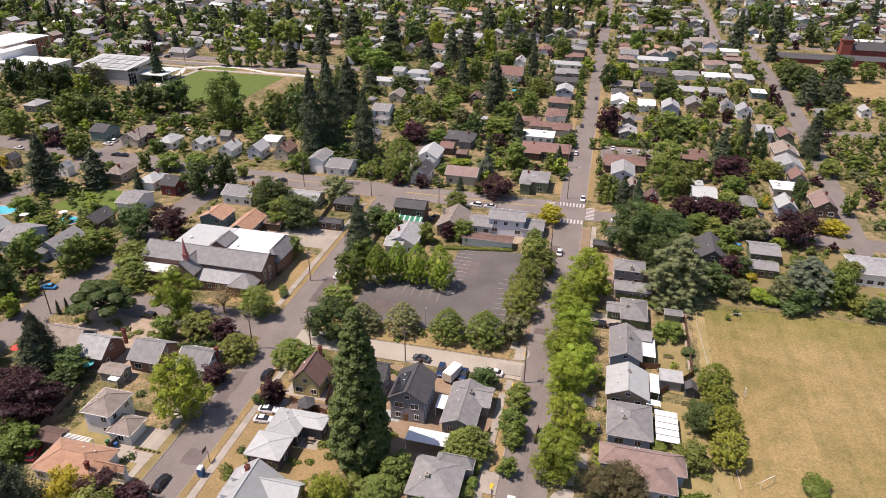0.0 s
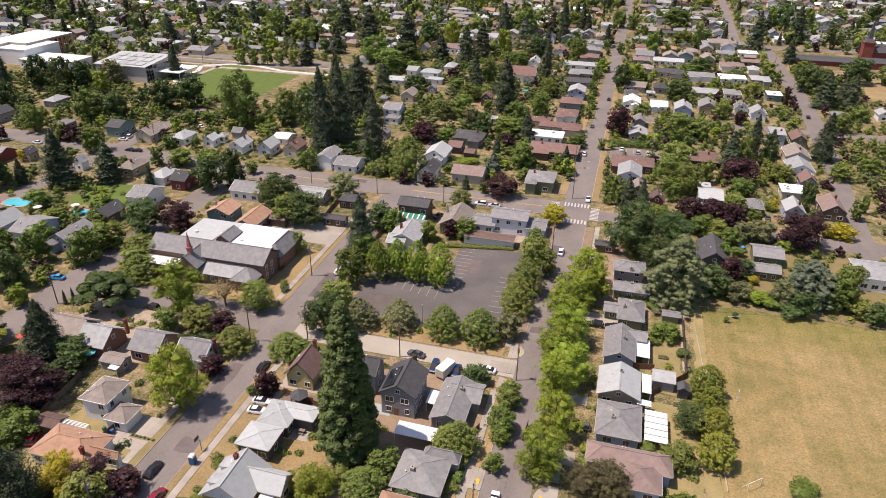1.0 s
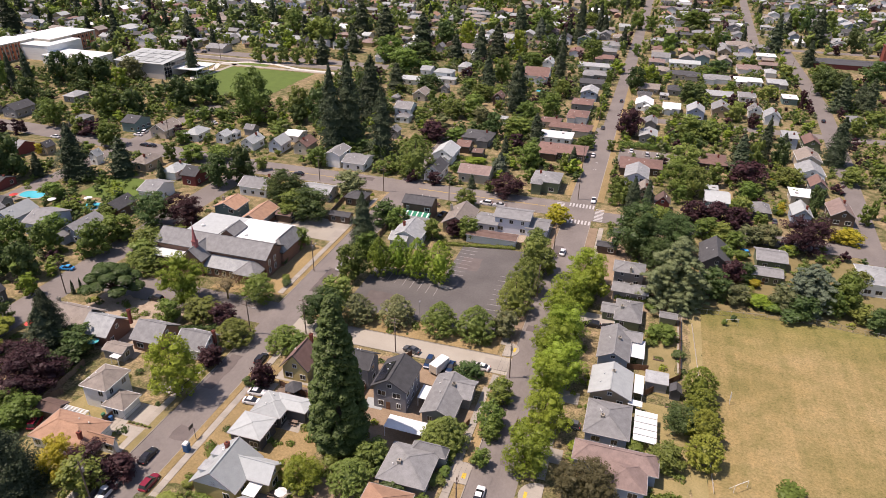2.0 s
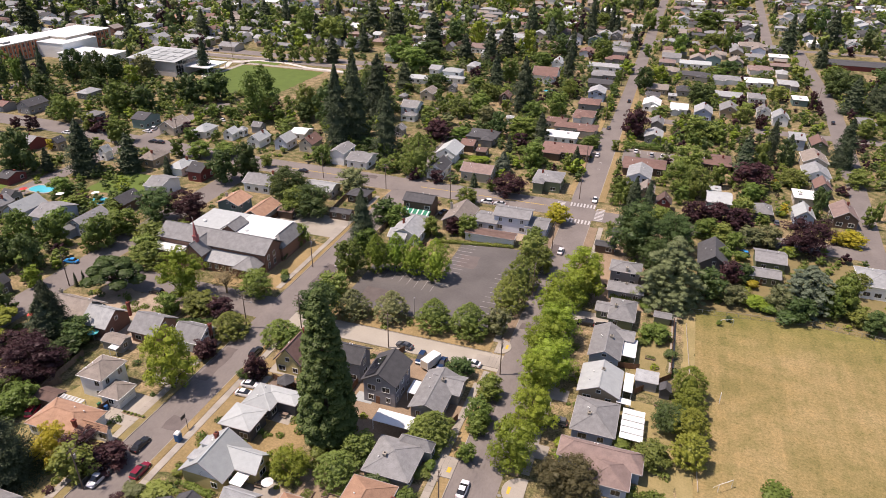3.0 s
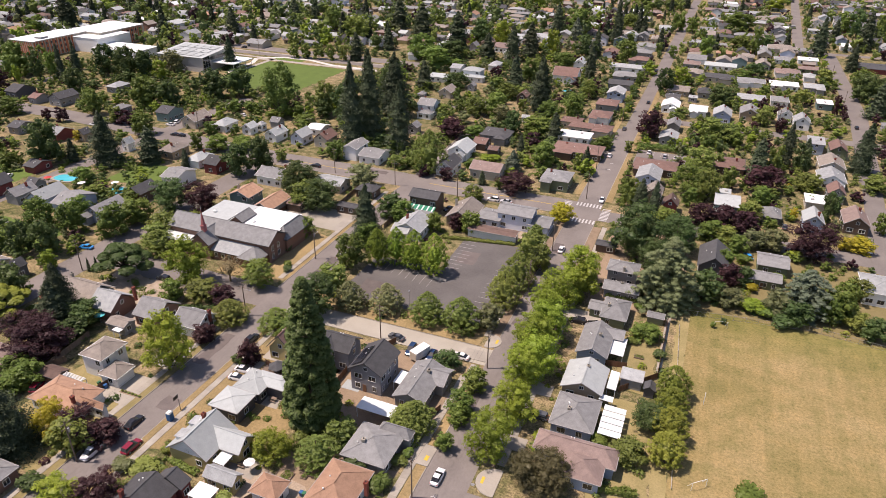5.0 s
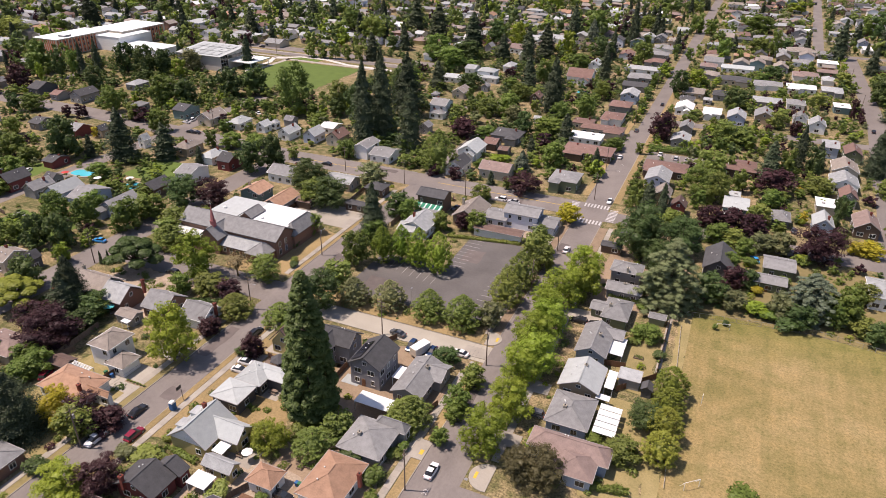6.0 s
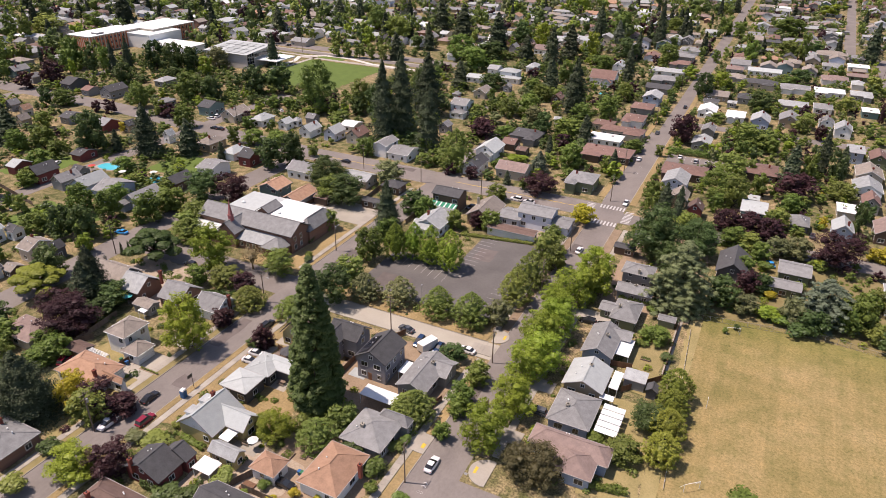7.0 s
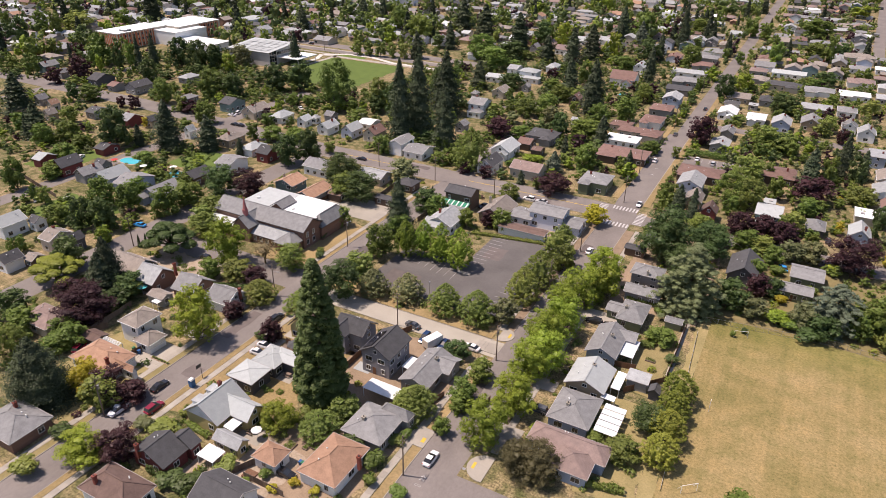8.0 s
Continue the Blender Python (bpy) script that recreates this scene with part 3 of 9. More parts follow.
def town_house(x0, y0, x1, y1, eave, rise, kind, axis, roof, wall):
    """A house some way off: walls, roof, eaves boards, windows towards the street, often a porch wing or a chimney."""
    cx, cy, w, d = (x0 + x1) / 2, (y0 + y1) / 2, x1 - x0, y1 - y0
    rnd = random.Random(int(cx * 13) + int(cy * 29))
    far = math.hypot(cx - 22, cy) > 400
    story = "two-storey" if eave > 4.5 else "single-storey"
    form = {"hip": "hipped", "gable": "gabled", "shed": "sloping", "flat": "flat"}[kind]
    what = "house" if w * d > 34 else "garage"
    ho = thing(what, cx, cy, f"{story} {what} with {wall.replace('_', ' ')} walls and {form} {WORDS[roof].replace('flat white', 'white')} roof", what, "houses")
    over = 0.4 if min(w, d) > 5 else 0.2
    parts = [(0.0, 0.0, w, d, eave, rise, kind, axis)]
    if kind == "gable" and w > 8 and rnd.random() < 0.55:
        u = rnd.choice((-0.2, 0.2)) * w
        parts.append((u, -d / 2 - 0.7, w * 0.42, 4.0, min(eave, 2.9), rise * 0.5, "gable", "y"))
    elif kind == "hip" and w > 10 and rnd.random() < 0.6:
        u = rnd.choice((-0.26, 0.26)) * w
        parts.append((u, -d / 2 - 0.4, w * 0.4, 5.0, eave, rise * 0.7, "hip", "y"))
    for bx, by, bw, bd, e, r, k, ax in parts:
        put("wall", wall_block(bw - 2 * over, bd - 2 * over, e, r, k, ax).mesh("wall", "wall_" + wall), ho, pose(bx, by, 0))
        v, f = roof_sheet(bw, bd, r, k, ax)
        v = [(p, q, z + e + 0.16) for p, q, z in v]
        sv, sf, edge = shell(v, f, 0.16)
        put("roof", mesh_of("roof", sv, sf, "roof_" + roof), ho, pose(bx, by, 0))
        t = Shape()
        for i, j in edge:
            a, b = Vector(v[i]), Vector(v[j])
            side = (b - a).cross(Vector((0, 0, 1))).normalized()
            if side.dot((a + b) / 2) < 0:
                side = -side
            t.beam(a + side * 0.05 - Vector((0, 0, 0.1)), b + side * 0.05 - Vector((0, 0, 0.1)), 0.1, 0.18)
        put("fascia", t.mesh("fascia", eaves_trim(roof, wall, "trim_white")), ho, pose(bx, by, 0))
    bx, by, bw, bd, e, r, k, ax = parts[0]
    iw, idp = bw - 2 * over, bd - 2 * over
    for fc in "S" if far else ("SE" if cx < 20 else "SW"):
        span = iw if fc == "S" else idp
        n = max(1, int(span / 3.6))
        for lv in range(2 if e > 4.5 else 1):
            for i in range(n):
                if rnd.random() < 0.75:
                    window(ho, fc, (i + 0.5) * span / n - span / 2, 0.95 + lv * 2.7, iw, idp, rnd.choice((1.0, 1.3, 1.8)), 1.25, "trim_white", bx, by)
    if k == "gable" and ax == "y" and r > 1.9:
        window(ho, "S", 0, e + 0.2, iw, idp, 0.9, min(1.0, r * 0.35), "trim_white", bx, by)
    if rnd.random() < 0.4 and what == "house" and k != "flat":
        chimney(ho, rnd.choice((-0.25, 0.25)) * w if ax == "x" else rnd.uniform(0.5, 1.2), rnd.uniform(0.4, 1.0) if ax == "x" else rnd.choice((-0.2, 0.2)) * d, e, e + r + 0.6)
    if k in ("hip", "gable") and not far:
        for _ in range(2):
            u, q = rnd.uniform(-0.3, 0.3), rnd.uniform(0.12, 0.25)
            if ax == "x":
                vent(ho, u * w, -q * d, e + 0.16 + r * (1 - 2 * q))
            else:
                vent(ho, q * w, u * d, e + 0.16 + r * (1 - 2 * q))
    if k == "flat":
        put("roof_hatch", kit("hatch", lambda: Shape().box(-0.6, -0.6, -0.1, 0.6, 0.6, 0.4).mesh("roof_hatch", "trim_grey")), ho, pose(rnd.uniform(-0.25, 0.25) * w, rnd.uniform(-0.2, 0.2) * d, e + 0.16))
    return ho


def canopy(x0, y0, x1, y1, z=2.5, mat="roof_white", ribs=0, name="patio_cover", label="white flat patio cover on thin posts", drop=0.15):
    """A flat cover on posts; ribs: gaps between its sheets."""
    x0, x1, y0, y1 = min(x0, x1), max(x0, x1), min(y0, y1), max(y0, y1)
    cx, cy, w, d = (x0 + x1) / 2, (y0 + y1) / 2, x1 - x0, y1 - y0
    ho = thing(name, cx, cy, label, name.replace("_", " "))
    n = ribs or 1
    gap = 0.2 if ribs else 0
    for i in range(n):
        b0, b1 = -d / 2 + i * d / n, -d / 2 + (i + 1) * d / n - gap
        v, f, _ = shell([(-w / 2, b0, z), (w / 2, b0, z - drop), (w / 2, b1, z - drop), (-w / 2, b1, z)], [(0, 1, 2, 3)], 0.1)
        put("sheet" if ribs else "deck", mesh_of("sheet", v, f, mat), ho)
    if ribs:
        for k in (-0.45, 0, 0.45):
            put("rafter", Shape().beam((k * w, -d / 2, z - 0.2 - drop), (k * w, d / 2, z - 0.2 - drop), 0.1, 0.16).mesh("rafter", "trim_white"), ho)
    post = kit(("post", z), lambda: Shape().box(-0.06, -0.06, 0, 0.06, 0.06, z - 0.12 - drop).mesh("post", "trim_white"))
    for sx in (-1, 1):
        for sy in (-1, 1):
            put("post", post, ho, pose(sx * (w / 2 - 0.15), sy * (d / 2 - 0.15) , 0))
    return ho


# ---- plants ----
def leaf_cards(name, pos, nrm, size, mat, rnd, aspect=1.0, tall=1.0, along=None):
    """One mesh of many small leaf sprays at the given places, facing the given ways."""
    n = len(pos)
    pos = pos * np.array([1.0, 1.0, tall])
    nrm = nrm / np.maximum(np.linalg.norm(nrm, axis=1, keepdims=True), 1e-6)
    t = np.cross(nrm, rnd.normal(size=(n, 3))) if along is None else along + 0.3 * rnd.normal(size=(n, 3)) * np.linalg.norm(along, axis=1, keepdims=True)
    t /= np.maximum(np.linalg.norm(t, axis=1, keepdims=True), 1e-6)
    b = np.cross(nrm, t)
    s = (size * rnd.uniform(0.55, 1.25, (n, 1)))
    tip = rnd.uniform(-0.35, 0.35, (n, 1))
    tri = np.stack([pos + t * s * 1.15 * aspect + nrm * s * 0.2, pos - t * s * 0.75 * aspect + b * s * (0.75 + tip), pos - t * s * 0.75 * aspect - b * s * (0.75 - tip)], 1).reshape(-1, 3)
    tri[:, 2] /= tall
    return tri_mesh(name, tri, mat)


def tri_mesh(name, tri, mat):
    """A mesh of loose triangles, three places each."""
    n = len(tri) // 3
    me = bpy.data.meshes.new(name)
    me.vertices.add(3 * n)
    me.vertices.foreach_set("co", tri.astype(np.float32).ravel())
    me.loops.add(3 * n)
    me.loops.foreach_set("vertex_index", np.arange(3 * n, dtype=np.int32))
    me.polygons.add(n)
    me.polygons.foreach_set("loop_start", np.arange(0, 3 * n, 3, dtype=np.int32))
    me.polygons.foreach_set("loop_total", np.full(n, 3, dtype=np.int32))
    me.update(calc_edges=True)
    me.materials.append(MATS[mat])
    return me


def lobes_cards(rnd, lobes, n, size, inner=0.25):
    """Leaf places and facings over a set of lobes (centre, radii)."""
    c = np.array([q[:3] for q in lobes])
    r = np.array([q[3:6] for q in lobes])
    wgt = (r.prod(1)) ** (2 / 3)
    k = rnd.choice(len(lobes), n, p=wgt / wgt.sum())
    u = rnd.normal(size=(n, 3))
    u[:, 2] += 0.5
    u /= np.linalg.norm(u, axis=1, keepdims=True)
    rad = np.where(rnd.random(n) < inner, rnd.uniform(0.3, 0.8, n), rnd.uniform(0.82, 1.08, n))[:, None]
    pos = c[k] + u * r[k] * rad
    return pos, u / r[k] * r[k].mean(1, keepdims=True) + 0.28 * rnd.normal(size=(n, 3)) + np.array([0, 0, 0.15])


def ball(level):
    """A unit ball of triangles: 20 faces at level 1, 80 at level 2."""
    def make():
        bm = bmesh.new()
        bmesh.ops.create_icosphere(bm, subdivisions=level, radius=1.0)
        tri = np.array([[v.co[:] for v in f.verts] for f in bm.faces]).reshape(-1, 3)
        bm.free()
        return tri
    return kit(("ball", level), make)


def lobe_core(rnd, lobes, level, shrink=0.86):
    """Shaded inside of a crown: a rough dark mass in every lobe, under the leaf sprays."""
    u = ball(level)
    out = []
    for q in lobes:
        k = rnd.uniform(0, 6.28, 3)
        bump = 1 + 0.12 * np.sin(5 * u[:, 0] + k[0]) * np.sin(5 * u[:, 1] + k[1]) + 0.08 * np.sin(9 * u[:, 2] + k[2])
        out.append(np.array(q[:3]) + u * np.array(q[3:6]) * shrink * bump[:, None])
    return np.concatenate(out)


def card_tris(pos, nrm, size, rnd, tall=1.0):
    """Corners of small pointed leaf sprays at the given places."""
    n = len(pos)
    pos = pos * np.array([1.0, 1.0, tall])
    nrm = nrm / np.maximum(np.linalg.norm(nrm, axis=1, keepdims=True), 1e-6)
    t = np.cross(nrm, rnd.normal(size=(n, 3)))
    t /= np.maximum(np.linalg.norm(t, axis=1, keepdims=True), 1e-6)
    b = np.cross(nrm, t)
    s = size * rnd.uniform(0.55, 1.3, (n, 1))
    tri = np.stack([pos + t * s + nrm * s * 0.25, pos - t * s * 0.6 + b * s * 0.8, pos - t * s * 0.6 - b * s * 0.8], 1).reshape(-1, 3)
    tri[:, 2] /= tall
    return tri


def broad_tree(seed, mat, n, size, lobes=15, low=0.14, tall=1.0, sprays=9, level=2, core=0.66):
    """Unit broadleaf tree (height 1, crown radius 0.5): trunk mesh and crown mesh. Rounded masses carry many small sprays."""
    rnd = np.random.default_rng(seed)
    big, L = [(0, 0, low + 0.45 * (1 - low), 0.24, 0.24, 0.28)], []
    lean = rnd.uniform(-0.06, 0.06, 2)
    for i in range(lobes):
        h = (i + rnd.uniform(0, 1)) / lobes
        env = math.sin(math.pi * (0.2 + 0.7 * h)) ** 0.8
        a, q, rr = i * 2.4 + rnd.uniform(-0.6, 0.6), rnd.uniform(0.6, 1.12) * 0.34 * env, rnd.uniform(0.1, 0.19)
        big.append((q * math.cos(a) + lean[0] * h, q * math.sin(a) + lean[1] * h, low + 0.12 + (0.8 - low) * h, rr, rr, rr * 0.85))
    for c in big:
        for k in range(sprays):
            u = rnd.normal(size=3)
            u[2] += 0.4
            u /= np.linalg.norm(u)
            rr = rnd.uniform(0.035, 0.08)
            L.append((c[0] + u[0] * c[3] * 1.04, c[1] + u[1] * c[4] * 1.04, c[2] + u[2] * c[5] * 1.04, rr, rr, rr * 0.7))
    core = lobe_core(rnd, big, level, core)
    pos, nrm = lobes_cards(rnd, L, int(n * 0.78), size, 0.03)
    p2, n2 = lobes_cards(rnd, big, n - int(n * 0.78), size, 0.04)
    pos, nrm = np.concatenate([pos, p2]), np.concatenate([nrm, n2])
    kz, kr = 1.0 / np.percentile(pos[:, 2], 99.7), 0.5 / np.percentile(np.hypot(pos[:, 0], pos[:, 1]), 97)
    pos, core = pos * np.array([kr, kr, kz]), core * np.array([kr, kr, kz])
    s = Shape().tube([(0, 0, -0.02), (0.01, 0, low), (0.0, 0.01, 0.5), (0, 0, 0.8)], [0.035, 0.027, 0.016, 0.005])
    if n > 2000:
        for c in big[1:8]:
            s.tube([(0, 0, max(c[2] - 0.3, 0.08)), (c[0] * 0.5, c[1] * 0.5, c[2] - 0.12), c[:3]], [0.014, 0.01, 0.004], 5)
    return s.mesh("trunk", "bark"), tri_mesh("crown", np.concatenate([core, card_tris(pos, nrm, size, rnd, tall)]), mat)


def egg_tree(seed, mat, n, size, clumps=330, low=0.0, tall=1.0, full=0.72, top=0.8):
    """Unit tree with an upright egg-shaped crown of many small overlapping clumps."""
    rnd = np.random.default_rng(seed)
    L = []
    for i in range(clumps):
        h = (i + 0.5) / clumps
        R = 0.5 * math.sin(math.pi * (0.06 + 0.94 * h ** top)) ** full
        a, rr = i * 2.399 + rnd.uniform(-0.4, 0.4), rnd.uniform(0.032, 0.068) * (0.5 + 1.0 * R)
        q = max(R * rnd.uniform(0.72, 1.12) - rr * 0.6, 0)
        L.append((q * math.cos(a), q * math.sin(a), low + (1 - low) * (h * 0.96 + 0.02), rr, rr, rr * 0.66))
    pos, nrm = lobes_cards(rnd, L, n, size, 0.04)
    core = lobe_core(rnd, [(0, 0, low + 0.4 * (1 - low), 0.4, 0.4, 0.46)], 2, 0.6)
    s = Shape().tube([(0, 0, -0.02), (0.01, 0, 0.3), (0, 0, 0.9)], [0.03, 0.022, 0.004])
    return s.mesh("trunk", "bark"), tri_mesh("crown", np.concatenate([core, card_tris(pos, nrm, size, rnd, tall)]), mat)


def fir_tree(seed, mat, n, size, low=0.03, full=1.7, tall=2.2):
    """Unit conifer (height 1, crown radius 0.5) of whorls of drooping boughs."""
    rnd = np.random.default_rng(seed)
    pos, nrm = [], []
    lev = 34
    for i in range(lev):
        h = low + (0.985 - low) * i / (lev - 1)
        R = 0.5 * (1 - ((h - low) / (1 - low)) ** full) ** 0.85 * rnd.uniform(0.62, 1.16) + 0.02
        m = 6 + int(8 * R / 0.5)
        for k in range(m):
            a = rnd.uniform(0, 2 * math.pi)
            rr = R * rnd.uniform(0.55, 1.15)
            cnt = max(3, int(n / lev / m * (0.4 + 1.6 * R / 0.5)))
            f = rnd.uniform(0.12, 1.0, cnt) ** 0.7
            side = rnd.normal(0, 0.16, cnt) * rr * (0.35 + f)
            x = f * rr * math.cos(a) - side * math.sin(a)
            y = f * rr * math.sin(a) + side * math.cos(a)
            z = h + 0.012 * rnd.normal(size=cnt) - 0.10 * rr * f ** 1.5 - np.abs(side) * 0.12
            pos.append(np.stack([x, y, z], 1))
            nn = np.stack([0.9 * f * math.cos(a), 0.9 * f * math.sin(a), 0.8 * np.ones(cnt)], 1) + 0.45 * rnd.normal(size=(cnt, 3))
            nrm.append(nn)
    s = Shape().tube([(0, 0, -0.02), (0, 0, 0.5), (0, 0, 0.97)], [0.022, 0.014, 0.002])
    # the shaded mass of inner boughs
    core = []
    for i in range(9):
        z0, z1 = low + (0.9 - low) * i / 9, low + (0.9 - low) * (i + 1.5) / 9
        r0 = 0.33 * (1 - ((z0 - low) / (1 - low)) ** full) ** 0.85 + 0.01
        for k in range(8):
            a0, a1 = 2 * math.pi * k / 8 + i, 2 * math.pi * (k + 1) / 8 + i
            q0, q1 = r0 * (0.8 + 0.4 * ((k * 5 + i) % 8) / 8), r0 * (0.8 + 0.4 * (((k + 1) % 8 * 5 + i) % 8) / 8)
            core += [(q0 * math.cos(a0), q0 * math.sin(a0), z0), (q1 * math.cos(a1), q1 * math.sin(a1), z0), (0, 0, z1)]
    cards = card_tris(np.concatenate(pos), np.concatenate(nrm), size, rnd, tall)
    return s.mesh("trunk", "bark"), tri_mesh("crown", np.concatenate([np.array(core), cards]), mat)


def sequoia_tree(seed, mat, n, size):
    """Unit giant sequoia: a dense tall cone of rounded bough ends down to the ground."""
    rnd = np.random.default_rng(seed)
    L = []
    for i in range(520):
        h = 0.02 + 0.96 * (i / 520) ** 1.05
        R = 0.46 * (1 - h ** 1.6) ** 0.75 * (0.82 if h < 0.06 else 1) + 0.015
        a = i * 2.399 + rnd.uniform(-0.5, 0.5)
        rr = 0.075 * rnd.uniform(0.7, 1.35) * (0.5 + 0.7 * (1 - h))
        q = max(R * rnd.uniform(0.86, 1.08) - rr * 0.5, 0)
        L.append((q * math.cos(a), q * math.sin(a), h, rr * 1.2, rr * 1.2, rr * 0.36))
    pos, nrm = lobes_cards(rnd, L, n, size, 0.1)
    s = Shape().tube([(0, 0, -0.01), (0, 0, 0.04), (0, 0, 0.6), (0, 0, 0.95)], [0.09, 0.06, 0.03, 0.004], 9)
    return s.mesh("trunk", "bark"), leaf_cards("crown", pos, nrm, size, mat, rnd, 1.0, 2.8)


def cedar_tree(seed, mat, n, size, layers=10):
    """Unit cedar: broad drooping shelves of boughs with soft ends, narrowing to a rounded top."""
    rnd = np.random.default_rng(seed)
    L, limbs = [], Shape().tube([(0, 0, -0.02), (0, 0, 0.3), (0, 0, 0.9)], [0.035, 0.025, 0.006])
    for i in range(layers):
        h = 0.1 + 0.88 * i / (layers - 1)
        R = 0.5 * (1.03 - h ** 2.4) ** 0.6
        m = max(4, int(13 * R / 0.5))
        for k in range(m):
            a = 2 * math.pi * k / m + rnd.uniform(-0.35, 0.35) + i * 0.8
            reach = R * rnd.uniform(0.66, 1.12)
            top = h + rnd.uniform(-0.035, 0.035)
            for q in (0.35, 0.6, 0.8, 1.0):
                rr = rnd.uniform(0.035, 0.06) * (0.6 + 0.8 * R) * (1.35 - 0.5 * q)
                side = rnd.uniform(-0.06, 0.06) * q
                x, y = q * reach * math.cos(a) - side * math.sin(a), q * reach * math.sin(a) + side * math.cos(a)
                L.append((x, y, max(top - 0.13 * q * q * (0.4 + R), 0.04), rr * 1.5, rr * 1.5, rr * 0.62))
    pos, nrm = lobes_cards(rnd, L, n, size, 0.04)
    nrm[:, 2] += 0.25
    tri = np.concatenate([lobe_core(rnd, L, 1, 0.72), card_tris(pos, nrm, size, rnd, 0.8)])
    return limbs.mesh("trunk", "bark"), tri_mesh("crown", tri, mat)


def umbrella_tree(seed, mat, n, size):
    """Unit spreading tree: a leaning forked trunk under flat, cloud-like tops."""
    rnd = np.random.default_rng(seed)
    L, s = [], Shape().tube([(0, 0, -0.02), (0.03, 0.02, 0.3)], [0.04, 0.03])
    for i in range(16):
        a, q = i * 2.4, 0.42 * math.sqrt((i + 0.5) / 16)
        z = 0.9 - 0.5 * (q / 0.42) ** 2 + rnd.uniform(-0.06, 0.06)
        L.append((q * math.cos(a), q * math.sin(a), z, 0.14, 0.14, 0.11))
        s.tube([(0.03, 0.02, 0.27), (q * 0.5 * math.cos(a), q * 0.5 * math.sin(a), 0.25 + z * 0.4), (L[-1][0], L[-1][1], z - 0.02)], [0.02, 0.014, 0.006], 5)
    pos, nrm = lobes_cards(rnd, L, n, size, 0.1)
    return s.mesh("trunk", "bark"), leaf_cards("crown", pos, nrm, size, mat, rnd)


def bush(seed, mat, n, size):
    """Unit shrub, wide and low."""
    rnd = np.random.default_rng(seed)
    L = [(rnd.uniform(-0.25, 0.25), rnd.uniform(-0.25, 0.25), rnd.uniform(0.3, 0.7), *([rnd.uniform(0.18, 0.3)] * 3)) for _ in range(9)]
    pos, nrm = lobes_cards(rnd, L, n, size)
    pos[:, 2] = np.abs(pos[:, 2])
    s = Shape()
    for i in range(5):
        s.tube([(0, 0, -0.02), (L[i][0], L[i][1], L[i][2])], [0.03, 0.01], 5)
    return s.mesh("trunk", "bark"), leaf_cards("crown", pos, nrm, size, mat, rnd)


def bare_tree(seed, mat, n, size):
    """Unit leafless tree with a haze of dry twigs."""
    rnd = np.random.default_rng(seed)
    s = Shape().tube([(0, 0, -0.02), (0, 0, 0.4)], [0.03, 0.02])
    for i in range(22):
        a, q, z = rnd.uniform(0, 6.3), rnd.uniform(0.15, 0.5), rnd.uniform(0.55, 1.0)
        s.tube([(0, 0, rnd.uniform(0.2, 0.4)), (0.4 * q * math.cos(a), 0.4 * q * math.sin(a), 0.35 + 0.35 * z), (q * math.cos(a), q * math.sin(a), z)], [0.014, 0.009, 0.003], 4)
    L = [(0, 0, 0.65, 0.45, 0.45, 0.33)]
    pos, nrm = lobes_cards(rnd, L, n, size, 0.6)
    return s.mesh("trunk", "leaf_dry"), leaf_cards("crown", pos, nrm, size, mat, rnd, 2.0)


PLANTS = {}


def plant_kind(key, label, category, makers):
    PLANTS[key] = (label, category, makers, [None] * len(makers))


def near_far(kind, mat, seed, **kw):
    if kind in ("grey", "olive"):
        return [lambda k=k: egg_tree(seed + k, mat, 10500, 0.0165, low=-0.03, full=0.78, top=0.62) for k in range(3)]
    return [lambda k=k: broad_tree(seed + k, mat, 10500, 0.0155, lobes=20, core=0.52, level=1, **kw) for k in range(3)]


for _k, _m, _lab in (("mid", "leaf_mid", "full green leafy broadleaf tree"), ("bright", "leaf_bright", "bright green leafy street tree"), ("dark", "leaf_dark", "dark green dense broadleaf tree"),
                     ("olive", "leaf_olive", "olive green rounded broadleaf tree"), ("grey", "leaf_grey", "grey-green thin broadleaf tree"), ("plum", "leaf_plum", "dark purple-leaved plum tree"),
                     ("yellow", "leaf_yellow", "yellow-leaved ornamental tree"), ("bronze", "leaf_bronze", "bronze-green leafy broadleaf tree")):
    plant_kind(_k, _lab + " in a yard or verge", "tree", near_far(_k, _m, sum(map(ord, _k)), low=0.02))
    plant_kind("mid_" + _k, _lab + " in a yard or verge", "tree", [lambda k=k, m=_m: broad_tree(k + 33, m, 2700, 0.033, low=-0.03, lobes=18, level=1, core=0.7) for k in range(3)])
    plant_kind("far_" + _k, _lab + " among distant houses", "tree", [lambda k=k, m=_m: broad_tree(k + 50, m, 800, 0.052, lobes=11, sprays=6, level=1, low=-0.05, core=0.8) for k in range(3)])
    plant_kind("bush_" + _k, _lab.replace("tree", "shrub").replace("street ", "") + " beside a house", "shrub", [lambda k=k, m=_m: bush(k + 9, m, 1100, 0.06) for k in range(2)])
plant_kind("column", "upright bright green tree beside the parking lot", "tree", [lambda k=k: egg_tree(k + 300, "leaf_fresh", 13000, 0.0165, tall=1.7, top=0.72) for k in range(3)])
plant_kind("fir", "tall dark green fir tree in a yard", "conifer", [lambda k=k: fir_tree(k + 21, "leaf_fir", 11000, 0.025) for k in range(2)])
plant_kind("big_fir", "wide dark blue-green fir tree in a yard", "conifer", [lambda k=k: fir_tree(k + 61, "leaf_fir", 30000, 0.0135, tall=1.3) for k in range(2)])
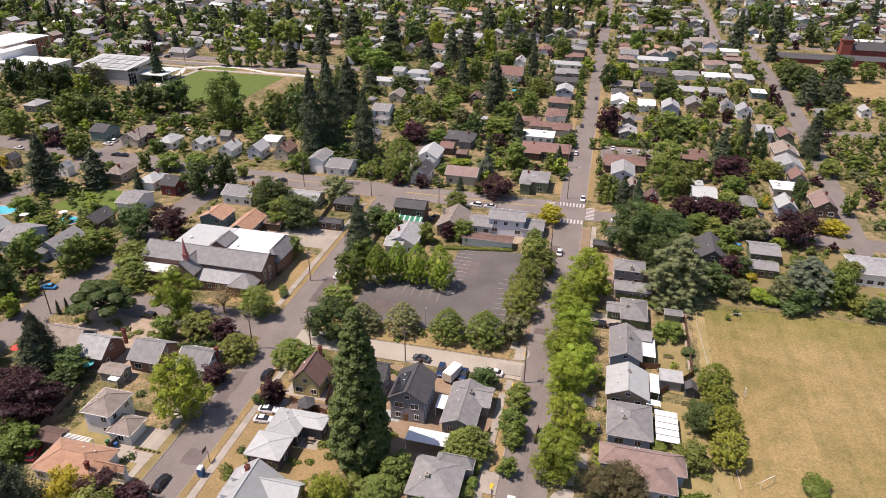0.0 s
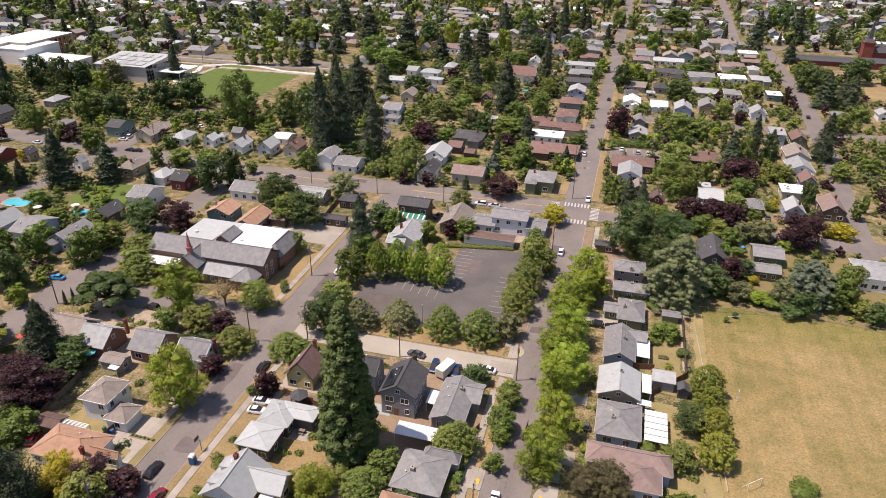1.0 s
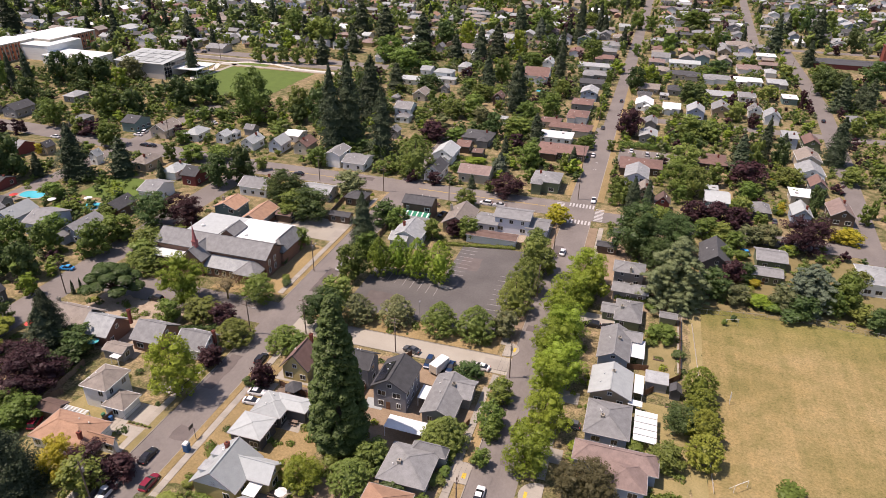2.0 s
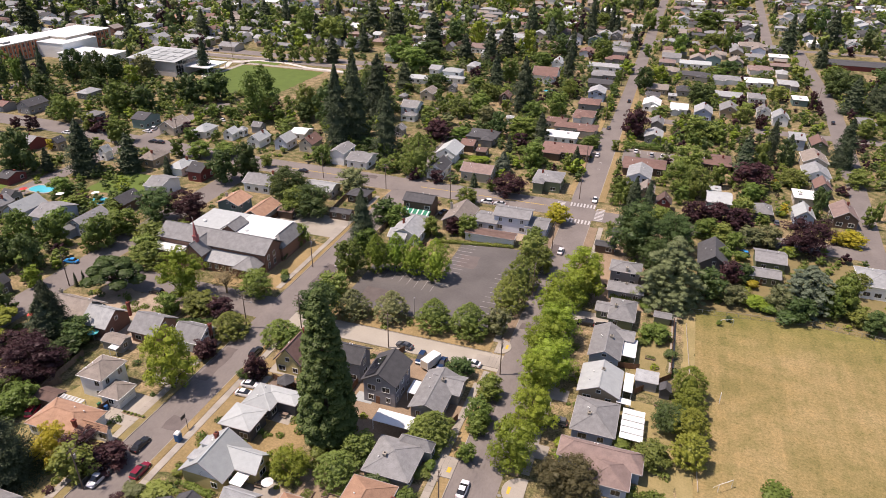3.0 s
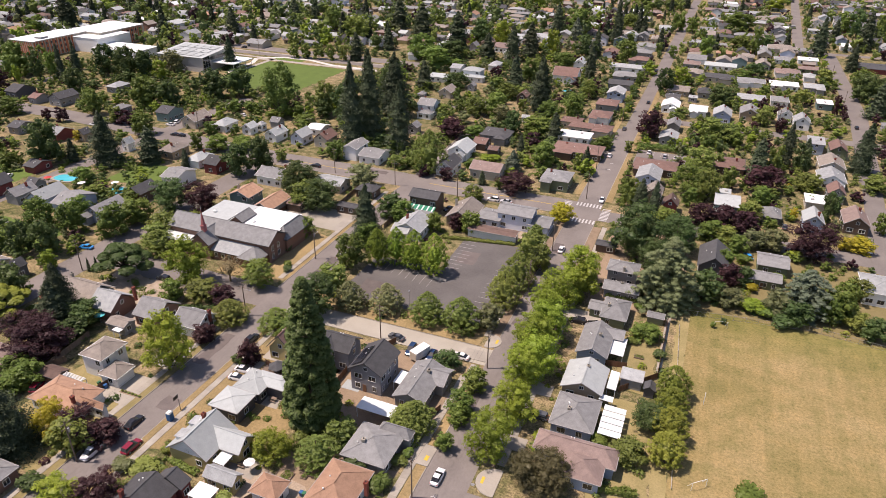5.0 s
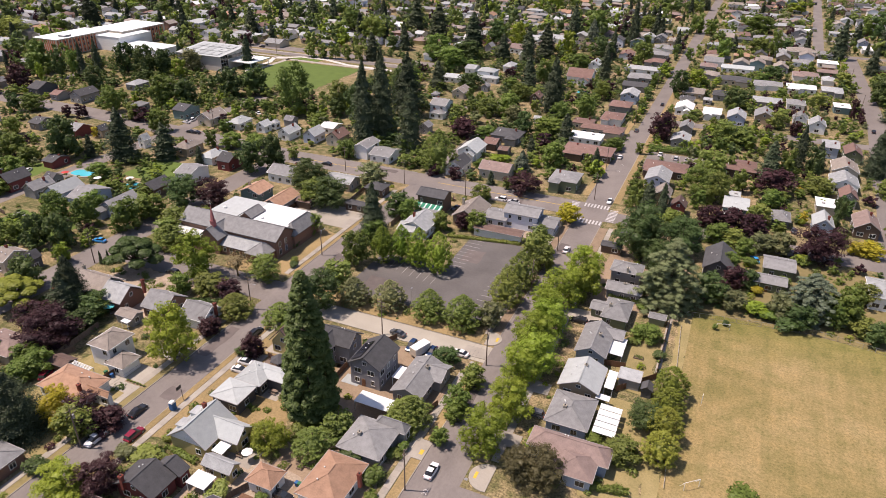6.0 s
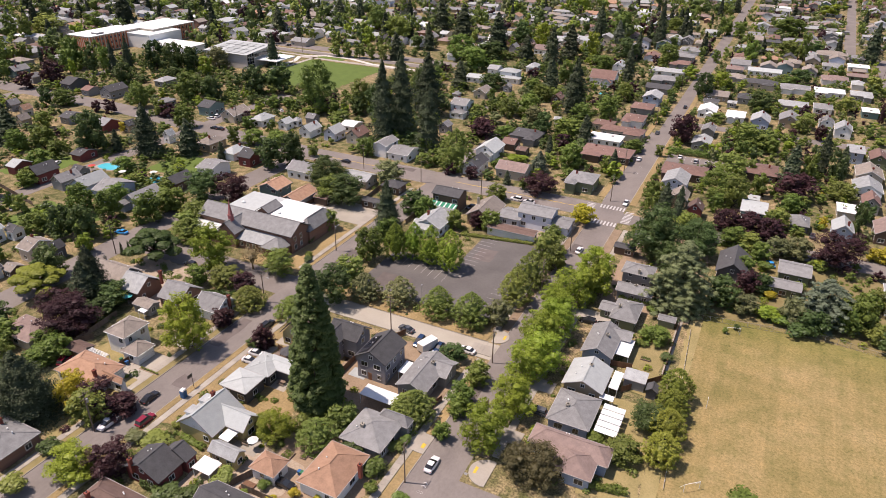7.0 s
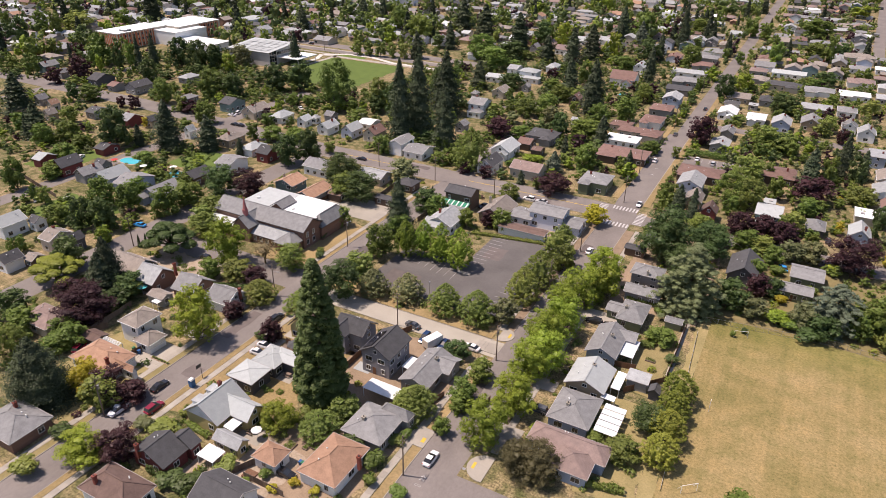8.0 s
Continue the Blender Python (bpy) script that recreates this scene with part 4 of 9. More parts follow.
plant_kind("mid_fir", "tall dark green fir tree in a garden", "conifer", [lambda k=k: fir_tree(k + 31, "leaf_fir", 4200, 0.04) for k in range(3)])
plant_kind("far_fir", "dark green fir tree among distant houses", "conifer", [lambda k=k: fir_tree(k + 41, "leaf_fir", 1500, 0.06) for k in range(3)])
plant_kind("spruce", "blue-grey spruce tree in a front yard", "conifer", [lambda: fir_tree(5, "leaf_blue", 6000, 0.036, tall=1.4)])
plant_kind("hedge_conifer", "dense yellow-green conifer beside the playing field", "conifer", [lambda k=k: egg_tree(k + 70, "leaf_gold", 13000, 0.0165, tall=1.4) for k in range(3)])
plant_kind("sequoia", "giant dark green sequoia towering over the houses", "conifer", [lambda: sequoia_tree(3, "leaf_seq", 80000, 0.02)])
plant_kind("cedar", "broad grey-green cedar with layered boughs", "conifer", [lambda: cedar_tree(4, "leaf_cedar", 30000, 0.0105)])
plant_kind("grey_cedar", "wide grey-blue cedar with flat layered boughs", "conifer", [lambda: cedar_tree(9, "leaf_blue", 22000, 0.0125, 8)])
plant_kind("umbrella", "spreading dark green tree with a flat crown", "tree", [lambda: umbrella_tree(8, "leaf_dark", 7500, 0.028)])
plant_kind("gold_umbrella", "spreading yellow-green tree with a flat crown", "tree", [lambda: umbrella_tree(11, "leaf_gold", 7500, 0.028)])
plant_kind("bare", "leafless dry tree with pale brown twigs", "tree", [lambda: bare_tree(2, "leaf_dry", 700, 0.02)])
_count = [0]


def tree(kind, x, y, h, r, z=0.0):
    """A tree of that kind, h metres high, with a crown r metres in radius."""
    size = (h * 0.45 if kind == "fir" else r) / math.hypot(x - 22, y, 100)
    if "mid_" + kind in PLANTS:
        kind = kind if size > 0.026 else "mid_" + kind if size > 0.0125 else "far_" + kind
    label, category, makers, made = PLANTS[kind]
    _count[0] += 1
    i = (_count[0] * 7 + int(abs(x) * 3)) % len(makers)
    if made[i] is None:
        made[i] = makers[i]()
    trunk, crown = made[i]
    ob = thing("tree" if category == "tree" else category, x, y, label, category, "plants", z)
    m = pose(0, 0, 0, 0, 0, (x * 37 + y * 91) % 360) @ Matrix.Diagonal((2 * r, 2 * r, h, 1))
    put("trunk", trunk, ob, m)
    put("crown", crown, ob, m)
    return ob


# ---- vehicles ----
def car_meshes(colour, style):
    """Body, glass and lamps of a car along +y, 4.6 m long."""
    def loft(sections, w_scale=1.0):
        v, f = [], []
        for y, zb, zt, hw, ht in sections:
            v += [(-hw, y, zb), (-hw, y, (zb + zt) / 2), (-ht, y, zt), (ht, y, zt), (hw, y, (zb + zt) / 2), (hw, y, zb)]
        n = 6
        for i in range(len(sections) - 1):
            f += [(i * n + k, i * n + (k + 1) % n, (i + 1) * n + (k + 1) % n, (i + 1) * n + k) for k in range(n)]
        f += [tuple(range(n))[::-1], tuple((len(sections) - 1) * n + k for k in range(n))]
        return v, f
    low = [(-2.3, 0.4, 0.7, 0.72, 0.68), (-2.15, 0.28, 0.88, 0.86, 0.78), (-1.2, 0.24, 0.95, 0.9, 0.82), (0, 0.24, 0.95, 0.9, 0.82), (1.1, 0.24, 0.93, 0.9, 0.8), (2.0, 0.28, 0.78, 0.86, 0.74), (2.3, 0.4, 0.62, 0.68, 0.6)]
    if style == "suv":
        cab = [(-2.1, 0.9, 0.95, 0.78, 0.76), (-1.85, 0.9, 1.6, 0.8, 0.62), (0.1, 0.9, 1.66, 0.8, 0.64), (1.15, 0.9, 0.95, 0.8, 0.74)]
    elif style == "pickup":
        cab = [(-0.6, 0.9, 1.0, 0.8, 0.74), (-0.4, 0.9, 1.66, 0.8, 0.62), (0.5, 0.9, 1.66, 0.8, 0.62), (1.2, 0.9, 0.95, 0.8, 0.74)]
    else:
        cab = [(-1.75, 0.9, 0.95, 0.76, 0.72), (-1.1, 0.9, 1.4, 0.78, 0.58), (0.05, 0.9, 1.43, 0.78, 0.6), (1.0, 0.9, 0.95, 0.78, 0.72)]
    body = Shape().add(*loft(low))
    top = cab[1:3]
    body.add([(s * (q[4] + 0.015), q[0], q[2] + 0.02) for q in top for s in (-1, 1)] + [(s * (q[4] + 0.015), q[0], q[2] - 0.06) for q in top for s in (-1, 1)], [(0, 1, 3, 2), (4, 6, 7, 5), (0, 4, 5, 1), (2, 3, 7, 6), (0, 2, 6, 4), (1, 5, 7, 3)])
    if style == "pickup":
        body.box(-0.86, -2.25, 0.9, -0.76, -0.5, 1.1).box(0.76, -2.25, 0.9, 0.86, -0.5, 1.1).box(-0.86, -2.28, 0.9, 0.86, -2.2, 1.1)
    glass = Shape().add(*loft(cab))
    return (body.mesh("body", "car_" + colour), glass.mesh("glass", "glass_dark"),
            Shape().box(-0.2, -0.03, -0.08, 0.2, 0.03, 0.08).mesh("headlight", "trim_white"), Shape().box(-0.16, -0.03, -0.08, 0.16, 0.03, 0.1).mesh("taillight", "cloth_red"))


def car(x, y, rz=0.0, colour="grey", style="sedan", where="parked at the kerb", length=4.6):
    """A parked car whose nose points along +y turned by rz degrees."""
    body, glass, head, tail = kit(("car", colour, style), lambda: car_meshes(colour, style))
    what = {"sedan": "car", "suv": "car", "pickup": "pickup truck"}[style]
    ob = thing(what.replace(" ", "_"), x, y, f"{colour.replace('_', ' ')} {'estate ' if style == 'suv' else ''}{what} {where}", what, "vehicles", 0.03, rz)
    put("body", body, ob)
    put("glass", glass, ob)
    tyre = kit("tyre", lambda: Shape().tube([(-0.11, 0, 0), (0.11, 0, 0)], [0.33, 0.33], 12).mesh("tyre", "rubber"))
    rim = kit("rim", lambda: Shape().tube([(-0.125, 0, 0), (0.125, 0, 0)], [0.2, 0.2], 10).mesh("rim", "metal_grey"))
    for sx in (-0.8, 0.8):
        for sy in (-1.38, 1.42):
            w = put("wheel", tyre, ob, pose(sx, sy, 0.33))
            put("rim", rim, w)
        put("headlight", head, ob, pose(sx * 0.68, 2.2, 0.62))
        put("taillight", tail, ob, pose(sx * 0.85, -2.24, 0.72))
    return ob


def utility_pole(x, y, h=10.5, rz=0.0, arm=2.2, can=False, lamp=0.0, thin=False):
    ob = thing("utility_pole" if not thin else "street_lamp", x, y, "weathered wooden utility pole with a crossarm and insulators" if not thin else "thin grey metal street lamp by the parking lot", "utility pole" if not thin else "street lamp", "poles", 0, rz)
    put("shaft", kit(("shaft", h, thin), lambda: Shape().tube([(0, 0, -0.3), (0, 0, h)], [0.16 if not thin else 0.07, 0.11 if not thin else 0.05], 9).mesh("shaft", "wood_grey" if not thin else "metal_grey")), ob)
    if thin:
        put("lamp_head", kit("lamp_head", lambda: Shape().box(-0.15, -0.4, -0.06, 0.15, 0.3, 0.08).mesh("lamp_head", "metal_grey")), ob, pose(0, 0, h))
        return ob
    for k, z in enumerate((h - 0.5, h - 1.6)):
        c = put("crossarm", kit(("arm", arm), lambda: Shape().beam((-arm / 2, 0, 0), (arm / 2, 0, 0), 0.1, 0.13).mesh("crossarm", "wood_grey")), ob, pose(0, -0.14, z))
        for i in range(4):
            put("insulator", kit("ins", lambda: Shape().tube([(0, 0, 0), (0, 0, 0.16)], [0.05, 0.03], 6).mesh("insulator", "metal_grey")), c, pose((i - 1.5) * arm / 3.4, 0, 0.06))
    if can:
        put("transformer", kit("can", lambda: Shape().tube([(0, 0, 0), (0, 0, 0.1), (0, 0, 0.95), (0, 0, 1.0)], [0.24, 0.27, 0.27, 0.2], 10).mesh("transformer", "metal_grey")), ob, pose(0.38, 0, h - 2.9))
    if lamp:
        s = Shape().tube([(0, 0, 0), (lamp * 0.6, 0, 0.5), (lamp, 0, 0.45)], [0.04, 0.04, 0.03], 5).box(lamp - 0.1, -0.13, 0.38, lamp + 0.5, 0.13, 0.5)
        put("lamp_arm", s.mesh("lamp_arm", "metal_grey"), ob, pose(0, 0, h - 2.6))
    return ob


def wire(a, b, sag=0.6, n=10):
    pts = [Vector(a).lerp(Vector(b), i / n) - Vector((0, 0, sag * 4 * (i / n) * (1 - i / n))) for i in range(n + 1)]
    ob = put("overhead_wire", Shape().tube(pts, [0.018] * (n + 1), 4).mesh("overhead_wire", "trim_dark"))
    return tagged(ob, "thin dark overhead wire strung between utility poles", "wire", "wires")


def fence(x0, y0, x1, y1, h=1.7, mat="wood_brown", step=2.4, label="brown wooden board fence between yards", chain=False):
    L = math.hypot(x1 - x0, y1 - y0)
    ob = thing("fence", x0, y0, label, "fence", "fences", 0, math.degrees(math.atan2(y1 - y0, x1 - x0)))
    n = max(1, round(L / step))
    s = L / n
    post = kit(("fpost", h, mat), lambda: Shape().box(-0.05, -0.05, -0.1, 0.05, 0.05, h + 0.08).mesh("post", mat))
    if chain:
        def make():
            g = Shape().beam((0, 0, h), (s, 0, h), 0.05, 0.05).beam((0, 0, 0.1), (s, 0, 0.1), 0.03, 0.03)
            k = int(s / 0.3)
            for i in range(1, k):
                g.beam((i * s / k, 0, 0.1), (i * s / k, 0, h), 0.012, 0.012)
            return g.mesh("mesh_panel", mat)
    else:
        def make():
            k = max(4, int(s / 0.2))
            v, f = [], []
            for i in range(k):
                o = -0.02 + 0.02 * (i % 2)
                for u in (i * s / k, (i + 1) * s / k):
                    v += [(u, o, 0.05), (u, o, h), (u, o + 0.03, h), (u, o + 0.03, 0.05)]
            for i in range(2 * k - 1):
                f += [(4 * i + j, 4 * i + 4 + j, 4 * i + 4 + (j + 1) % 4, 4 * i + (j + 1) % 4) for j in range(4)]
            g = Shape().add(v, f)
            return g.mesh("panel", mat)
    pan = kit(("fpan", round(s, 2), h, mat, chain), make)
    for i in range(n):
        put("panel", pan, ob, pose(i * s, 0, 0))
        put("post", post, ob, pose(i * s, 0.06, 0))
    return ob


def patch(name, x0, y0, x1, y1, z, mat, label="", category="", rough=0.7, step=1.6):
    """A level patch of ground with a ragged edge."""
    rnd = random.Random(int(x0 * 7 + y0 * 13))
    x0, x1, y0, y1 = min(x0, x1), max(x0, x1), min(y0, y1), max(y0, y1)
    rough = min(rough, (x1 - x0) * 0.12, (y1 - y0) * 0.12)
    nx, ny = max(2, int((x1 - x0) / step)), max(2, int((y1 - y0) / step))
    ring = [(x0 + (x1 - x0) * i / nx, y0) for i in range(nx)] + [(x1, y0 + (y1 - y0) * i / ny) for i in range(ny)]
    ring += [(x1 - (x1 - x0) * i / nx, y1) for i in range(nx)] + [(x0, y1 - (y1 - y0) * i / ny) for i in range(ny)]
    ring = [(x + rnd.uniform(-rough, rough), y + rnd.uniform(-rough, rough)) for x, y in ring]
    n = len(ring)
    v = [(x, y, z) for x, y in ring] + [(x, y, z - 0.1) for x, y in ring]
    return tagged(put(name, mesh_of(name, v, [tuple(range(n))] + [(i, i + n, (i + 1) % n + n, (i + 1) % n) for i in range(n)], mat)), label, category or name, "", "structure")


def sheet(name, x0, y0, x1, y1, z, mat, label="", category="", kind="structure", thick=0.05, nx=1, ny=1):
    s = Shape().box(min(x0, x1), min(y0, y1), z - thick, max(x0, x1), max(y0, y1), z)
    return tagged(put(name, s.mesh(name, mat)), label, category or name, "", kind)

# ---- ground, roads and pavements ----
tagged(put("ground", mesh_of("ground", [(-3000, -600, 0), (3000, -600, 0), (3000, 4000, 0), (-3000, 4000, 0)], [(0, 1, 2, 3)], GROUND)), "dry yards, grass and bare earth of a flat suburb", "ground", "", "structure")
MAIN_X0, MAIN_X1, WEST_X0, WEST_X1 = -8.6, 0.9, -75.4, -66.6
A_Y0, A_Y1, B_Y0, B_Y1 = 126.3, 133.0, 220.5, 233.5
sheet("road", -5.9, 330, 2.1, 1500, 0.03, "asphalt", "worn asphalt street running to the far distance", "road")
sheet("road", MAIN_X0, -40, MAIN_X1, 330, 0.03, "asphalt", "worn grey-pink asphalt street running away between houses", "road")
sheet("road", WEST_X0, -40, WEST_X1, 292, 0.03, "asphalt", "worn grey asphalt side street with patched surface", "road")
sheet("road", -144.5, -40, -134, 221, 0.026, "asphalt", "worn asphalt side street under shade trees", "road")
sheet("road", WEST_X1, A_Y0, MAIN_X0, A_Y1, 0.034, "concrete_old", "pale concrete cross street with dry verges", "road")
sheet("road", -134, 127, WEST_X0, 137.5, 0.034, "asphalt", "shaded asphalt cross street beside the church", "road")
sheet("road", -134, B_Y0, MAIN_X0, B_Y1, 0.038, "asphalt", "wide pinkish asphalt street with a yellow centre line", "road")
sheet("road", MAIN_X1, 219.5, 700, 228.5, 0.038, "asphalt", "asphalt cross street beyond the crossing", "road")
for _x in (-206, -340):
    sheet("road", _x - 4, 60, _x + 4, 300, 0.026, "asphalt", "distant asphalt side street between houses", "road")
for _x, _y in ((-700, 568), (-700, 720), (-700, 880)):
    sheet("road", _x, _y - 3.6, MAIN_X0, _y + 3.6, 0.022, "asphalt", "distant asphalt cross street between houses", "road")
for _y in (352, 575, 640, 760):
    sheet("road", MAIN_X1, _y - 4, 600, _y + 4, 0.022, "asphalt", "distant asphalt cross street between houses", "road")
# streets that run slightly askew
_w = Shape().beam((-134, 227.5, 0.004), (-272, 237, 0.004), 12.5, 0.06).beam((-271, 237, 0.002), (-470, 238, 0.002), 12.5, 0.06)
tagged(put("road", _w.mesh("road", "asphalt")), "wide pinkish asphalt street past distant gardens", "road", "", "structure")
_f = Shape().beam((85.5, 579, 0.004), (94.4, 785, 0.004), 8.0, 0.06).beam((94.3, 784, 0.002), (117, 1300, 0.002), 8.0, 0.06)
tagged(put("road", _f.mesh("road", "asphalt")), "distant straight asphalt side street", "road", "", "structure")
_e = Shape().beam((89.5, 215, 0.0), (97, 300, 0.0), 7.0, 0.06).beam((96.8, 298, 0.002), (104.5, 402, 0.002), 8.6, 0.06).beam((104.4, 400, 0.004), (105.5, 574, 0.004), 9.0, 0.06)
tagged(put("road", _e.mesh("road", "asphalt")), "pale asphalt street running between distant houses", "road", "", "structure")


def kerb_line(x0, y0, x1, y1, w=0.16, h=0.16):
    ob = put("kerb", Shape().box(min(x0, x1) - (w if x0 == x1 else 0), min(y0, y1) - (w if y0 == y1 else 0), -0.05, max(x0, x1), max(y0, y1), h).mesh("kerb", "concrete"))
    return tagged(ob, "weathered concrete kerb along the street", "kerb", "", "structure")


for _x in (MAIN_X0, MAIN_X1 + 0.16, WEST_X0, WEST_X1 + 0.16):
    for _a, _b in ((-30, 74 if _x > 0 else 90.8), (96 if _x > 0 else 96.8, A_Y0 - 3), (A_Y1 + 4, B_Y0 - 3), (B_Y1 + 3, 326)):
        kerb_line(_x, _a, _x, _b)
for _y in (A_Y0, A_Y1 + 0.16):
    kerb_line(WEST_X1 + 3, _y, MAIN_X0 - 3, _y)
for _y in (B_Y0, B_Y1 + 0.16):
    kerb_line(WEST_X1 + 3, _y, MAIN_X0 - 3, _y)
    kerb_line(-134, _y, WEST_X0 - 3, _y)

# dry verges between kerb and pavement
for _x0, _x1, _y0, _y1, _m in ((WEST_X1 + 0.16, WEST_X1 + 1.7, 20, 122, "lawn_dry"), (WEST_X0 - 1.9, WEST_X0 - 0.16, 20, 122, "lawn_mid"), (WEST_X0 - 1.5, WEST_X0 - 0.16, 142, 214, "lawn_dry"),
                               (MAIN_X0 - 2.2, MAIN_X0 - 0.16, 20, 90.9, "lawn_dry"), (MAIN_X0 - 2.2, MAIN_X0 - 0.16, 96.7, 122, "lawn_dry"), (MAIN_X1 + 0.16, MAIN_X1 + 3.0, 96, 214, "soil"), (MAIN_X0 - 2.4, MAIN_X0 - 0.16, 137, 215, "soil"),
                               (MAIN_X0 - 2.4, MAIN_X0 - 0.16, 240, 420, "lawn_dry"), (MAIN_X1 + 0.16, MAIN_X1 + 2.6, 237, 420, "lawn_dry")):
    sheet("verge", _x0, _y0, _x1, _y1, 0.13, _m, "narrow strip of dry grass beside the kerb", "verge", thick=0.15)

# the lot, the fields and the lawns
sheet("parking_lot", -58, 141.5, -15.5, 166, 0.05, "asphalt_new", "dark asphalt parking lot with faded white bay lines", "parking lot")
sheet("parking_lot", -36.5, 166, -15.5, 189.0, 0.05, "asphalt_new", "dark asphalt parking lot with faded white bay lines", "parking lot")
sheet("verge", -64, A_Y1 + 0.4, -12.5, 141.4, 0.12, "lawn_dry", "dry grass bank with bare patches below the parking lot", "verge", thick=0.15)
for _i in range(9):
    put("bay_line", kit("bay", lambda: Shape().box(-0.05, 0, 0, 0.05, 5.2, 0.008).mesh("bay_line", "paint_faded")), None, pose(-57 + _i * 2.6, 160.0 - _i * 0.68, 0.052))
for _i in range(9):
    put("bay_line", kit("bay2", lambda: Shape().box(0, -0.06, 0, 5.0, 0.06, 0.008).mesh("bay_line", "paint_faded")), None, pose(-36.2, 168.2 + _i * 2.3, 0.052))
    put("bay_line", kit("bay2", None), None, pose(-20.6, 150 + _i * 2.7, 0.052))
for _o in [o for o in scene.objects if o.name.startswith("bay_line")]:
    tagged(_o, "faded white painted parking bay line", "road marking", "bay lines", "structure")
sheet("lot_island", -36.3, 159.5, -32.0, 160.7, 0.17, "concrete", "low concrete kerb island in the parking lot", "kerb", thick=0.15)

sheet("playing_field", 36.2, 40, 240, 173, 0.06, "field_grass", "dry yellow-brown grass playing field", "playing field")
patch("field_margin", 33.2, 40, 36.2, 170, 0.05, "lawn_mid", "greener strip of grass along the field fence", "verge")
sheet("field_path", 30.2, 140, 31.4, 171, 0.07, "concrete", "narrow pale concrete path along the fence", "path")
patch("school_lawn", -250, 318, -190, 382, 0.05, "lawn_green", "mown green school playing field", "lawn")
sheet("school_path", -262, 384, -170, 388, 0.07, "concrete", "pale concrete path beside the school field", "path")
sheet("school_path", -300, 396, -170, 403, 0.06, "asphalt", "school drive with pale kerbs", "road")
sheet("school_path", -300, 403, -175, 405, 0.07, "concrete", "pale concrete path beside the school drive", "path")
sheet("school_path", -252, 340, -249, 388, 0.07, "concrete", "pale concrete path beside the school field", "path")
_sp = Shape()
for _a, _b in (((-262, 386), (-246, 396)), ((-246, 396), (-226, 396)), ((-226, 396), (-205, 389)), ((-205, 389), (-172, 388)), ((-262, 386), (-256, 372)), ((-256, 372), (-258, 352)), ((-258, 352), (-252, 344))):
    _sp.beam((*_a, 0.08), (*_b, 0.08), 3.2, 0.1)
tagged(put("school_path", _sp.mesh("school_path", "concrete_pale")), "winding pale concrete path across the school grounds", "path", "", "structure")
patch("school_lawn", -250, 388, -228, 394, 0.09, "lawn_green", "small mown lawn between school paths", "lawn")
sheet("car_park", 4.6, 284.5, 33.0, 302.2, 0.06, "asphalt", "asphalt parking court behind a brown-roofed building", "parking lot")
for _x in range(9):
    sheet("bay_line", 5.5 + 3.1 * _x, 296.5, 5.65 + 3.1 * _x, 301.6, 0.075, "paint_faded", "faded white parking bay line", "marking", thick=0.02)
patch("drive_court", -97, 330, -78, 352, 0.06, "asphalt", "paved court between distant gardens", "road", 1.5)
patch("far_field", 143, 425, 240, 480, 0.05, "lawn_dry", "distant dry grass field by the brick church", "playing field")
sheet("church_lot", -106, 176, -78, 191, 0.06, "concrete_old", "pale concrete yard behind the church", "parking lot")
sheet("church_ramp", -80.5, 176, -77.5, 189, 0.09, "concrete", "pale concrete apron beside the church yard", "pavement")

# yards near by
for _x0, _y0, _x1, _y1, _m, _l in ((-64.6, 74, -40, 112, "lawn_dry", "dry yellow lawn around the pale-roofed house"), (-98, 138, -78, 172, "lawn_dry", "dry lawn sloping beside the church"),
                                   (21, 130, 30, 155, "lawn_mid", "dry back lawn behind a bungalow"), (22, 96, 33, 127, "lawn_mid", "patchy back yard with dry grass"),
                                   (-36, 60, -14, 88, "soil", "bare earth and planting between houses"), (-40, 92, -16, 124, "soil", "bare earth and gravel between houses"),
                                   (-98, 60, -79, 90, "lawn_mid", "patchy lawn beside a corner house"), (-125, 104, -96, 127, "gravel", "pale gravel terraces with dry planting"),
                                   (-235, 150, -215, 175, "lawn_green", "watered green lawn by a pool"), (-190, 122, -160, 140, "lawn_green", "green front lawns"), (-185, 180, -160, 200, "lawn_green", "shaded green lawn"),
                                   (-47, 60, -28, 78, "gravel", "bare gravel yard between back gardens"), (8, 165, 33, 217, "soil", "dry garden ground between houses"), (36, 173, 90, 216, "lawn_mid", "back gardens with dry grass"), (-36, 196, -13, 206, "gravel", "pale paved yard before the flats")):
    patch("lawn" if "lawn" in _m else "gravel_yard" if _m == "gravel" else "garden_bed", _x0, _y0, _x1, _y1, 0.056 if _m == "gravel" else 0.045, _m, _l, "lawn" if "lawn" in _m else "garden")
for _x0, _y0, _x1, _y1 in ((-86.4, 81.6, -75.6, 91.2), (-85, 95.5, -75.6, 98.5), (-66.4, 103, -58, 106.5), (-20, 100.5, -8.8, 103.5), (1.1, 102, 8, 106), (1.1, 121, 9, 125), (1.1, 155, 14, 160), (-15, 128 - 0.5, -8.8, 131.5),
                            (-60, 108, -50, 112)):
    sheet("driveway", _x0, _y0, _x1, _y1, 0.16 if _x0 > -20 else 0.09, "concrete", "cracked pale concrete driveway", "driveway", thick=0.2)

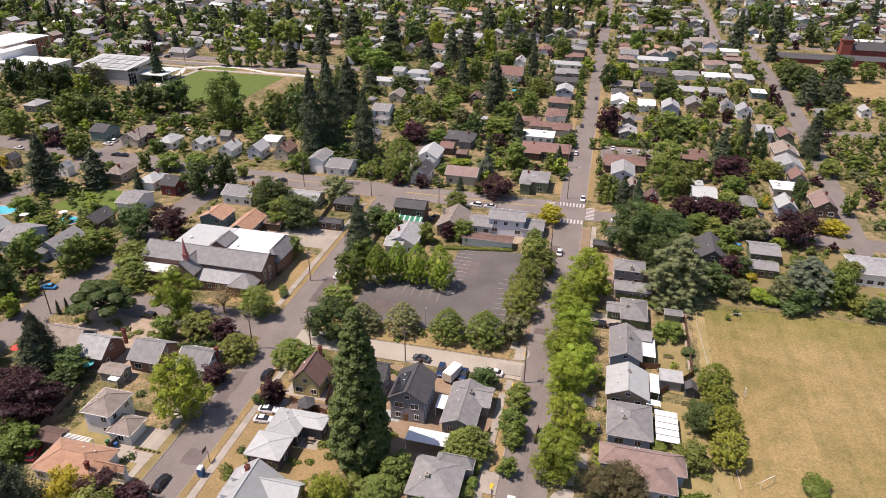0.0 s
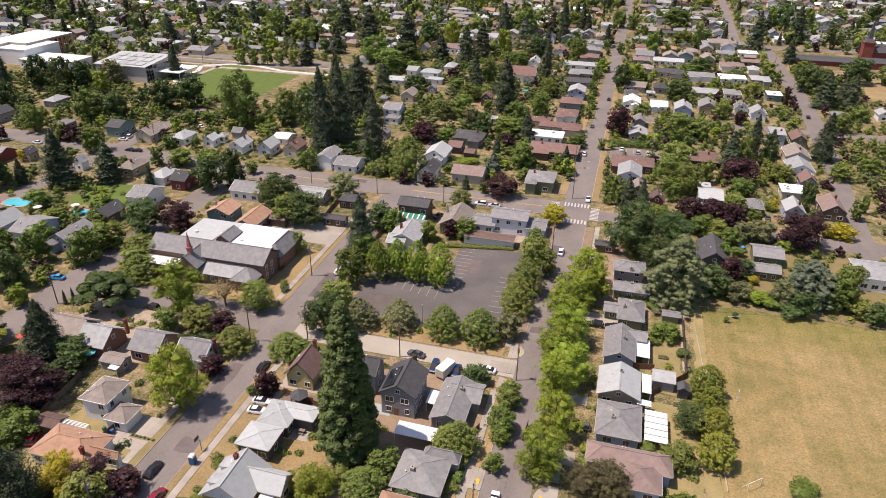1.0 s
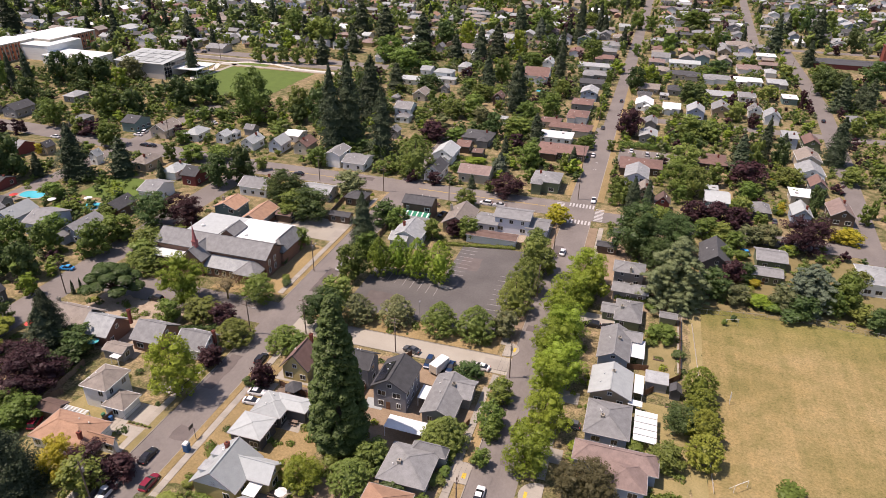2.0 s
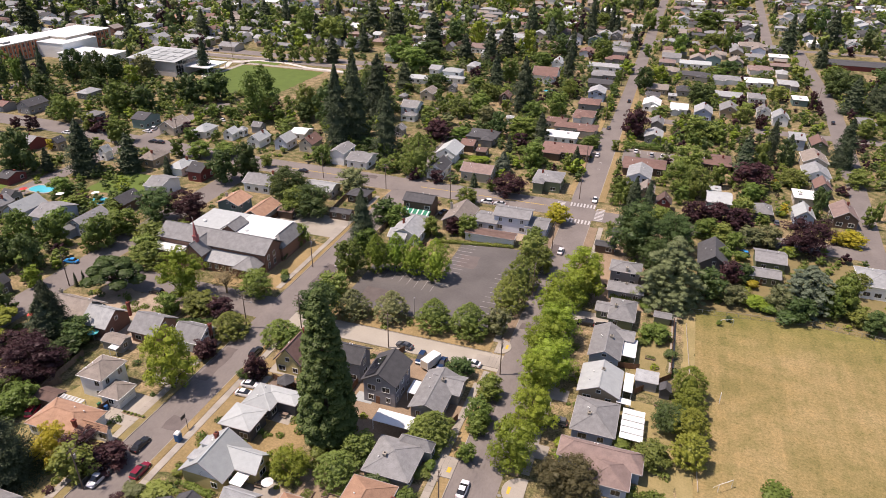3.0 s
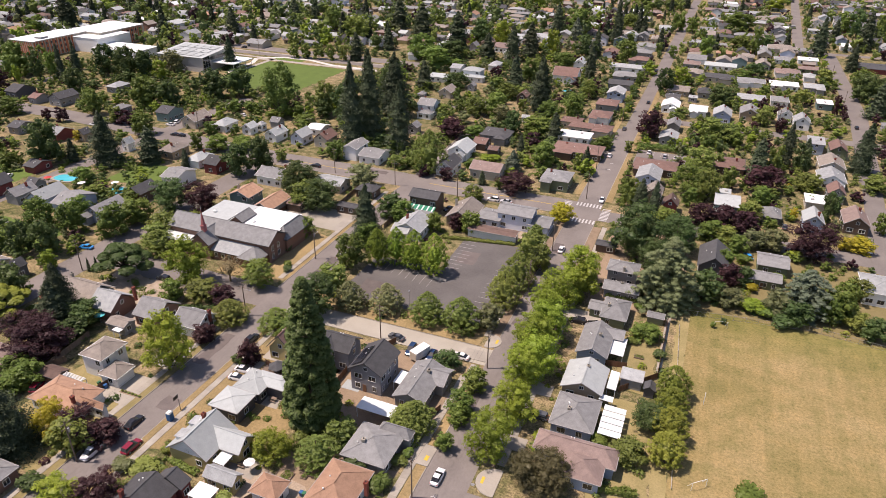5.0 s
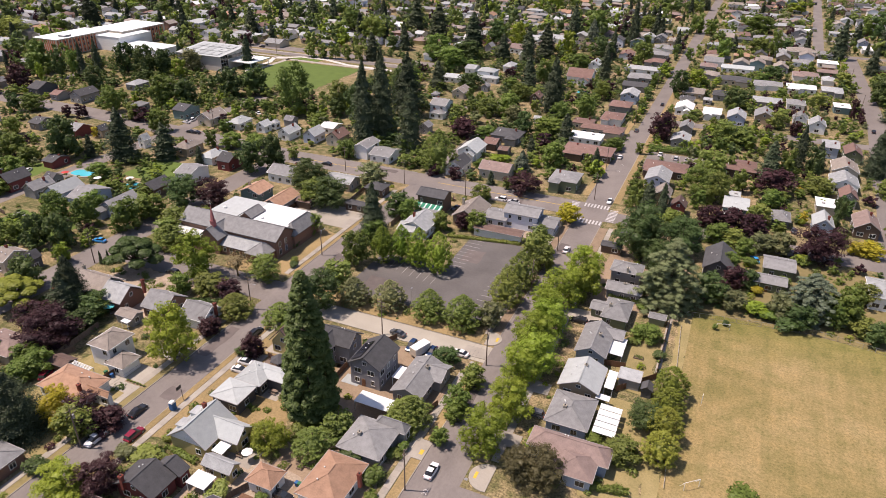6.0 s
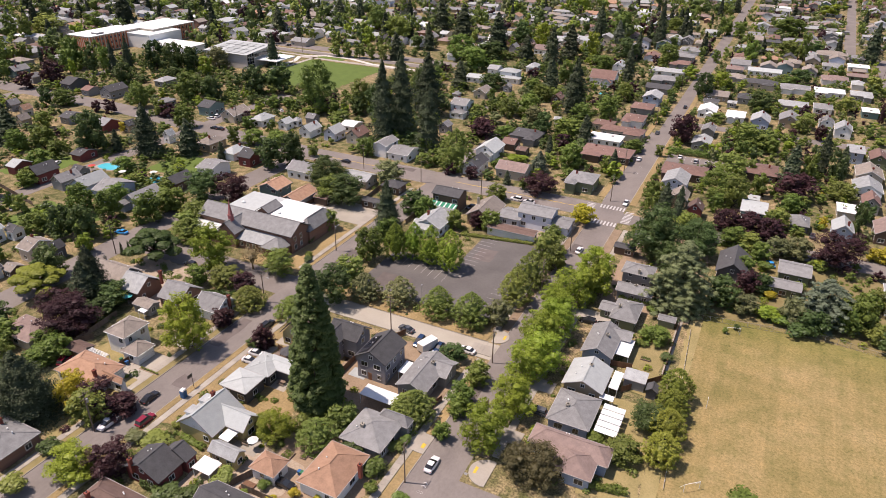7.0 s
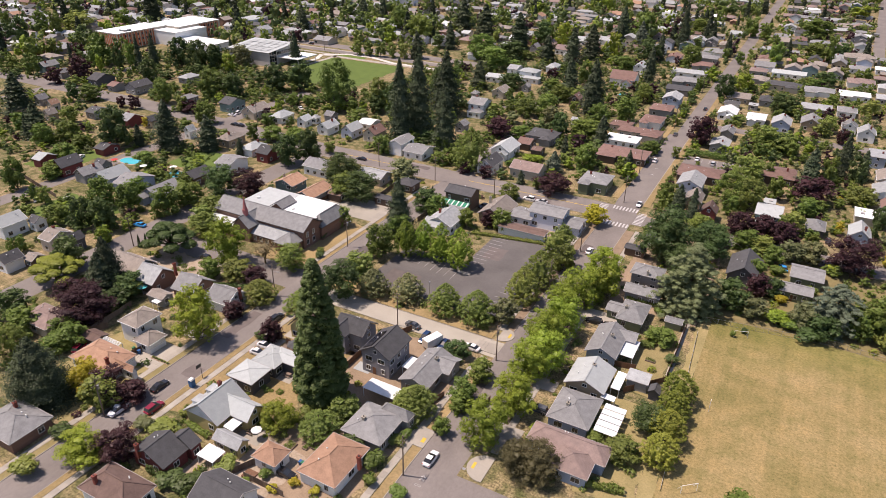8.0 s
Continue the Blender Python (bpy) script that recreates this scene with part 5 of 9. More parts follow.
sheet("road", MAIN_X1, 76.5, 30, 88.0, 0.034, "asphalt", "asphalt side street meeting the main street", "road")
sheet("corner_pad", -13.0, 91.0, MAIN_X0, 96.6, 0.15, "concrete", "new pale concrete pad at the kerb", "ramp", thick=0.2)
sheet("tactile_strip", -10.0, 92.4, -9.2, 93.8, 0.165, "paint_yellow", "yellow tactile strip on a kerb ramp", "ramp", thick=0.03)
sheet("drain", 1.0, 90.0, 1.7, 90.6, 0.045, "metal_grey", "iron street drain by the kerb", "drain")
sheet("road", -420, 409, -150, 421, 0.06, "asphalt", "wide pale street beside the school", "road")
sheet("school_path", -300, 389, -235, 391.5, 0.075, "concrete", "pale concrete path beside the school drive", "path")
_sh = thing("cycle_marking", -4.6, 81.5, "white painted cycle lane chevrons on the street", "road marking", "", 0.036, 0, "structure")
for _k in (0, 0.8):
    put("chevron", Shape().beam((-0.5, 2.0 + _k, 0), (0, 2.5 + _k, 0), 0.16, 0.012).beam((0.5, 2.0 + _k, 0), (0, 2.5 + _k, 0), 0.16, 0.012).mesh("chevron", "paint_line"), _sh)
for _k in (-0.35, 0.35):
    put("ring", Shape().tube([(_k + 0.28 * math.cos(a), 0.6 + 0.28 * math.sin(a), 0) for a in [j * 0.5236 for j in range(13)]], [0.03] * 13, 4).mesh("ring", "paint_line"), _sh)
for _y in (271, 279):
    _s2 = thing("cycle_marking", -3.4, _y, "white painted chevrons on the street", "road marking", "", 0.036, 0, "structure")
    put("chevron", Shape().beam((-0.6, 0, 0), (0, 0.9, 0), 0.25, 0.012).beam((0.6, 0, 0), (0, 0.9, 0), 0.25, 0.012).mesh("chevron", "paint_line"), _s2)

# crossing and road paint
_cw = thing("crosswalk", -4, 226, "zebra crossing of white painted bars", "crosswalk", "", 0.045, 0, "structure")
_bar = Shape().box(-0.3, -1.6, 0, 0.3, 1.6, 0.008).mesh("bar", "paint_line")
for _i in range(8):
    for _y in (-8.7, 5.6):
        put("bar", _bar, _cw, pose(-4.0 + _i * 1.2, _y, 0))
_bar2 = Shape().box(-1.5, -0.3, 0, 1.5, 0.3, 0.008).mesh("bar", "paint_line")
for _i in range(9):
    put("bar", _bar2, _cw, pose(7.0, -5.6 + _i * 1.2, 0))
    put("bar", _bar2, _cw, pose(-7.6, -3.6 + _i * 1.2, 0))
_cl = thing("centre_line", -80, 227, "faded yellow centre line on the wide street", "road marking", "", 0.046, 0, "structure")
for _s, _e2 in ((-134, -92), (-66, -16)):
    for _o in (0, 0.35):
        put("stripe", Shape().box(_s + 80, _o, 0, _e2 + 80, _o + 0.13, 0.006).mesh("stripe", "paint_yellow"), _cl)

# corner ramps of pale concrete
for _x, _y, _s, _t in ((-10.6, 136.4, 3.0, 0), (-11.2, 123.6, 2.0, 0), (5.0, 92.2, 3.6, 180)):
    _r = thing("corner_ramp", _x, _y, "pale new concrete corner ramp with a yellow tactile strip", "ramp", "corner ramps", 0, _t, "structure")
    put("slab", Shape().add([(math.cos(a) * _s, math.sin(a) * _s, z) for z in (0, 0.17) for a in [(k - 7.5) * math.pi / 13 for k in range(16)]],
                            [tuple(range(16))[::-1], tuple(range(16, 32))] + [(k, (k + 1) % 16, 16 + (k + 1) % 16, 16 + k) for k in range(16)]).mesh("slab", "concrete"), _r)
    put("tactile_strip", Shape().box(-0.3, -0.9, 0.17, 0.3, 0.9, 0.185).mesh("tactile_strip", "paint_yellow"), _r, pose(_s * 0.62, 0.2, 0))

# mended stretches of the streets
for _x0, _y0, _x1, _y1 in ((-74.8, 66, -71.4, 74), (-71.2, 84, -67.2, 88), (-74.6, 100, -71.6, 113), (-70.8, 146, -67.4, 160), (-8.2, 104, -5.6, 118), (-3.6, 98, -0.2, 101), (-7.8, 146, -4.6, 149), (-3.4, 168, 0.4, 181),
                            (-54, 145, -44, 152), (-34, 172, -28, 180), (-40, 222, -30, 225), (-100, 229, -86, 232), (-8, 190, -5, 197)):
    patch("asphalt_mend", _x0, _y0, _x1, _y1, 0.058 if _y0 in (145, 172) else 0.045, "asphalt_dark", "darker mended patch of street asphalt", "road patch", 0.25)

# ---- houses near by ----
house(10.0, 101.4, 26.5, 107.2, 3.0, 2.0, 'hip', 'x', 'mauve', 'blue', front='W', wings=[(16.0, 96.4, 24.5, 103.9, 3.0, 1.7, 'hip', 'y')])
house(11.2, 109.6, 20.5, 120.6, 3.0, 1.8, 'hip', '', 'grey', 'blue', front='W', stack=(14.6, 113.7))
canopy(21.2, 120.8, 25.9, 111.1, 2.6, ribs=5, label='white slatted patio cover behind the house')
house(10.7, 122.2, 20.1, 132.5, 3.1, 2.2, 'gable', 'y', 'pale', 'tan', stack=(15.6, 128.9))
canopy(20.5, 133.2, 22.6, 126.3, 2.6)
canopy(19.5, 123.9, 22.6, 122.0, 2.5)
house(22.8, 131.0, 27.9, 134.8, 2.6, 0.5, 'shed', 'x', 'light_grey', 'grey', name='shed', vents=0, label='long pale-roofed garden shed behind the house')
house(28.3, 129.5, 30.9, 132.3, 2.2, 0.9, 'gable', 'y', 'dark_grey', 'dark_grey', name='shed', vents=0, win=False, label='small dark garden shed')
house(11.1, 136.2, 18.8, 149.2, 3.1, 2.0, 'gable', 'y', 'grey', 'blue', stack=(15.9, 143.1), wings=[(15.4, 145.4, 21.3, 149.9, 3.0, 1.5, 'gable', 'x')])
canopy(18.4, 139.6, 22.2, 147.3, 2.7)
house(13.7, 154.4, 20.7, 165.1, 2.9, 1.8, 'hip', 'x', 'grey', 'green', stack=(15.4, 158.6))
house(10.1, 157.6, 15.1, 162.6, 2.6, 0.8, 'gable', 'x', 'grey', 'green', name='garage', vents=0)
house(11.4, 177.1, 20.4, 184.1, 4.8, 1.4, 'hip', 'x', 'grey', 'grey', stack=(16.4, 177.6))
house(11.9, 168.9, 21.9, 174.4, 3, 1.4, 'gable', 'x', 'grey', 'grey', stack=(16.9, 171.6))
house(4.9, 196.1, 11.4, 200.1, 2.5, 0.6, 'gable', 'x', 'dark_grey', 'brown', name='shed', vents=0)
house(9.2, 205.3, 13.2, 209.3, 3.0, 0.4, 'shed', 'x', 'dark_grey', 'beige', name='shed', vents=0)
house(35.9, 191.8, 44.9, 205.8, 4, 3.2, 'gable', 'y', 'dark_grey', 'dark_grey')
house(52.7, 201.3, 61.7, 210.3, 3.2, 1.4, 'gable', 'x', 'grey', 'green')
house(46.3, 191.6, 59.3, 197.6, 3, 1.2, 'gable', 'x', 'grey', 'green', front='S')
house(80.1, 194.1, 93.1, 206.1, 4.2, 1.8, 'hip', 'x', 'light_grey', 'white')
house(-22.8, 104.4, -15.2, 118.0, 3.0, 1.7, 'gable', 'y', 'grey', 'grey', wings=[(-20.8, 111.4, -13.4, 118.2, 3.0, 1.5, 'gable', 'x')], stack=(-17.9, 113.7))
canopy(-25.1, 114.1, -22.4, 109.5, 2.5, name='carport', label='small white flat carport roof')
house(-24.7, 84.7, -14.9, 94.8, 3.0, 2.0, 'hip', 'y', 'grey', 'grey', stack=(-21.2, 88.3), wings=[(-20.9, 93.3, -13.5, 96.3, 3.0, 1.6, 'hip', 'x')])
canopy(-28.6, 102.3, -20.1, 98.4, 2.8, name='carport', label='wide white flat carport roof')
house(-34.6, 106.0, -26.2, 116.1, 5.9, 2.6, 'gable', 'y', 'dark_grey', 'slate', front='S', trim='trim_dark', label='new two-storey dark grey gabled house with solar panels')
house(-45.9, 110.9, -37.1, 117.8, 5.6, 2.4, 'gable', 'x', 'dark_grey', 'slate', trim='trim_dark', wings=[(-45.9, 108.9, -40.9, 113.9, 5.6, 2.0, 'gable', 'y')])
house(-58.4, 108.3, -51.2, 115.6, 3.6, 4.0, 'gable', 'y', 'red_brown', 'yellow', front='W', stack=(-54.3, 116.6))
house(-56.9, 93.1, -49.8, 100.4, 3.2, 0.8, 'hip', 'y', 'pale', 'dark_grey', vents=4, wings=[(-54.2, 96.1, -45.5, 100.6, 3.2, 0.7, 'hip', 'x'), (-57.8, 86.0, -50.2, 92.8, 3.4, 0.8, 'hip', 'y')])
big_house = house(-57.3, 72.8, -47.4, 82.6, 3.2, 3.7, 'gable', 'y', 'pale', 'yellow', front='W', wings=[(-52.4, 76.6, -42.7, 82.3, 3.2, 2.4, 'gable', 'x')], stack=(-53.3, 80.1))
canopy(-46.8, 73.7, -44.2, 79.3, 2.8, label='white flat porch roof beside a pale house', name='porch_roof')
house(-46.2, 70.0, -39.3, 73.4, 2.6, 1.3, 'gable', 'x', 'light_grey', 'yellow', name='garage', vents=0)
house(-35.9, 70.2, -29.8, 75.3, 2.7, 1.7, 'hip', '', 'orange_brown', 'white', name='garage', vents=0)
house(-25.4, 71.4, -16.3, 83.3, 3.0, 2.4, 'hip', 'y', 'orange_brown', 'white', stack=(-15.2, 78.0))
house(-57.3, 59.1, -47.7, 65.5, 3.2, 2.5, 'gable', 'y', 'dark_grey', 'red', wings=[(-53.3, 65.4, -47.1, 68.2, 3.2, 2.0, 'gable', 'y')], stack=(-54.6, 59.2))
house(-58.3, 48.3, -45.8, 55.8, 3.0, 2.6, 'hip', '', 'brown', 'white', stack=(-54.9, 50.1))
house(-38.6, 56.6, -28.6, 64.8, 3.0, 2.4, 'gable', 'x', 'dark_grey', 'white')
house(-95.7, 73.0, -82.2, 81.5, 3.0, 2.1, 'hip', 'x', 'orange_brown', 'white', front='E', stack=(-84.0, 75.0), wings=[(-84.2, 76.3, -77.5, 77.7, 2.9, 1.2, 'gable', 'x')])
canopy(-95.9, 81.5, -90.0, 83.5, 2.7, ribs=6, name='patio_cover', label='white slatted patio cover behind the house')
house(-101.6, 80.3, -96.1, 84.3, 2.3, 0.8, 'gable', 'x', 'brown', 'brown', name='shed', vents=0)
house(-94.8, 86.5, -87.8, 94.4, 5.6, 1.9, 'hip', 'y', 'tan', 'white')
house(-88.5, 85.2, -82.7, 90.9, 2.8, 1.7, 'hip', '', 'tan', 'white', name='garage', vents=0)
house(-125.6, 105.9, -112.7, 114.9, 3.6, 3.2, 'gable', 'x', 'tan', 'grey', stack=(-124.7, 111.9))
house(-112.6, 104.9, -104.5, 113.9, 3.4, 3.2, 'gable', 'x', 'light_grey', 'brick', stack=(-103.5, 112.7))
house(-99.2, 106.8, -91.1, 115.8, 3.2, 3.0, 'gable', 'x', 'grey', 'brick')
house(-87.3, 107.8, -79.0, 115.8, 3.0, 2.6, 'gable', 'x', 'grey', 'white', stack=(-78.9, 112.8))
house(-103.2, 101.8, -97.2, 105.8, 2.5, 0.8, 'gable', 'x', 'tan', 'grey', name='shed', vents=0)
canopy(-99.7, 100.3, -97.4, 105.7, 2.4)
house(-116.3, 102.5, -111.3, 106.5, 2.6, 0.9, 'gable', 'y', 'grey', 'grey', name='shed', vents=0)
house(-91.7, 48.7, -79.7, 58.2, 3.0, 2.0, 'hip', 'x', 'grey', 'brick', stack=(-87.7, 55.5))
house(-122.6, 77.0, -110.6, 85.0, 3, 1.3, 'hip', '', 'mauve', 'beige')
house(-62.8, 200.2, -51.8, 208.2, 6, 1.6, 'gable', 'x', 'dark_grey', 'brown', faces='S')
house(-46.3, 194.0, -36.8, 208.0, 3.6, 2.8, 'gable', 'y', 'tan', 'tan', stack=(-45.5, 203.0))
house(-59.1, 179.5, -49.1, 190.5, 3.4, 2.6, 'gable', 'y', 'light_grey', 'white', stack=(-56.1, 185.0))
house(-58.9, 177.4, -52.9, 184.4, 3.2, 1.6, 'gable', 'x', 'light_grey', 'white')
house(-30.0, 200.3, -17.5, 209.3, 5.6, 1.4, 'gable', 'x', 'grey', 'pale_blue', name='apartment_building', label='pale blue two-storey flats with low grey shingle roof')
house(-36.2, 198.8, -28.2, 207.8, 3.1, 1.0, 'gable', 'x', 'grey', 'pale_blue', name='apartment_building', label='single-storey wing of pale blue flats')
house(-18.9, 200.2, -11.4, 209.2, 3.1, 1.0, 'gable', 'x', 'grey', 'pale_blue', name='apartment_building', label='single-storey end wing of pale blue flats')
house(-36.9, 189.8, -19.9, 194.8, 2.8, 0.5, 'gable', 'x', 'brown', 'white', name='garage', vents=0, win=False, label='long low white garage block with brown roof', front='E')
house(-104.6, 203.4, -92.6, 212.4, 3.2, 1.6, 'gable', 'x', 'light_grey', 'beige')
house(-128.1, 199.6, -116.1, 209.6, 3.6, 2.2, 'gable', 'x', 'grey', 'white', stack=(-119.1, 207.6))
house(-86.7, 203.9, -78.7, 210.9, 3, 1.6, 'hip', '', 'dark_grey', 'brown')
house(-86.0, 189.2, -78.0, 193.2, 2.6, 0.8, 'gable', 'x', 'dark_grey', 'brown', name='shed', vents=0)
house(-123.5, 177.5, -114.5, 186.5, 5, 2, 'gable', 'y', 'orange_brown', 'teal', stack=(-122.0, 182.0))
house(-111.6, 174.5, -103.6, 187.5, 3.4, 2.2, 'gable', 'y', 'orange_brown', 'grey')
house(-103.2, 183.4, -97.2, 187.4, 2.6, 0.8, 'gable', 'x', 'brown', 'brown', name='shed', vents=0)

house(-60.4, 191.8, -51.2, 197.0, 2.9, 0.3, 'flat', 'x', 'grey', 'grey', name='annexe', vents=0, label='low grey flat-roofed annexe behind the dark building')

# ---- trees near by ----
tree('bright', 4.8, 174.4, 12.5, 6.0)
tree('bright', 6.4, 166.8, 10, 4.6)
tree('bright', 1.5, 159.8, 12, 5.8)
tree('bright', -0.1, 151.7, 10, 5.0)
tree('bright', 3.1, 143.6, 11, 5.6)
tree('bright', 0.9, 136.1, 11, 5.2)
tree('bright', 3.6, 128.4, 11, 5.6)
tree('bright', 1.7, 123.0, 10.5, 5.0)
tree('bright', 3.0, 110.0, 10.5, 5.2)
tree('bright', 2.1, 98.9, 11, 5.4)
tree('column', -55.0, 160.7, 13, 3.8)
tree('column', -49.9, 163.5, 13, 3.8)
tree('column', -43.8, 163.1, 13.5, 4.0)
tree('column', -36.9, 162.4, 14, 4.3)
tree('grey', -51.2, 136.6, 8.5, 4.8)
tree('grey', -41.0, 138.8, 9, 4.8)
tree('olive', -28.8, 138.4, 9.5, 4.8)
tree('olive', -19.4, 138.8, 10, 5.2)
tree('grey', -12.8, 142.2, 7, 3.6)
tree('olive', -11.3, 177.6, 11.5, 4.8)
tree('olive', -11.9, 164.8, 12, 5.2)
tree('olive', -12.5, 154.2, 11.5, 5)
tree('olive', -9.0, 176.1, 9.5, 4)
tree('olive', -12.8, 186.5, 10, 4)
tree('mid', -61.6, 156.1, 11.5, 4.6)
tree('dark', -58.7, 130.4, 12, 6.0)
tree('olive', -60.5, 143.5, 8, 4.5)
tree('olive', -63.7, 119.9, 6.5, 4.8)
tree('mid', -57.7, 118.2, 6, 3.5)
tree('bright', -100.0, 129.2, 15, 6.6)
tree('mid', -98.2, 120.6, 7, 3.2)
tree('mid', -81.2, 136.0, 8.5, 5.2)
tree('olive', -90.7, 124.2, 6, 5)
tree('plum', -84.6, 124.2, 5.5, 3.6)
tree('olive', -77.1, 117.9, 7, 5)
tree('plum', -77.0, 107.8, 5, 3.2)
tree('plum', -60.9, 104.7, 6.5, 2.8)
tree('bright', -77.4, 95.5, 16, 6.2)
tree('plum', -109.6, 87.7, 10, 7.5)
tree('dark', -108.6, 94.8, 6, 4.5)
tree('mid', -111.4, 102.5, 6, 5)
tree('olive', -15.5, 99.8, 7.5, 4.9)
tree('mid', -8.0, 116.8, 6, 3.1)
tree('mid', -8.0, 108.1, 6.5, 3.3)
tree('mid', -7.5, 104.9, 5, 2.4)
tree('dark', -16.6, 122.1, 4.5, 3.4)
tree('mid', -7.1, 96.6, 4.5, 1.9)
tree('hedge_conifer', 34.6, 132.0, 9, 3.9)
tree('hedge_conifer', 34.8, 125.4, 8, 3.6)
tree('hedge_conifer', 35.0, 117.9, 8.5, 4.0)
tree('hedge_conifer', 35.1, 110.7, 8, 3.8)
tree('dark', 30.7, 119.8, 6.5, 4.4)
tree('olive', 28.2, 108.4, 5, 3.8)
tree('bronze', 14.9, 95.5, 8, 5.0)
tree('bronze', 10.8, 94.7, 6.5, 4.0)
tree('mid', 25.9, 153.4, 4.5, 4.0)
tree('bush_mid', 22.4, 110.8, 2.5, 2.4)
tree('dark', 16.4, 199.0, 18, 8.5)
tree('dark', 24.3, 190.3, 12, 6)
tree('bush_bright', 52.0, 176.9, 4, 3.4)
tree('mid', 73.2, 182.5, 12, 4.6)
tree('dark', 62.2, 175.2, 7, 4.2)
tree('grey', 57.5, 177.6, 8, 4)
tree('dark', 80.8, 175.8, 6, 3.8)
tree('grey', 45.2, 177.9, 6, 4)
tree('dark', 39.0, 179.7, 9, 5)
tree('mid', 42.9, 198.9, 7, 4)
tree('plum', 45.1, 190.3, 7, 3.5)
tree('mid', 47.2, 213.4, 6, 3.5)
tree('grey', 57.7, 220.3, 7, 4.6)
tree('grey', 52.2, 218.5, 6.5, 4.2)
tree('plum', 35.9, 231.0, 8, 5)
tree('plum', 42.6, 231.3, 8, 5)
tree('plum', 49.0, 229.6, 8, 5)
tree('plum', 69.1, 219.3, 12, 8)
tree('plum', -129.6, 171.4, 11, 7)
tree('yellow', -10.0, 213.5, 7, 4.5)
tree('dark', -107.9, 200.4, 13, 7.5)
tree('dark', -92.0, 188.9, 11, 8)
tree('mid', -98.1, 188.6, 10, 6)
tree('grey', -89.0, 214.1, 9, 6)
tree('olive', -126.0, 149.8, 9, 6)
tree('mid', 23.1, 221.2, 8, 5)
tree('dark', 28.6, 217.9, 8, 5.5)
tree('mid', 38.3, 220.0, 7, 4.5)
tree('olive', 43.9, 220.0, 6, 4)
tree('yellow', 84.6, 229.9, 5, 4)
tree('mid', 70.6, 181.0, 8, 4)
tree('olive', 77.1, 179.6, 5, 4)
tree('bush_dark', 58.7, 173.2, 3.5, 3.5)
tree('bush_mid', 55.2, 177.2, 3, 3)
tree('bush_olive', 48.9, 180.2, 3, 3)
tree('bush_yellow', 51.9, 189.8, 2.5, 2.2)
tree('dark', 48.7, 192.3, 6, 3.5)
tree('bush_mid', 58.8, 198.2, 3, 2.5)
tree('olive', 78.9, 195.7, 7, 4)
tree('bush_bright', 64.4, 215.2, 3, 2.4)
tree('bush_mid', 49.4, 207.2, 3, 2.6)
tree('sequoia', -36.3, 93.8, 36.5, 5.9)
tree('cedar', 28.6, 173.0, 20, 9.4)
tree('grey_cedar', 64.6, 182.5, 13.5, 7.8)
tree('dark', 17.0, 197.9, 14, 6)
tree('umbrella', -120.0, 125.2, 10.5, 8.0)
tree('gold_umbrella', -134.2, 96.5, 8.5, 7.5)
tree('bare', -90.2, 135.0, 7.5, 5)
tree('big_fir', -65.6, 173.7, 20, 5.5)
tree('big_fir', -117.6, 101.7, 17, 5.2)
tree('mid', -170.7, 121.8, 7, 4.5)
tree('mid', -210.2, 146.4, 6, 4.5)
tree('mid', -225.6, 162.1, 7, 5)
tree('olive', -132.5, 153.9, 6, 5)
tree('olive', -121.8, 141.1, 8, 6)
tree('big_fir', -90.2, 62.5, 17, 7.8)
tree('yellow', -84.0, 69.4, 9, 4.2)
tree('olive', -76.9, 67.5, 8, 4)
tree('plum', -78.3, 70.0, 8, 4.5)
tree('plum', -73.6, 71.8, 5, 4)
tree('plum', -60.8, 59.2, 7.5, 4.6)
tree('bright', -66.5, 55.1, 7.5, 5.2)
tree('bush_olive', -73.4, 47.8, 3.5, 3)
tree('bush_dark', -76.1, 57.4, 3, 3)
tree('mid', -110.8, 68.2, 10, 5)
tree('mid', -119.1, 76.2, 7, 4.5)
tree('dark', -128.5, 79.1, 8, 5)
tree('mid', -109.3, 80.8, 5, 3.6)
tree('mid', -104.4, 75.2, 5, 3.8)
tree('olive', -120.1, 80.1, 4, 3)
tree('plum', -114.2, 90.0, 10, 6.5)
tree('fir', -116.2, 98.2, 14, 5)
tree('dark', -110.8, 102.1, 7, 5)
tree('mid', -103.2, 79.0, 6, 4)
tree('bright', -38.1, 81.3, 7, 4.4)
tree('olive', -29.7, 84.1, 6.4, 4.4)
tree('olive', -27.8, 90.8, 5.5, 3.6)
tree('olive', -16.4, 99.3, 7, 4.6)
tree('bush_dark', -21.0, 84.3, 3.5, 3)
tree('bush_mid', -14.9, 82.6, 3.2, 2.6)
tree('bush_dark', -43.1, 60.4, 2.6, 3)
tree('bush_dark', -45.9, 58.8, 2.6, 3)
tree('bush_olive', -40.2, 67.1, 2.5, 2.5)
tree('bush_grey', -63.7, 67.7, 2.5, 2.4)
tree('bush_olive', -59.6, 68.6, 1.8, 3)
tree('fir', -304.4, 192.9, 20, 9)
tree('fir', -261.1, 174.3, 16, 7)
tree('dark', 28.5, 206.3, 12, 7)
tree('bush_bright', -170.7, 184.1, 3, 3)
tree('bush_bright', -177.7, 165.3, 3, 2.6)
tree('mid', -189.1, 173.7, 7, 4.5)
tree('mid', -173.7, 166.2, 5, 3.5)
tree('mid', -158.6, 166.7, 6, 4)
tree('mid', -36.3, 192.9, 8, 3.6)
tree('plum', -41.4, 193.0, 6, 3)
tree('mid', -48.1, 188.7, 7, 3)
tree('dark', -66.2, 193.8, 9, 5)
tree('mid', -61.0, 191.9, 8, 4)
tree('fir', -67.9, 200.7, 7, 1.2)
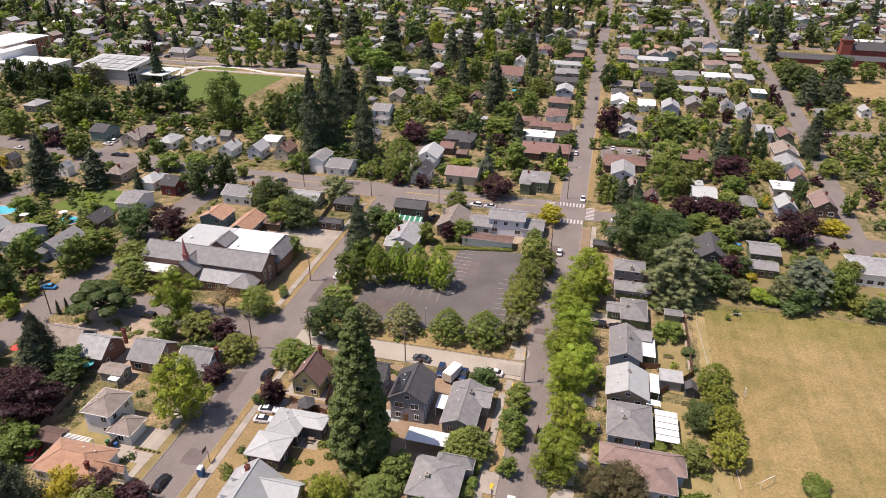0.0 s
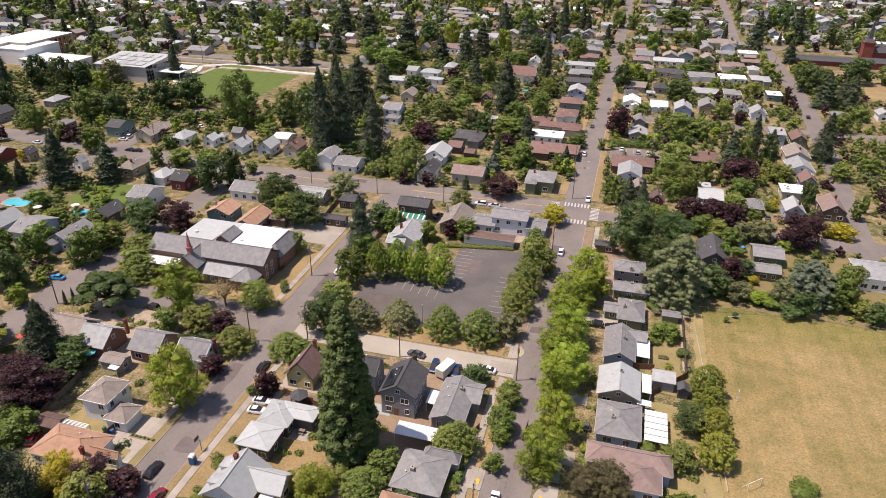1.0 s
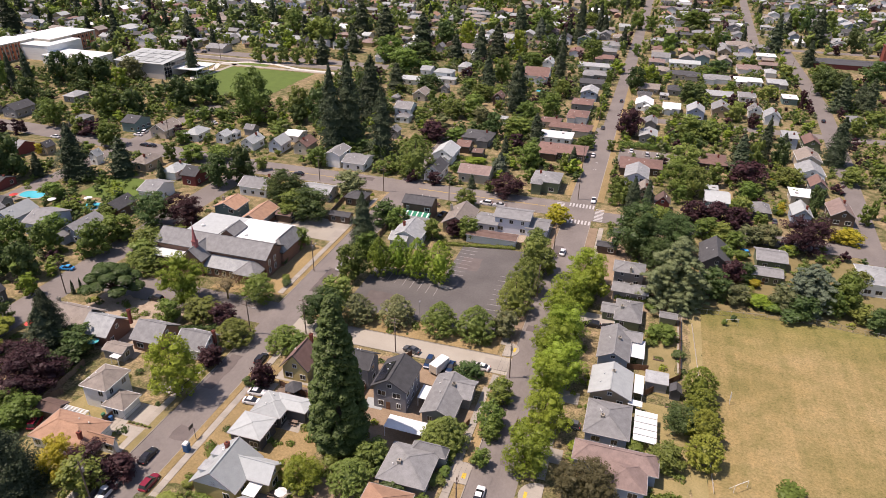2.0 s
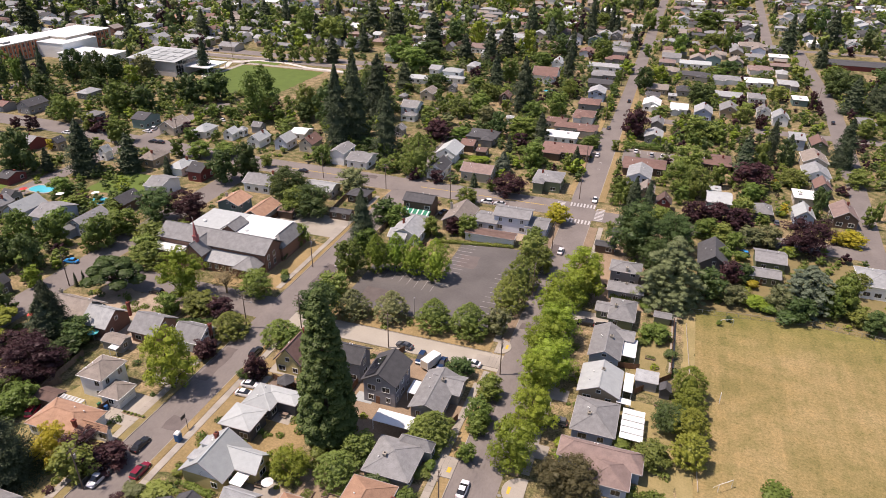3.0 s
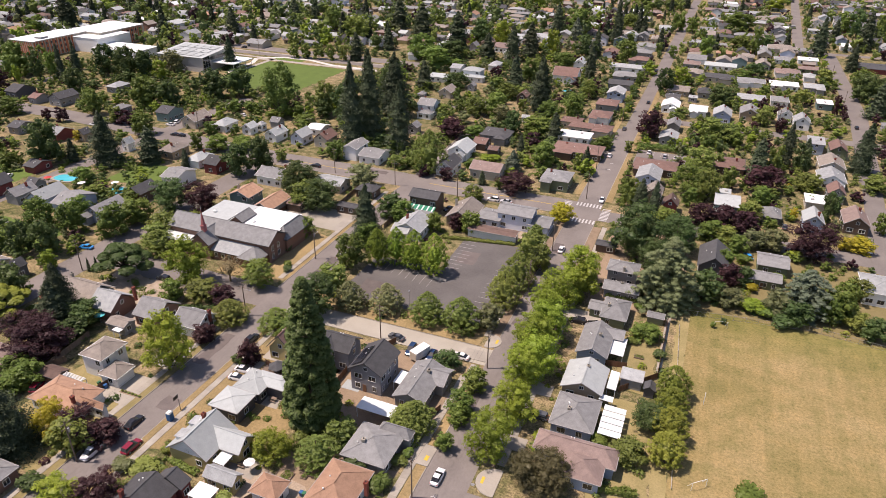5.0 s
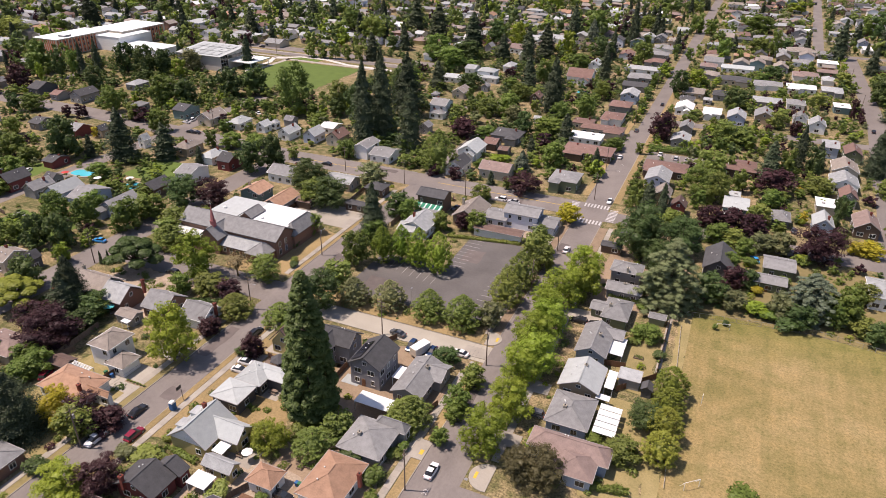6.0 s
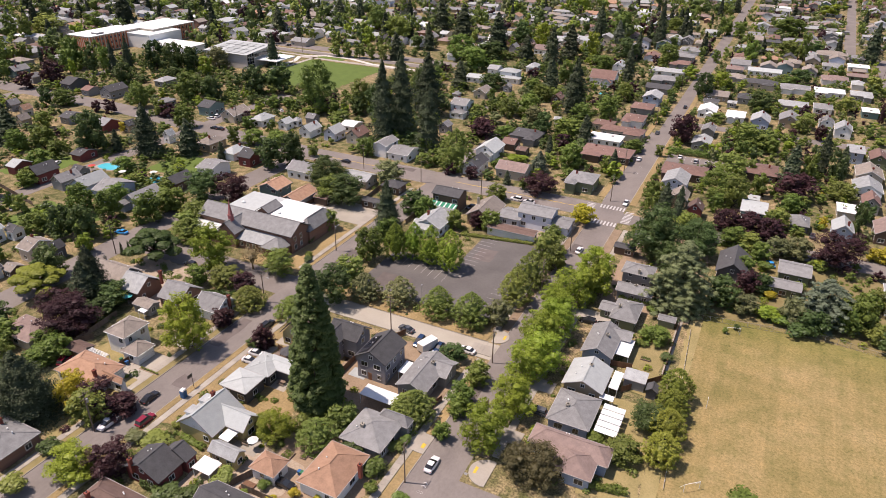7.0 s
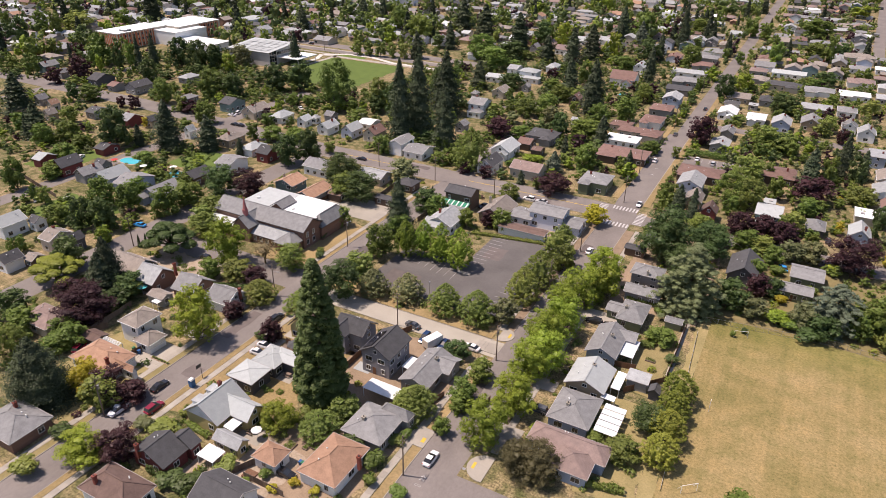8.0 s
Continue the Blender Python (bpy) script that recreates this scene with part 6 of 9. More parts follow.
tree('mid', -63.3, 170.2, 9, 4)
tree('olive', -115.3, 202.9, 6, 4)
house(25.3, 160.6, 29.8, 163.6, 2.1, 0.6, 'gable', 'x', 'grey', 'green', name='shed', vents=0, win=False, label='small green garden shed by the field fence')

# ---- houses of the town beyond ----
town_house(-165.5, 203.3, -158.4, 213.3, 3.2, 2, 'hip', 'y', 'pale', 'white')
town_house(-154.3, 200.8, -147.5, 210.6, 4, 2.4, 'gable', 'x', 'dark_grey', 'red')
town_house(-221.6, 247.2, -213.5, 258.8, 4.4, 2.2, 'gable', 'x', 'dark_grey', 'teal')
town_house(-203.4, 244.2, -194.6, 256.7, 3.6, 2.8, 'gable', 'y', 'tan', 'beige')
town_house(-186.2, 245.5, -178.6, 256.3, 3.2, 2.2, 'hip', 'y', 'pale', 'white')
town_house(-170.8, 247.4, -165.1, 253.7, 3.2, 2, 'gable', 'y', 'pale', 'white')
town_house(-167.7, 254.6, -164.1, 258.6, 3, 1.4, 'hip', 'y', 'light_grey', 'white')
town_house(-155.0, 243.0, -148.1, 252.8, 3.4, 2.4, 'gable', 'y', 'pale', 'white')
town_house(-164.6, 261.4, -159.6, 266.9, 3, 1.8, 'gable', 'x', 'grey', 'grey')
town_house(-142.1, 244.5, -135.3, 253.9, 3.6, 2.8, 'gable', 'y', 'pale', 'pale_blue')
town_house(-142.8, 259.6, -135.0, 268.6, 3, 1.2, 'gable', 'x', 'white', 'white')
town_house(-130.9, 246.2, -123.7, 256.3, 3.6, 2.8, 'gable', 'y', 'red_brown', 'beige')
town_house(-110.9, 237.1, -103.8, 248.7, 5.2, 1.6, 'gable', 'y', 'grey', 'white')
town_house(-102.9, 236.3, -92.9, 247.9, 3.2, 1.6, 'gable', 'x', 'grey', 'white')
town_house(-67.5, 236.3, -60.0, 247.9, 3.6, 2.8, 'gable', 'y', 'dark_grey', 'white')
town_house(-70.5, 256.3, -61.2, 269.1, 3.6, 2.8, 'gable', 'y', 'pale', 'white')
town_house(-64.5, 271.6, -58.0, 280.8, 3, 1.6, 'gable', 'x', 'red_brown', 'brown')
town_house(-65.5, 283.8, -51.5, 296.6, 3.2, 1.8, 'hip', 'x', 'dark_grey', 'grey')
town_house(-55.8, 267.1, -51.1, 273.1, 2.6, 0.9, 'gable', 'x', 'brown', 'brown')
town_house(-54.1, 239.4, -41.3, 249.6, 3.8, 2.2, 'gable', 'x', 'mauve', 'beige')
town_house(-24.8, 239.3, -13.8, 250.9, 4.4, 1.4, 'hip', 'x', 'grey', 'green')
town_house(-108.2, 309.5, -99.2, 320.5, 5.6, 2.4, 'gable', 'x', 'grey', 'white')
town_house(-106.1, 304.4, -98.3, 309.4, 3, 1, 'hip', 'x', 'grey', 'white')
town_house(-111.2, 345.1, -103.5, 356.0, 3.4, 2.4, 'gable', 'y', 'tan', 'beige')
town_house(-120.3, 336.9, -116.2, 341.4, 3, 1.4, 'hip', 'y', 'grey', 'grey')
town_house(-100.3, 279.8, -94.9, 285.7, 3.4, 2, 'gable', 'y', 'grey', 'grey')
town_house(-114.0, 391.4, -102.3, 400.4, 5.4, 1.6, 'hip', 'x', 'pale', 'white')
town_house(-113.0, 385.8, -98.7, 391.8, 3, 0.9, 'hip', 'x', 'pale', 'white')
town_house(-130.2, 377.0, -118.3, 387.2, 3, 1.2, 'gable', 'x', 'pale', 'white')
town_house(-126.8, 402.7, -119.6, 414.3, 3.2, 1.6, 'gable', 'x', 'light_grey', 'white')
town_house(-106.6, 418.5, -99.7, 430.1, 3.4, 1.8, 'hip', 'y', 'light_grey', 'white')
town_house(-101.3, 365.7, -96.9, 370.6, 3, 1.6, 'gable', 'y', 'grey', 'grey')
town_house(-61.5, 407.5, -46.1, 420.5, 4.2, 4.2, 'gable', 'x', 'red_brown', 'white')
town_house(-56.5, 443.8, -49.5, 455.4, 4.4, 2.6, 'gable', 'y', 'pale', 'white')
town_house(-66.9, 349.0, -61.1, 357.2, 4.6, 2.4, 'gable', 'y', 'red_brown', 'brown')
town_house(-55.5, 320.2, -51.9, 324.1, 2.5, 0.9, 'gable', 'x', 'light_grey', 'white')
town_house(-35.9, 319.8, -25.7, 328.8, 3.2, 1.2, 'hip', 'x', 'red_brown', 'beige')
town_house(-30.3, 313.0, -9.8, 322.0, 3.2, 1.4, 'hip', 'x', 'red_brown', 'beige')
town_house(-32.3, 298.0, -17.0, 308.2, 3, 0.3, 'flat', 'x', 'white', 'white')
town_house(-29.8, 277.4, -8.2, 290.2, 3.2, 1.3, 'hip', 'x', 'red_brown', 'brown')
town_house(-24.5, 332.7, -13.9, 345.5, 3.4, 1.6, 'hip', 'x', 'red_brown', 'white')
town_house(-25.5, 356.3, -14.2, 369.1, 3.4, 1.6, 'hip', 'x', 'red_brown', 'grey')
town_house(-23.3, 376.5, -13.9, 389.3, 4.6, 2, 'gable', 'y', 'light_grey', 'blue')
town_house(-27.3, 404.3, -13.0, 415.9, 3.2, 1.6, 'gable', 'x', 'dark_grey', 'grey')
town_house(-28.3, 427.5, -11.9, 439.1, 3.2, 1.6, 'hip', 'x', 'grey', 'grey')
town_house(-34.3, 452.0, -12.0, 463.6, 3, 1.2, 'hip', 'x', 'light_grey', 'white')
town_house(-25.9, 477.3, -13.2, 490.1, 3.2, 1.6, 'hip', 'x', 'red_brown', 'grey')
town_house(-25.1, 502.7, -13.3, 514.3, 3.2, 1.6, 'hip', 'x', 'grey', 'grey')
town_house(-27.1, 529.4, -12.5, 541.0, 3.2, 1.6, 'hip', 'x', 'grey', 'white')
town_house(-41.1, 562.1, -31.4, 571.1, 4.4, 2.4, 'gable', 'y', 'pale', 'white')
town_house(-20.9, 562.8, -10.4, 575.6, 3.2, 1.6, 'hip', 'x', 'tan', 'beige')
town_house(-31.4, 566.4, -23.0, 575.4, 4, 2.2, 'gable', 'y', 'grey', 'grey')
town_house(-20.4, 614.3, -10.7, 625.9, 3.2, 1.6, 'gable', 'x', 'pale', 'white')
town_house(-53.8, 698.7, -44.0, 710.3, 3, 1.4, 'gable', 'x', 'white', 'white')
town_house(-38.9, 699.6, -27.9, 711.2, 3.2, 1.6, 'hip', 'x', 'mauve', 'brown')
town_house(5.9, 271.0, 23.3, 282.6, 3.2, 1.3, 'hip', 'x', 'red_brown', 'brown')
town_house(9.1, 253.6, 18.3, 266.4, 5, 2.2, 'gable', 'y', 'light_grey', 'pale_blue')
town_house(14.2, 242.2, 20.4, 251.1, 3.6, 2.6, 'gable', 'y', 'tan', 'tan')
town_house(21.3, 234.9, 26.8, 241.0, 3.6, 2.6, 'gable', 'y', 'brown', 'red')
town_house(34.7, 284.5, 49.0, 298.5, 3.2, 1.6, 'hip', 'x', 'red_brown', 'brown')
town_house(38.5, 240.0, 47.2, 251.6, 4.6, 1.4, 'gable', 'x', 'pale', 'teal')
town_house(40.1, 256.3, 44.2, 261.3, 3, 0.3, 'flat', 'x', 'pale', 'grey')
town_house(54.8, 239.5, 61.0, 248.3, 3.2, 1.8, 'hip', 'y', 'grey', 'dark_grey')
town_house(69.7, 259.4, 79.1, 268.4, 3.2, 0.3, 'flat', 'x', 'white', 'beige')
town_house(67.6, 239.4, 74.3, 248.8, 3.6, 2.6, 'gable', 'y', 'pale', 'blue')
town_house(80.4, 243.3, 88.6, 255.0, 3.6, 2.8, 'gable', 'y', 'mauve', 'brown')
town_house(77.1, 299.6, 87.0, 312.4, 4, 2.6, 'gable', 'y', 'tan', 'beige')
town_house(75.5, 283.9, 85.8, 295.5, 3.6, 2.6, 'gable', 'y', 'light_grey', 'white')
town_house(77.7, 269.5, 84.0, 278.5, 3.8, 2.6, 'gable', 'y', 'red_brown', 'grey')
town_house(74.7, 326.9, 81.6, 337.1, 5, 0.6, 'shed', 'x', 'light_grey', 'blue')
town_house(83.4, 324.2, 90.5, 335.8, 3.8, 2.4, 'gable', 'y', 'red_brown', 'green')
town_house(13.3, 333.6, 19.5, 343.8, 3.4, 1.8, 'gable', 'y', 'grey', 'grey')
town_house(11.8, 312.8, 20.1, 324.4, 3.2, 1.6, 'gable', 'y', 'light_grey', 'grey')
town_house(7.1, 367.3, 16.4, 380.1, 3.4, 2, 'gable', 'y', 'white', 'white')
town_house(7.1, 390.2, 15.1, 397.8, 3, 1.2, 'hip', 'x', 'dark_grey', 'white')
town_house(21.2, 366.2, 30.4, 379.0, 3, 1.4, 'gable', 'x', 'white', 'white')
town_house(33.2, 358.8, 42.2, 371.6, 4.2, 2.6, 'gable', 'y', 'light_grey', 'blue')
town_house(45.9, 368.9, 55.4, 381.7, 3.8, 2.6, 'gable', 'y', 'grey', 'tan')
town_house(64.0, 373.5, 71.0, 381.2, 3.6, 2.6, 'gable', 'y', 'grey', 'white')
town_house(70.7, 363.7, 78.5, 373.7, 4, 2.8, 'gable', 'y', 'light_grey', 'white')
town_house(61.6, 405.1, 71.0, 416.7, 3, 1.5, 'hip', 'x', 'grey', 'white')
town_house(44.2, 402.4, 59.3, 415.2, 3, 1.5, 'hip', 'x', 'light_grey', 'grey')
town_house(84.6, 407.9, 92.8, 418.1, 3.4, 0.3, 'flat', 'x', 'white', 'teal')
town_house(6.7, 404.8, 18.8, 417.6, 3, 1.8, 'gable', 'x', 'tan', 'tan')
town_house(23.1, 406.1, 31.0, 417.7, 3, 1.6, 'hip', 'y', 'dark_grey', 'grey')
town_house(19.2, 394.6, 24.0, 400.6, 2.6, 0.3, 'flat', 'x', 'light_grey', 'grey')
town_house(43.7, 444.3, 59.8, 455.9, 3, 1.5, 'hip', 'x', 'grey', 'white')
town_house(22.1, 447.5, 42.4, 457.5, 3, 1.8, 'hip', 'x', 'dark_grey', 'beige')
town_house(61.8, 444.8, 78.1, 456.4, 3, 1.2, 'hip', 'x', 'white', 'white')
town_house(82.2, 473.4, 89.5, 483.7, 3, 1.6, 'hip', 'y', 'light_grey', 'white')
town_house(80.7, 444.7, 92.1, 457.5, 3, 1.4, 'hip', 'x', 'light_grey', 'grey')
town_house(65.7, 480.9, 81.1, 492.5, 3, 1.7, 'hip', 'x', 'mauve', 'white')
town_house(22.9, 483.2, 43.0, 494.8, 2.9, 1.3, 'gable', 'x', 'pale', 'white')
town_house(28.4, 526.2, 42.0, 535.2, 3, 1.6, 'hip', 'x', 'orange_brown', 'tan')
town_house(9.7, 480.1, 20.4, 491.7, 3, 1.6, 'hip', 'x', 'mauve', 'grey')
town_house(12.5, 457.4, 23.4, 466.4, 3, 1.6, 'hip', 'x', 'tan', 'grey')
town_house(10.6, 525.3, 21.1, 536.9, 3, 1.6, 'hip', 'x', 'red_brown', 'grey')
town_house(8.0, 559.5, 19.1, 571.1, 3, 1.6, 'hip', 'x', 'light_grey', 'grey')
town_house(42.1, 523.2, 54.0, 532.2, 3, 1.6, 'hip', 'x', 'tan', 'grey')
town_house(62.8, 554.4, 82.6, 567.4, 4.8, 1.8, 'hip', 'x', 'tan', 'beige')
town_house(66.7, 522.4, 78.9, 534.0, 3, 1.5, 'hip', 'x', 'grey', 'white')
town_house(84.1, 559.0, 94.0, 570.6, 3, 1.6, 'hip', 'x', 'grey', 'grey')
town_house(82.1, 527.8, 95.0, 539.4, 3, 0.3, 'flat', 'x', 'white', 'white')
town_house(70.4, 607.1, 80.5, 618.7, 3, 1.6, 'hip', 'x', 'light_grey', 'white')
town_house(67.3, 642.5, 79.7, 655.3, 4, 2.4, 'gable', 'y', 'grey', 'grey')
town_house(12.5, 621.0, 24.2, 632.6, 3, 1.8, 'gable', 'x', 'grey', 'white')
town_house(25.6, 652.2, 37.7, 663.8, 3, 1.6, 'hip', 'x', 'dark_grey', 'white')
town_house(39.1, 607.9, 53.4, 619.5, 3, 1.6, 'hip', 'x', 'grey', 'grey')
town_house(65.4, 719.8, 84.5, 731.4, 3, 1.6, 'hip', 'x', 'grey', 'tan')
town_house(45.1, 736.3, 60.1, 747.9, 3, 1.6, 'gable', 'x', 'light_grey', 'white')
town_house(101.2, 699.6, 112.1, 711.2, 4, 2.4, 'gable', 'y', 'tan', 'white')
town_house(117.9, 780.4, 130.5, 792.0, 3, 1.8, 'gable', 'x', 'dark_grey', 'grey')
town_house(114.0, 614.7, 121.8, 626.3, 4, 2.4, 'gable', 'y', 'grey', 'blue')
town_house(114.8, 593.1, 124.2, 604.7, 3, 1.6, 'gable', 'x', 'white', 'white')
town_house(141.4, 591.2, 151.5, 600.2, 4, 2.4, 'gable', 'y', 'light_grey', 'white')
town_house(165.5, 686.2, 179.5, 699.2, 4, 2.4, 'gable', 'y', 'light_grey', 'blue')
town_house(176.9, 783.5, 187.7, 795.1, 3, 1.6, 'gable', 'x', 'orange_brown', 'white')
town_house(-490.4, 449.9, -463.6, 458.9, 3.2, 1.8, 'gable', 'x', 'light_grey', 'grey')
town_house(-456.3, 449.1, -438.5, 464.3, 3.6, 2.4, 'gable', 'y', 'grey', 'white')
town_house(-395.3, 442.7, -378.1, 462.7, 5.5, 0.4, 'flat', 'x', 'pale', 'white')
town_house(-389.5, 420.1, -382.5, 430.0, 3.2, 1.8, 'gable', 'x', 'light_grey', 'white')
town_house(-354.1, 416.1, -343.9, 428.9, 3.8, 2.6, 'gable', 'y', 'light_grey', 'white')
town_house(-404.2, 494.7, -391.8, 508.7, 4.5, 0.4, 'flat', 'x', 'orange_brown', 'red')
town_house(-395.8, 515.8, -387.7, 527.1, 6, 0.4, 'flat', 'x', 'light_grey', 'white')
town_house(-392.3, 531.8, -381.6, 544.8, 6.5, 0.4, 'flat', 'x', 'grey', 'white')
town_house(-400.7, 570.9, -386.3, 586.9, 5, 0.4, 'flat', 'x', 'white', 'white')
town_house(-367.1, 504.6, -357.5, 516.2, 3.4, 2, 'gable', 'x', 'tan', 'beige')
town_house(-342.0, 493.6, -331.5, 505.2, 3.4, 2, 'gable', 'x', 'tan', 'white')
town_house(-323.7, 495.9, -310.5, 508.9, 3.6, 2.4, 'gable', 'y', 'grey', 'grey')
town_house(-301.0, 496.3, -293.7, 507.9, 3.6, 2.4, 'gable', 'y', 'grey', 'white')
town_house(-287.5, 496.8, -275.8, 508.4, 3.4, 2, 'gable', 'x', 'tan', 'grey')
town_house(-333.9, 417.6, -318.7, 429.2, 3.2, 1.8, 'gable', 'x', 'light_grey', 'white')
town_house(-312.8, 420.5, -305.7, 432.1, 5, 0.4, 'flat', 'x', 'pale', 'beige')
town_house(-291.4, 413.5, -277.3, 426.3, 3.2, 2, 'gable', 'x', 'grey', 'beige')
town_house(-296.2, 443.0, -289.3, 454.6, 3.6, 2.4, 'gable', 'y', 'grey', 'white')
town_house(-284.3, 447.9, -278.0, 456.8, 3.2, 2, 'gable', 'x', 'light_grey', 'white')
town_house(-257.7, 462.8, -244.2, 475.6, 3.2, 1.6, 'hip', 'x', 'pale', 'white')
town_house(-249.1, 527.1, -240.9, 538.7, 3.2, 1.8, 'gable', 'x', 'grey', 'white')
town_house(-210.8, 496.1, -201.2, 507.7, 3.2, 1.6, 'gable', 'x', 'pale', 'white')
town_house(-220.3, 603.8, -205.1, 616.6, 4.5, 1.6, 'hip', 'x', 'light_grey', 'white')
town_house(-190.0, 602.7, -179.9, 614.3, 4, 2.6, 'gable', 'y', 'orange_brown', 'white')
town_house(-177.0, 609.6, -167.9, 621.2, 3.2, 1.8, 'gable', 'x', 'light_grey', 'white')
town_house(-117.4, 587.2, -105.5, 598.8, 3.2, 1.6, 'hip', 'x', 'red_brown', 'white')
town_house(-133.0, 620.2, -120.4, 631.8, 3.2, 1.6, 'gable', 'x', 'pale', 'white')
town_house(-104.4, 527.3, -93.8, 538.9, 3.4, 2, 'gable', 'x', 'light_grey', 'white')
town_house(-139.1, 472.0, -133.5, 480.0, 3.6, 2.4, 'gable', 'y', 'grey', 'grey')
town_house(-74.1, 569.7, -65.3, 581.3, 3.2, 1.6, 'hip', 'y', 'mauve', 'grey')
town_house(-71.3, 607.6, -59.9, 619.2, 3.2, 1.6, 'hip', 'x', 'mauve', 'brown')
town_house(-84.9, 662.3, -75.7, 673.9, 3.2, 1.8, 'gable', 'x', 'grey', 'grey')
town_house(-296.5, 556.2, -284.3, 567.8, 3.2, 1.8, 'gable', 'x', 'tan', 'white')
town_house(-167.5, 426.7, -160.5, 436.6, 3.2, 1.8, 'gable', 'x', 'grey', 'white')
town_house(-108.6, 457.6, -101.3, 469.2, 3.2, 1.6, 'gable', 'x', 'pale', 'white')
town_house(134.3, 383.4, 140.1, 391.6, 3.4, 2, 'gable', 'y', 'light_grey', 'white')
town_house(111.5, 372.5, 119.0, 384.1, 3, 1.4, 'hip', 'y', 'grey', 'grey')
town_house(163.9, 708.6, 176.8, 721.6, 4, 2.4, 'gable', 'y', 'pale', 'white')
town_house(140.7, 593.0, 147.6, 602.0, 4, 2.4, 'gable', 'y', 'light_grey', 'teal')
town_house(210.7, 780.9, 224.9, 792.5, 3.2, 1.8, 'hip', 'x', 'light_grey', 'white')
town_house(202.0, 809.6, 211.7, 821.2, 3, 1.4, 'gable', 'x', 'white', 'white')
town_house(218.8, 660.9, 229.7, 672.5, 3.2, 1.6, 'hip', 'x', 'pale', 'white')
town_house(206.1, 616.0, 213.6, 627.6, 3.2, 1.6, 'hip', 'y', 'light_grey', 'grey')
town_house(-325.3, 246.8, -316.6, 259.8, 3.6, 2.8, 'gable', 'x', 'dark_grey', 'dark_grey')
town_house(-291.9, 245.7, -283.0, 258.3, 4, 2.6, 'gable', 'y', 'dark_grey', 'grey')
town_house(-305.0, 244.1, -298.6, 253.1, 3, 1.6, 'gable', 'x', 'red_brown', 'grey')
town_house(-285.4, 277.7, -277.5, 288.9, 3.2, 1.8, 'hip', 'y', 'light_grey', 'grey')
town_house(-251.5, 245.4, -244.2, 255.7, 3, 1.4, 'hip', 'y', 'grey', 'grey')
town_house(-378.7, 251.3, -371.2, 261.7, 4, 2.6, 'gable', 'y', 'grey', 'teal')
town_house(-354.8, 247.6, -349.8, 253.1, 3.6, 2.2, 'gable', 'y', 'grey', 'grey')
town_house(-431.0, 275.9, -423.3, 286.8, 3, 1.4, 'hip', 'y', 'orange_brown', 'brown')
town_house(-460.0, 276.7, -454.4, 284.8, 3, 1.4, 'hip', 'y', 'light_grey', 'white')
town_house(-461.0, 311.0, -452.4, 322.6, 3.4, 2, 'gable', 'x', 'grey', 'grey')
town_house(-428.0, 300.3, -422.7, 306.2, 3.2, 1.8, 'gable', 'x', 'grey', 'grey')
town_house(-596.1, 377.4, -578.4, 390.2, 3.2, 1.8, 'hip', 'x', 'grey', 'white')
town_house(-306.6, 187.9, -299.3, 198.2, 3.4, 2, 'hip', 'y', 'dark_grey', 'tan')
town_house(-283.2, 191.4, -278.5, 196.6, 3.4, 2.4, 'gable', 'y', 'tan', 'tan')
town_house(-297.7, 202.8, -293.1, 207.9, 3.4, 2.4, 'gable', 'y', 'orange_brown', 'beige')
town_house(-312.1, 205.5, -307.0, 211.0, 3.4, 2.4, 'gable', 'y', 'grey', 'grey')
town_house(-269.6, 204.4, -262.6, 214.3, 3.2, 1.8, 'gable', 'x', 'dark_grey', 'grey')
town_house(-244.8, 204.1, -237.7, 214.2, 3.4, 2.2, 'gable', 'x', 'grey', 'red')
town_house(-231.9, 209.3, -227.3, 214.4, 3.4, 2.2, 'gable', 'y', 'dark_grey', 'tan')
town_house(-203.2, 207.1, -199.4, 211.3, 3.6, 2.4, 'gable', 'y', 'pale', 'white')
town_house(-183.0, 207.1, -175.3, 218.0, 3.4, 2.4, 'hip', 'y', 'tan', 'tan')
town_house(-489.8, 447.5, -470.5, 456.5, 3.4, 2, 'gable', 'x', 'light_grey', 'blue')
town_house(-461.6, 463.7, -446.9, 476.2, 3.6, 2.4, 'gable', 'y', 'grey', 'grey')
town_house(-566.2, 420.8, -546.0, 432.4, 3.4, 2, 'gable', 'x', 'light_grey', 'white')

town_house(-228.7, 150.1, -223.1, 158.1, 3.4, 1.8, 'gable', 'x', 'pale', 'red')
town_house(-213.2, 148.2, -206.4, 158.0, 4, 3, 'gable', 'y', 'dark_grey', 'red')
town_house(-199.5, 148.2, -193.0, 157.4, 3.4, 2.4, 'gable', 'y', 'grey', 'grey')
town_house(-202.2, 158.9, -197.0, 164.6, 3.2, 1.8, 'gable', 'x', 'dark_grey', 'grey')
town_house(-189.4, 148.7, -181.2, 160.4, 3.6, 2.8, 'gable', 'y', 'pale', 'blue')
town_house(-175.9, 147.9, -167.5, 160.7, 4.4, 2.2, 'gable', 'x', 'grey', 'blue')
town_house(-161.4, 148.1, -152.7, 160.3, 3.4, 2.6, 'gable', 'y', 'grey', 'blue')
town_house(-161.3, 166.9, -154.3, 176.8, 3.4, 2.4, 'gable', 'y', 'dark_grey', 'brown')
town_house(-158.9, 182.2, -151.1, 193.8, 4.4, 1.8, 'gable', 'x', 'grey', 'white')
town_house(-220.0, 172.3, -213.7, 181.3, 2.8, 1.4, 'gable', 'x', 'dark_grey', 'red')
town_house(-196.0, 177.3, -193.6, 180.0, 2.2, 0.7, 'gable', 'x', 'brown', 'brown')
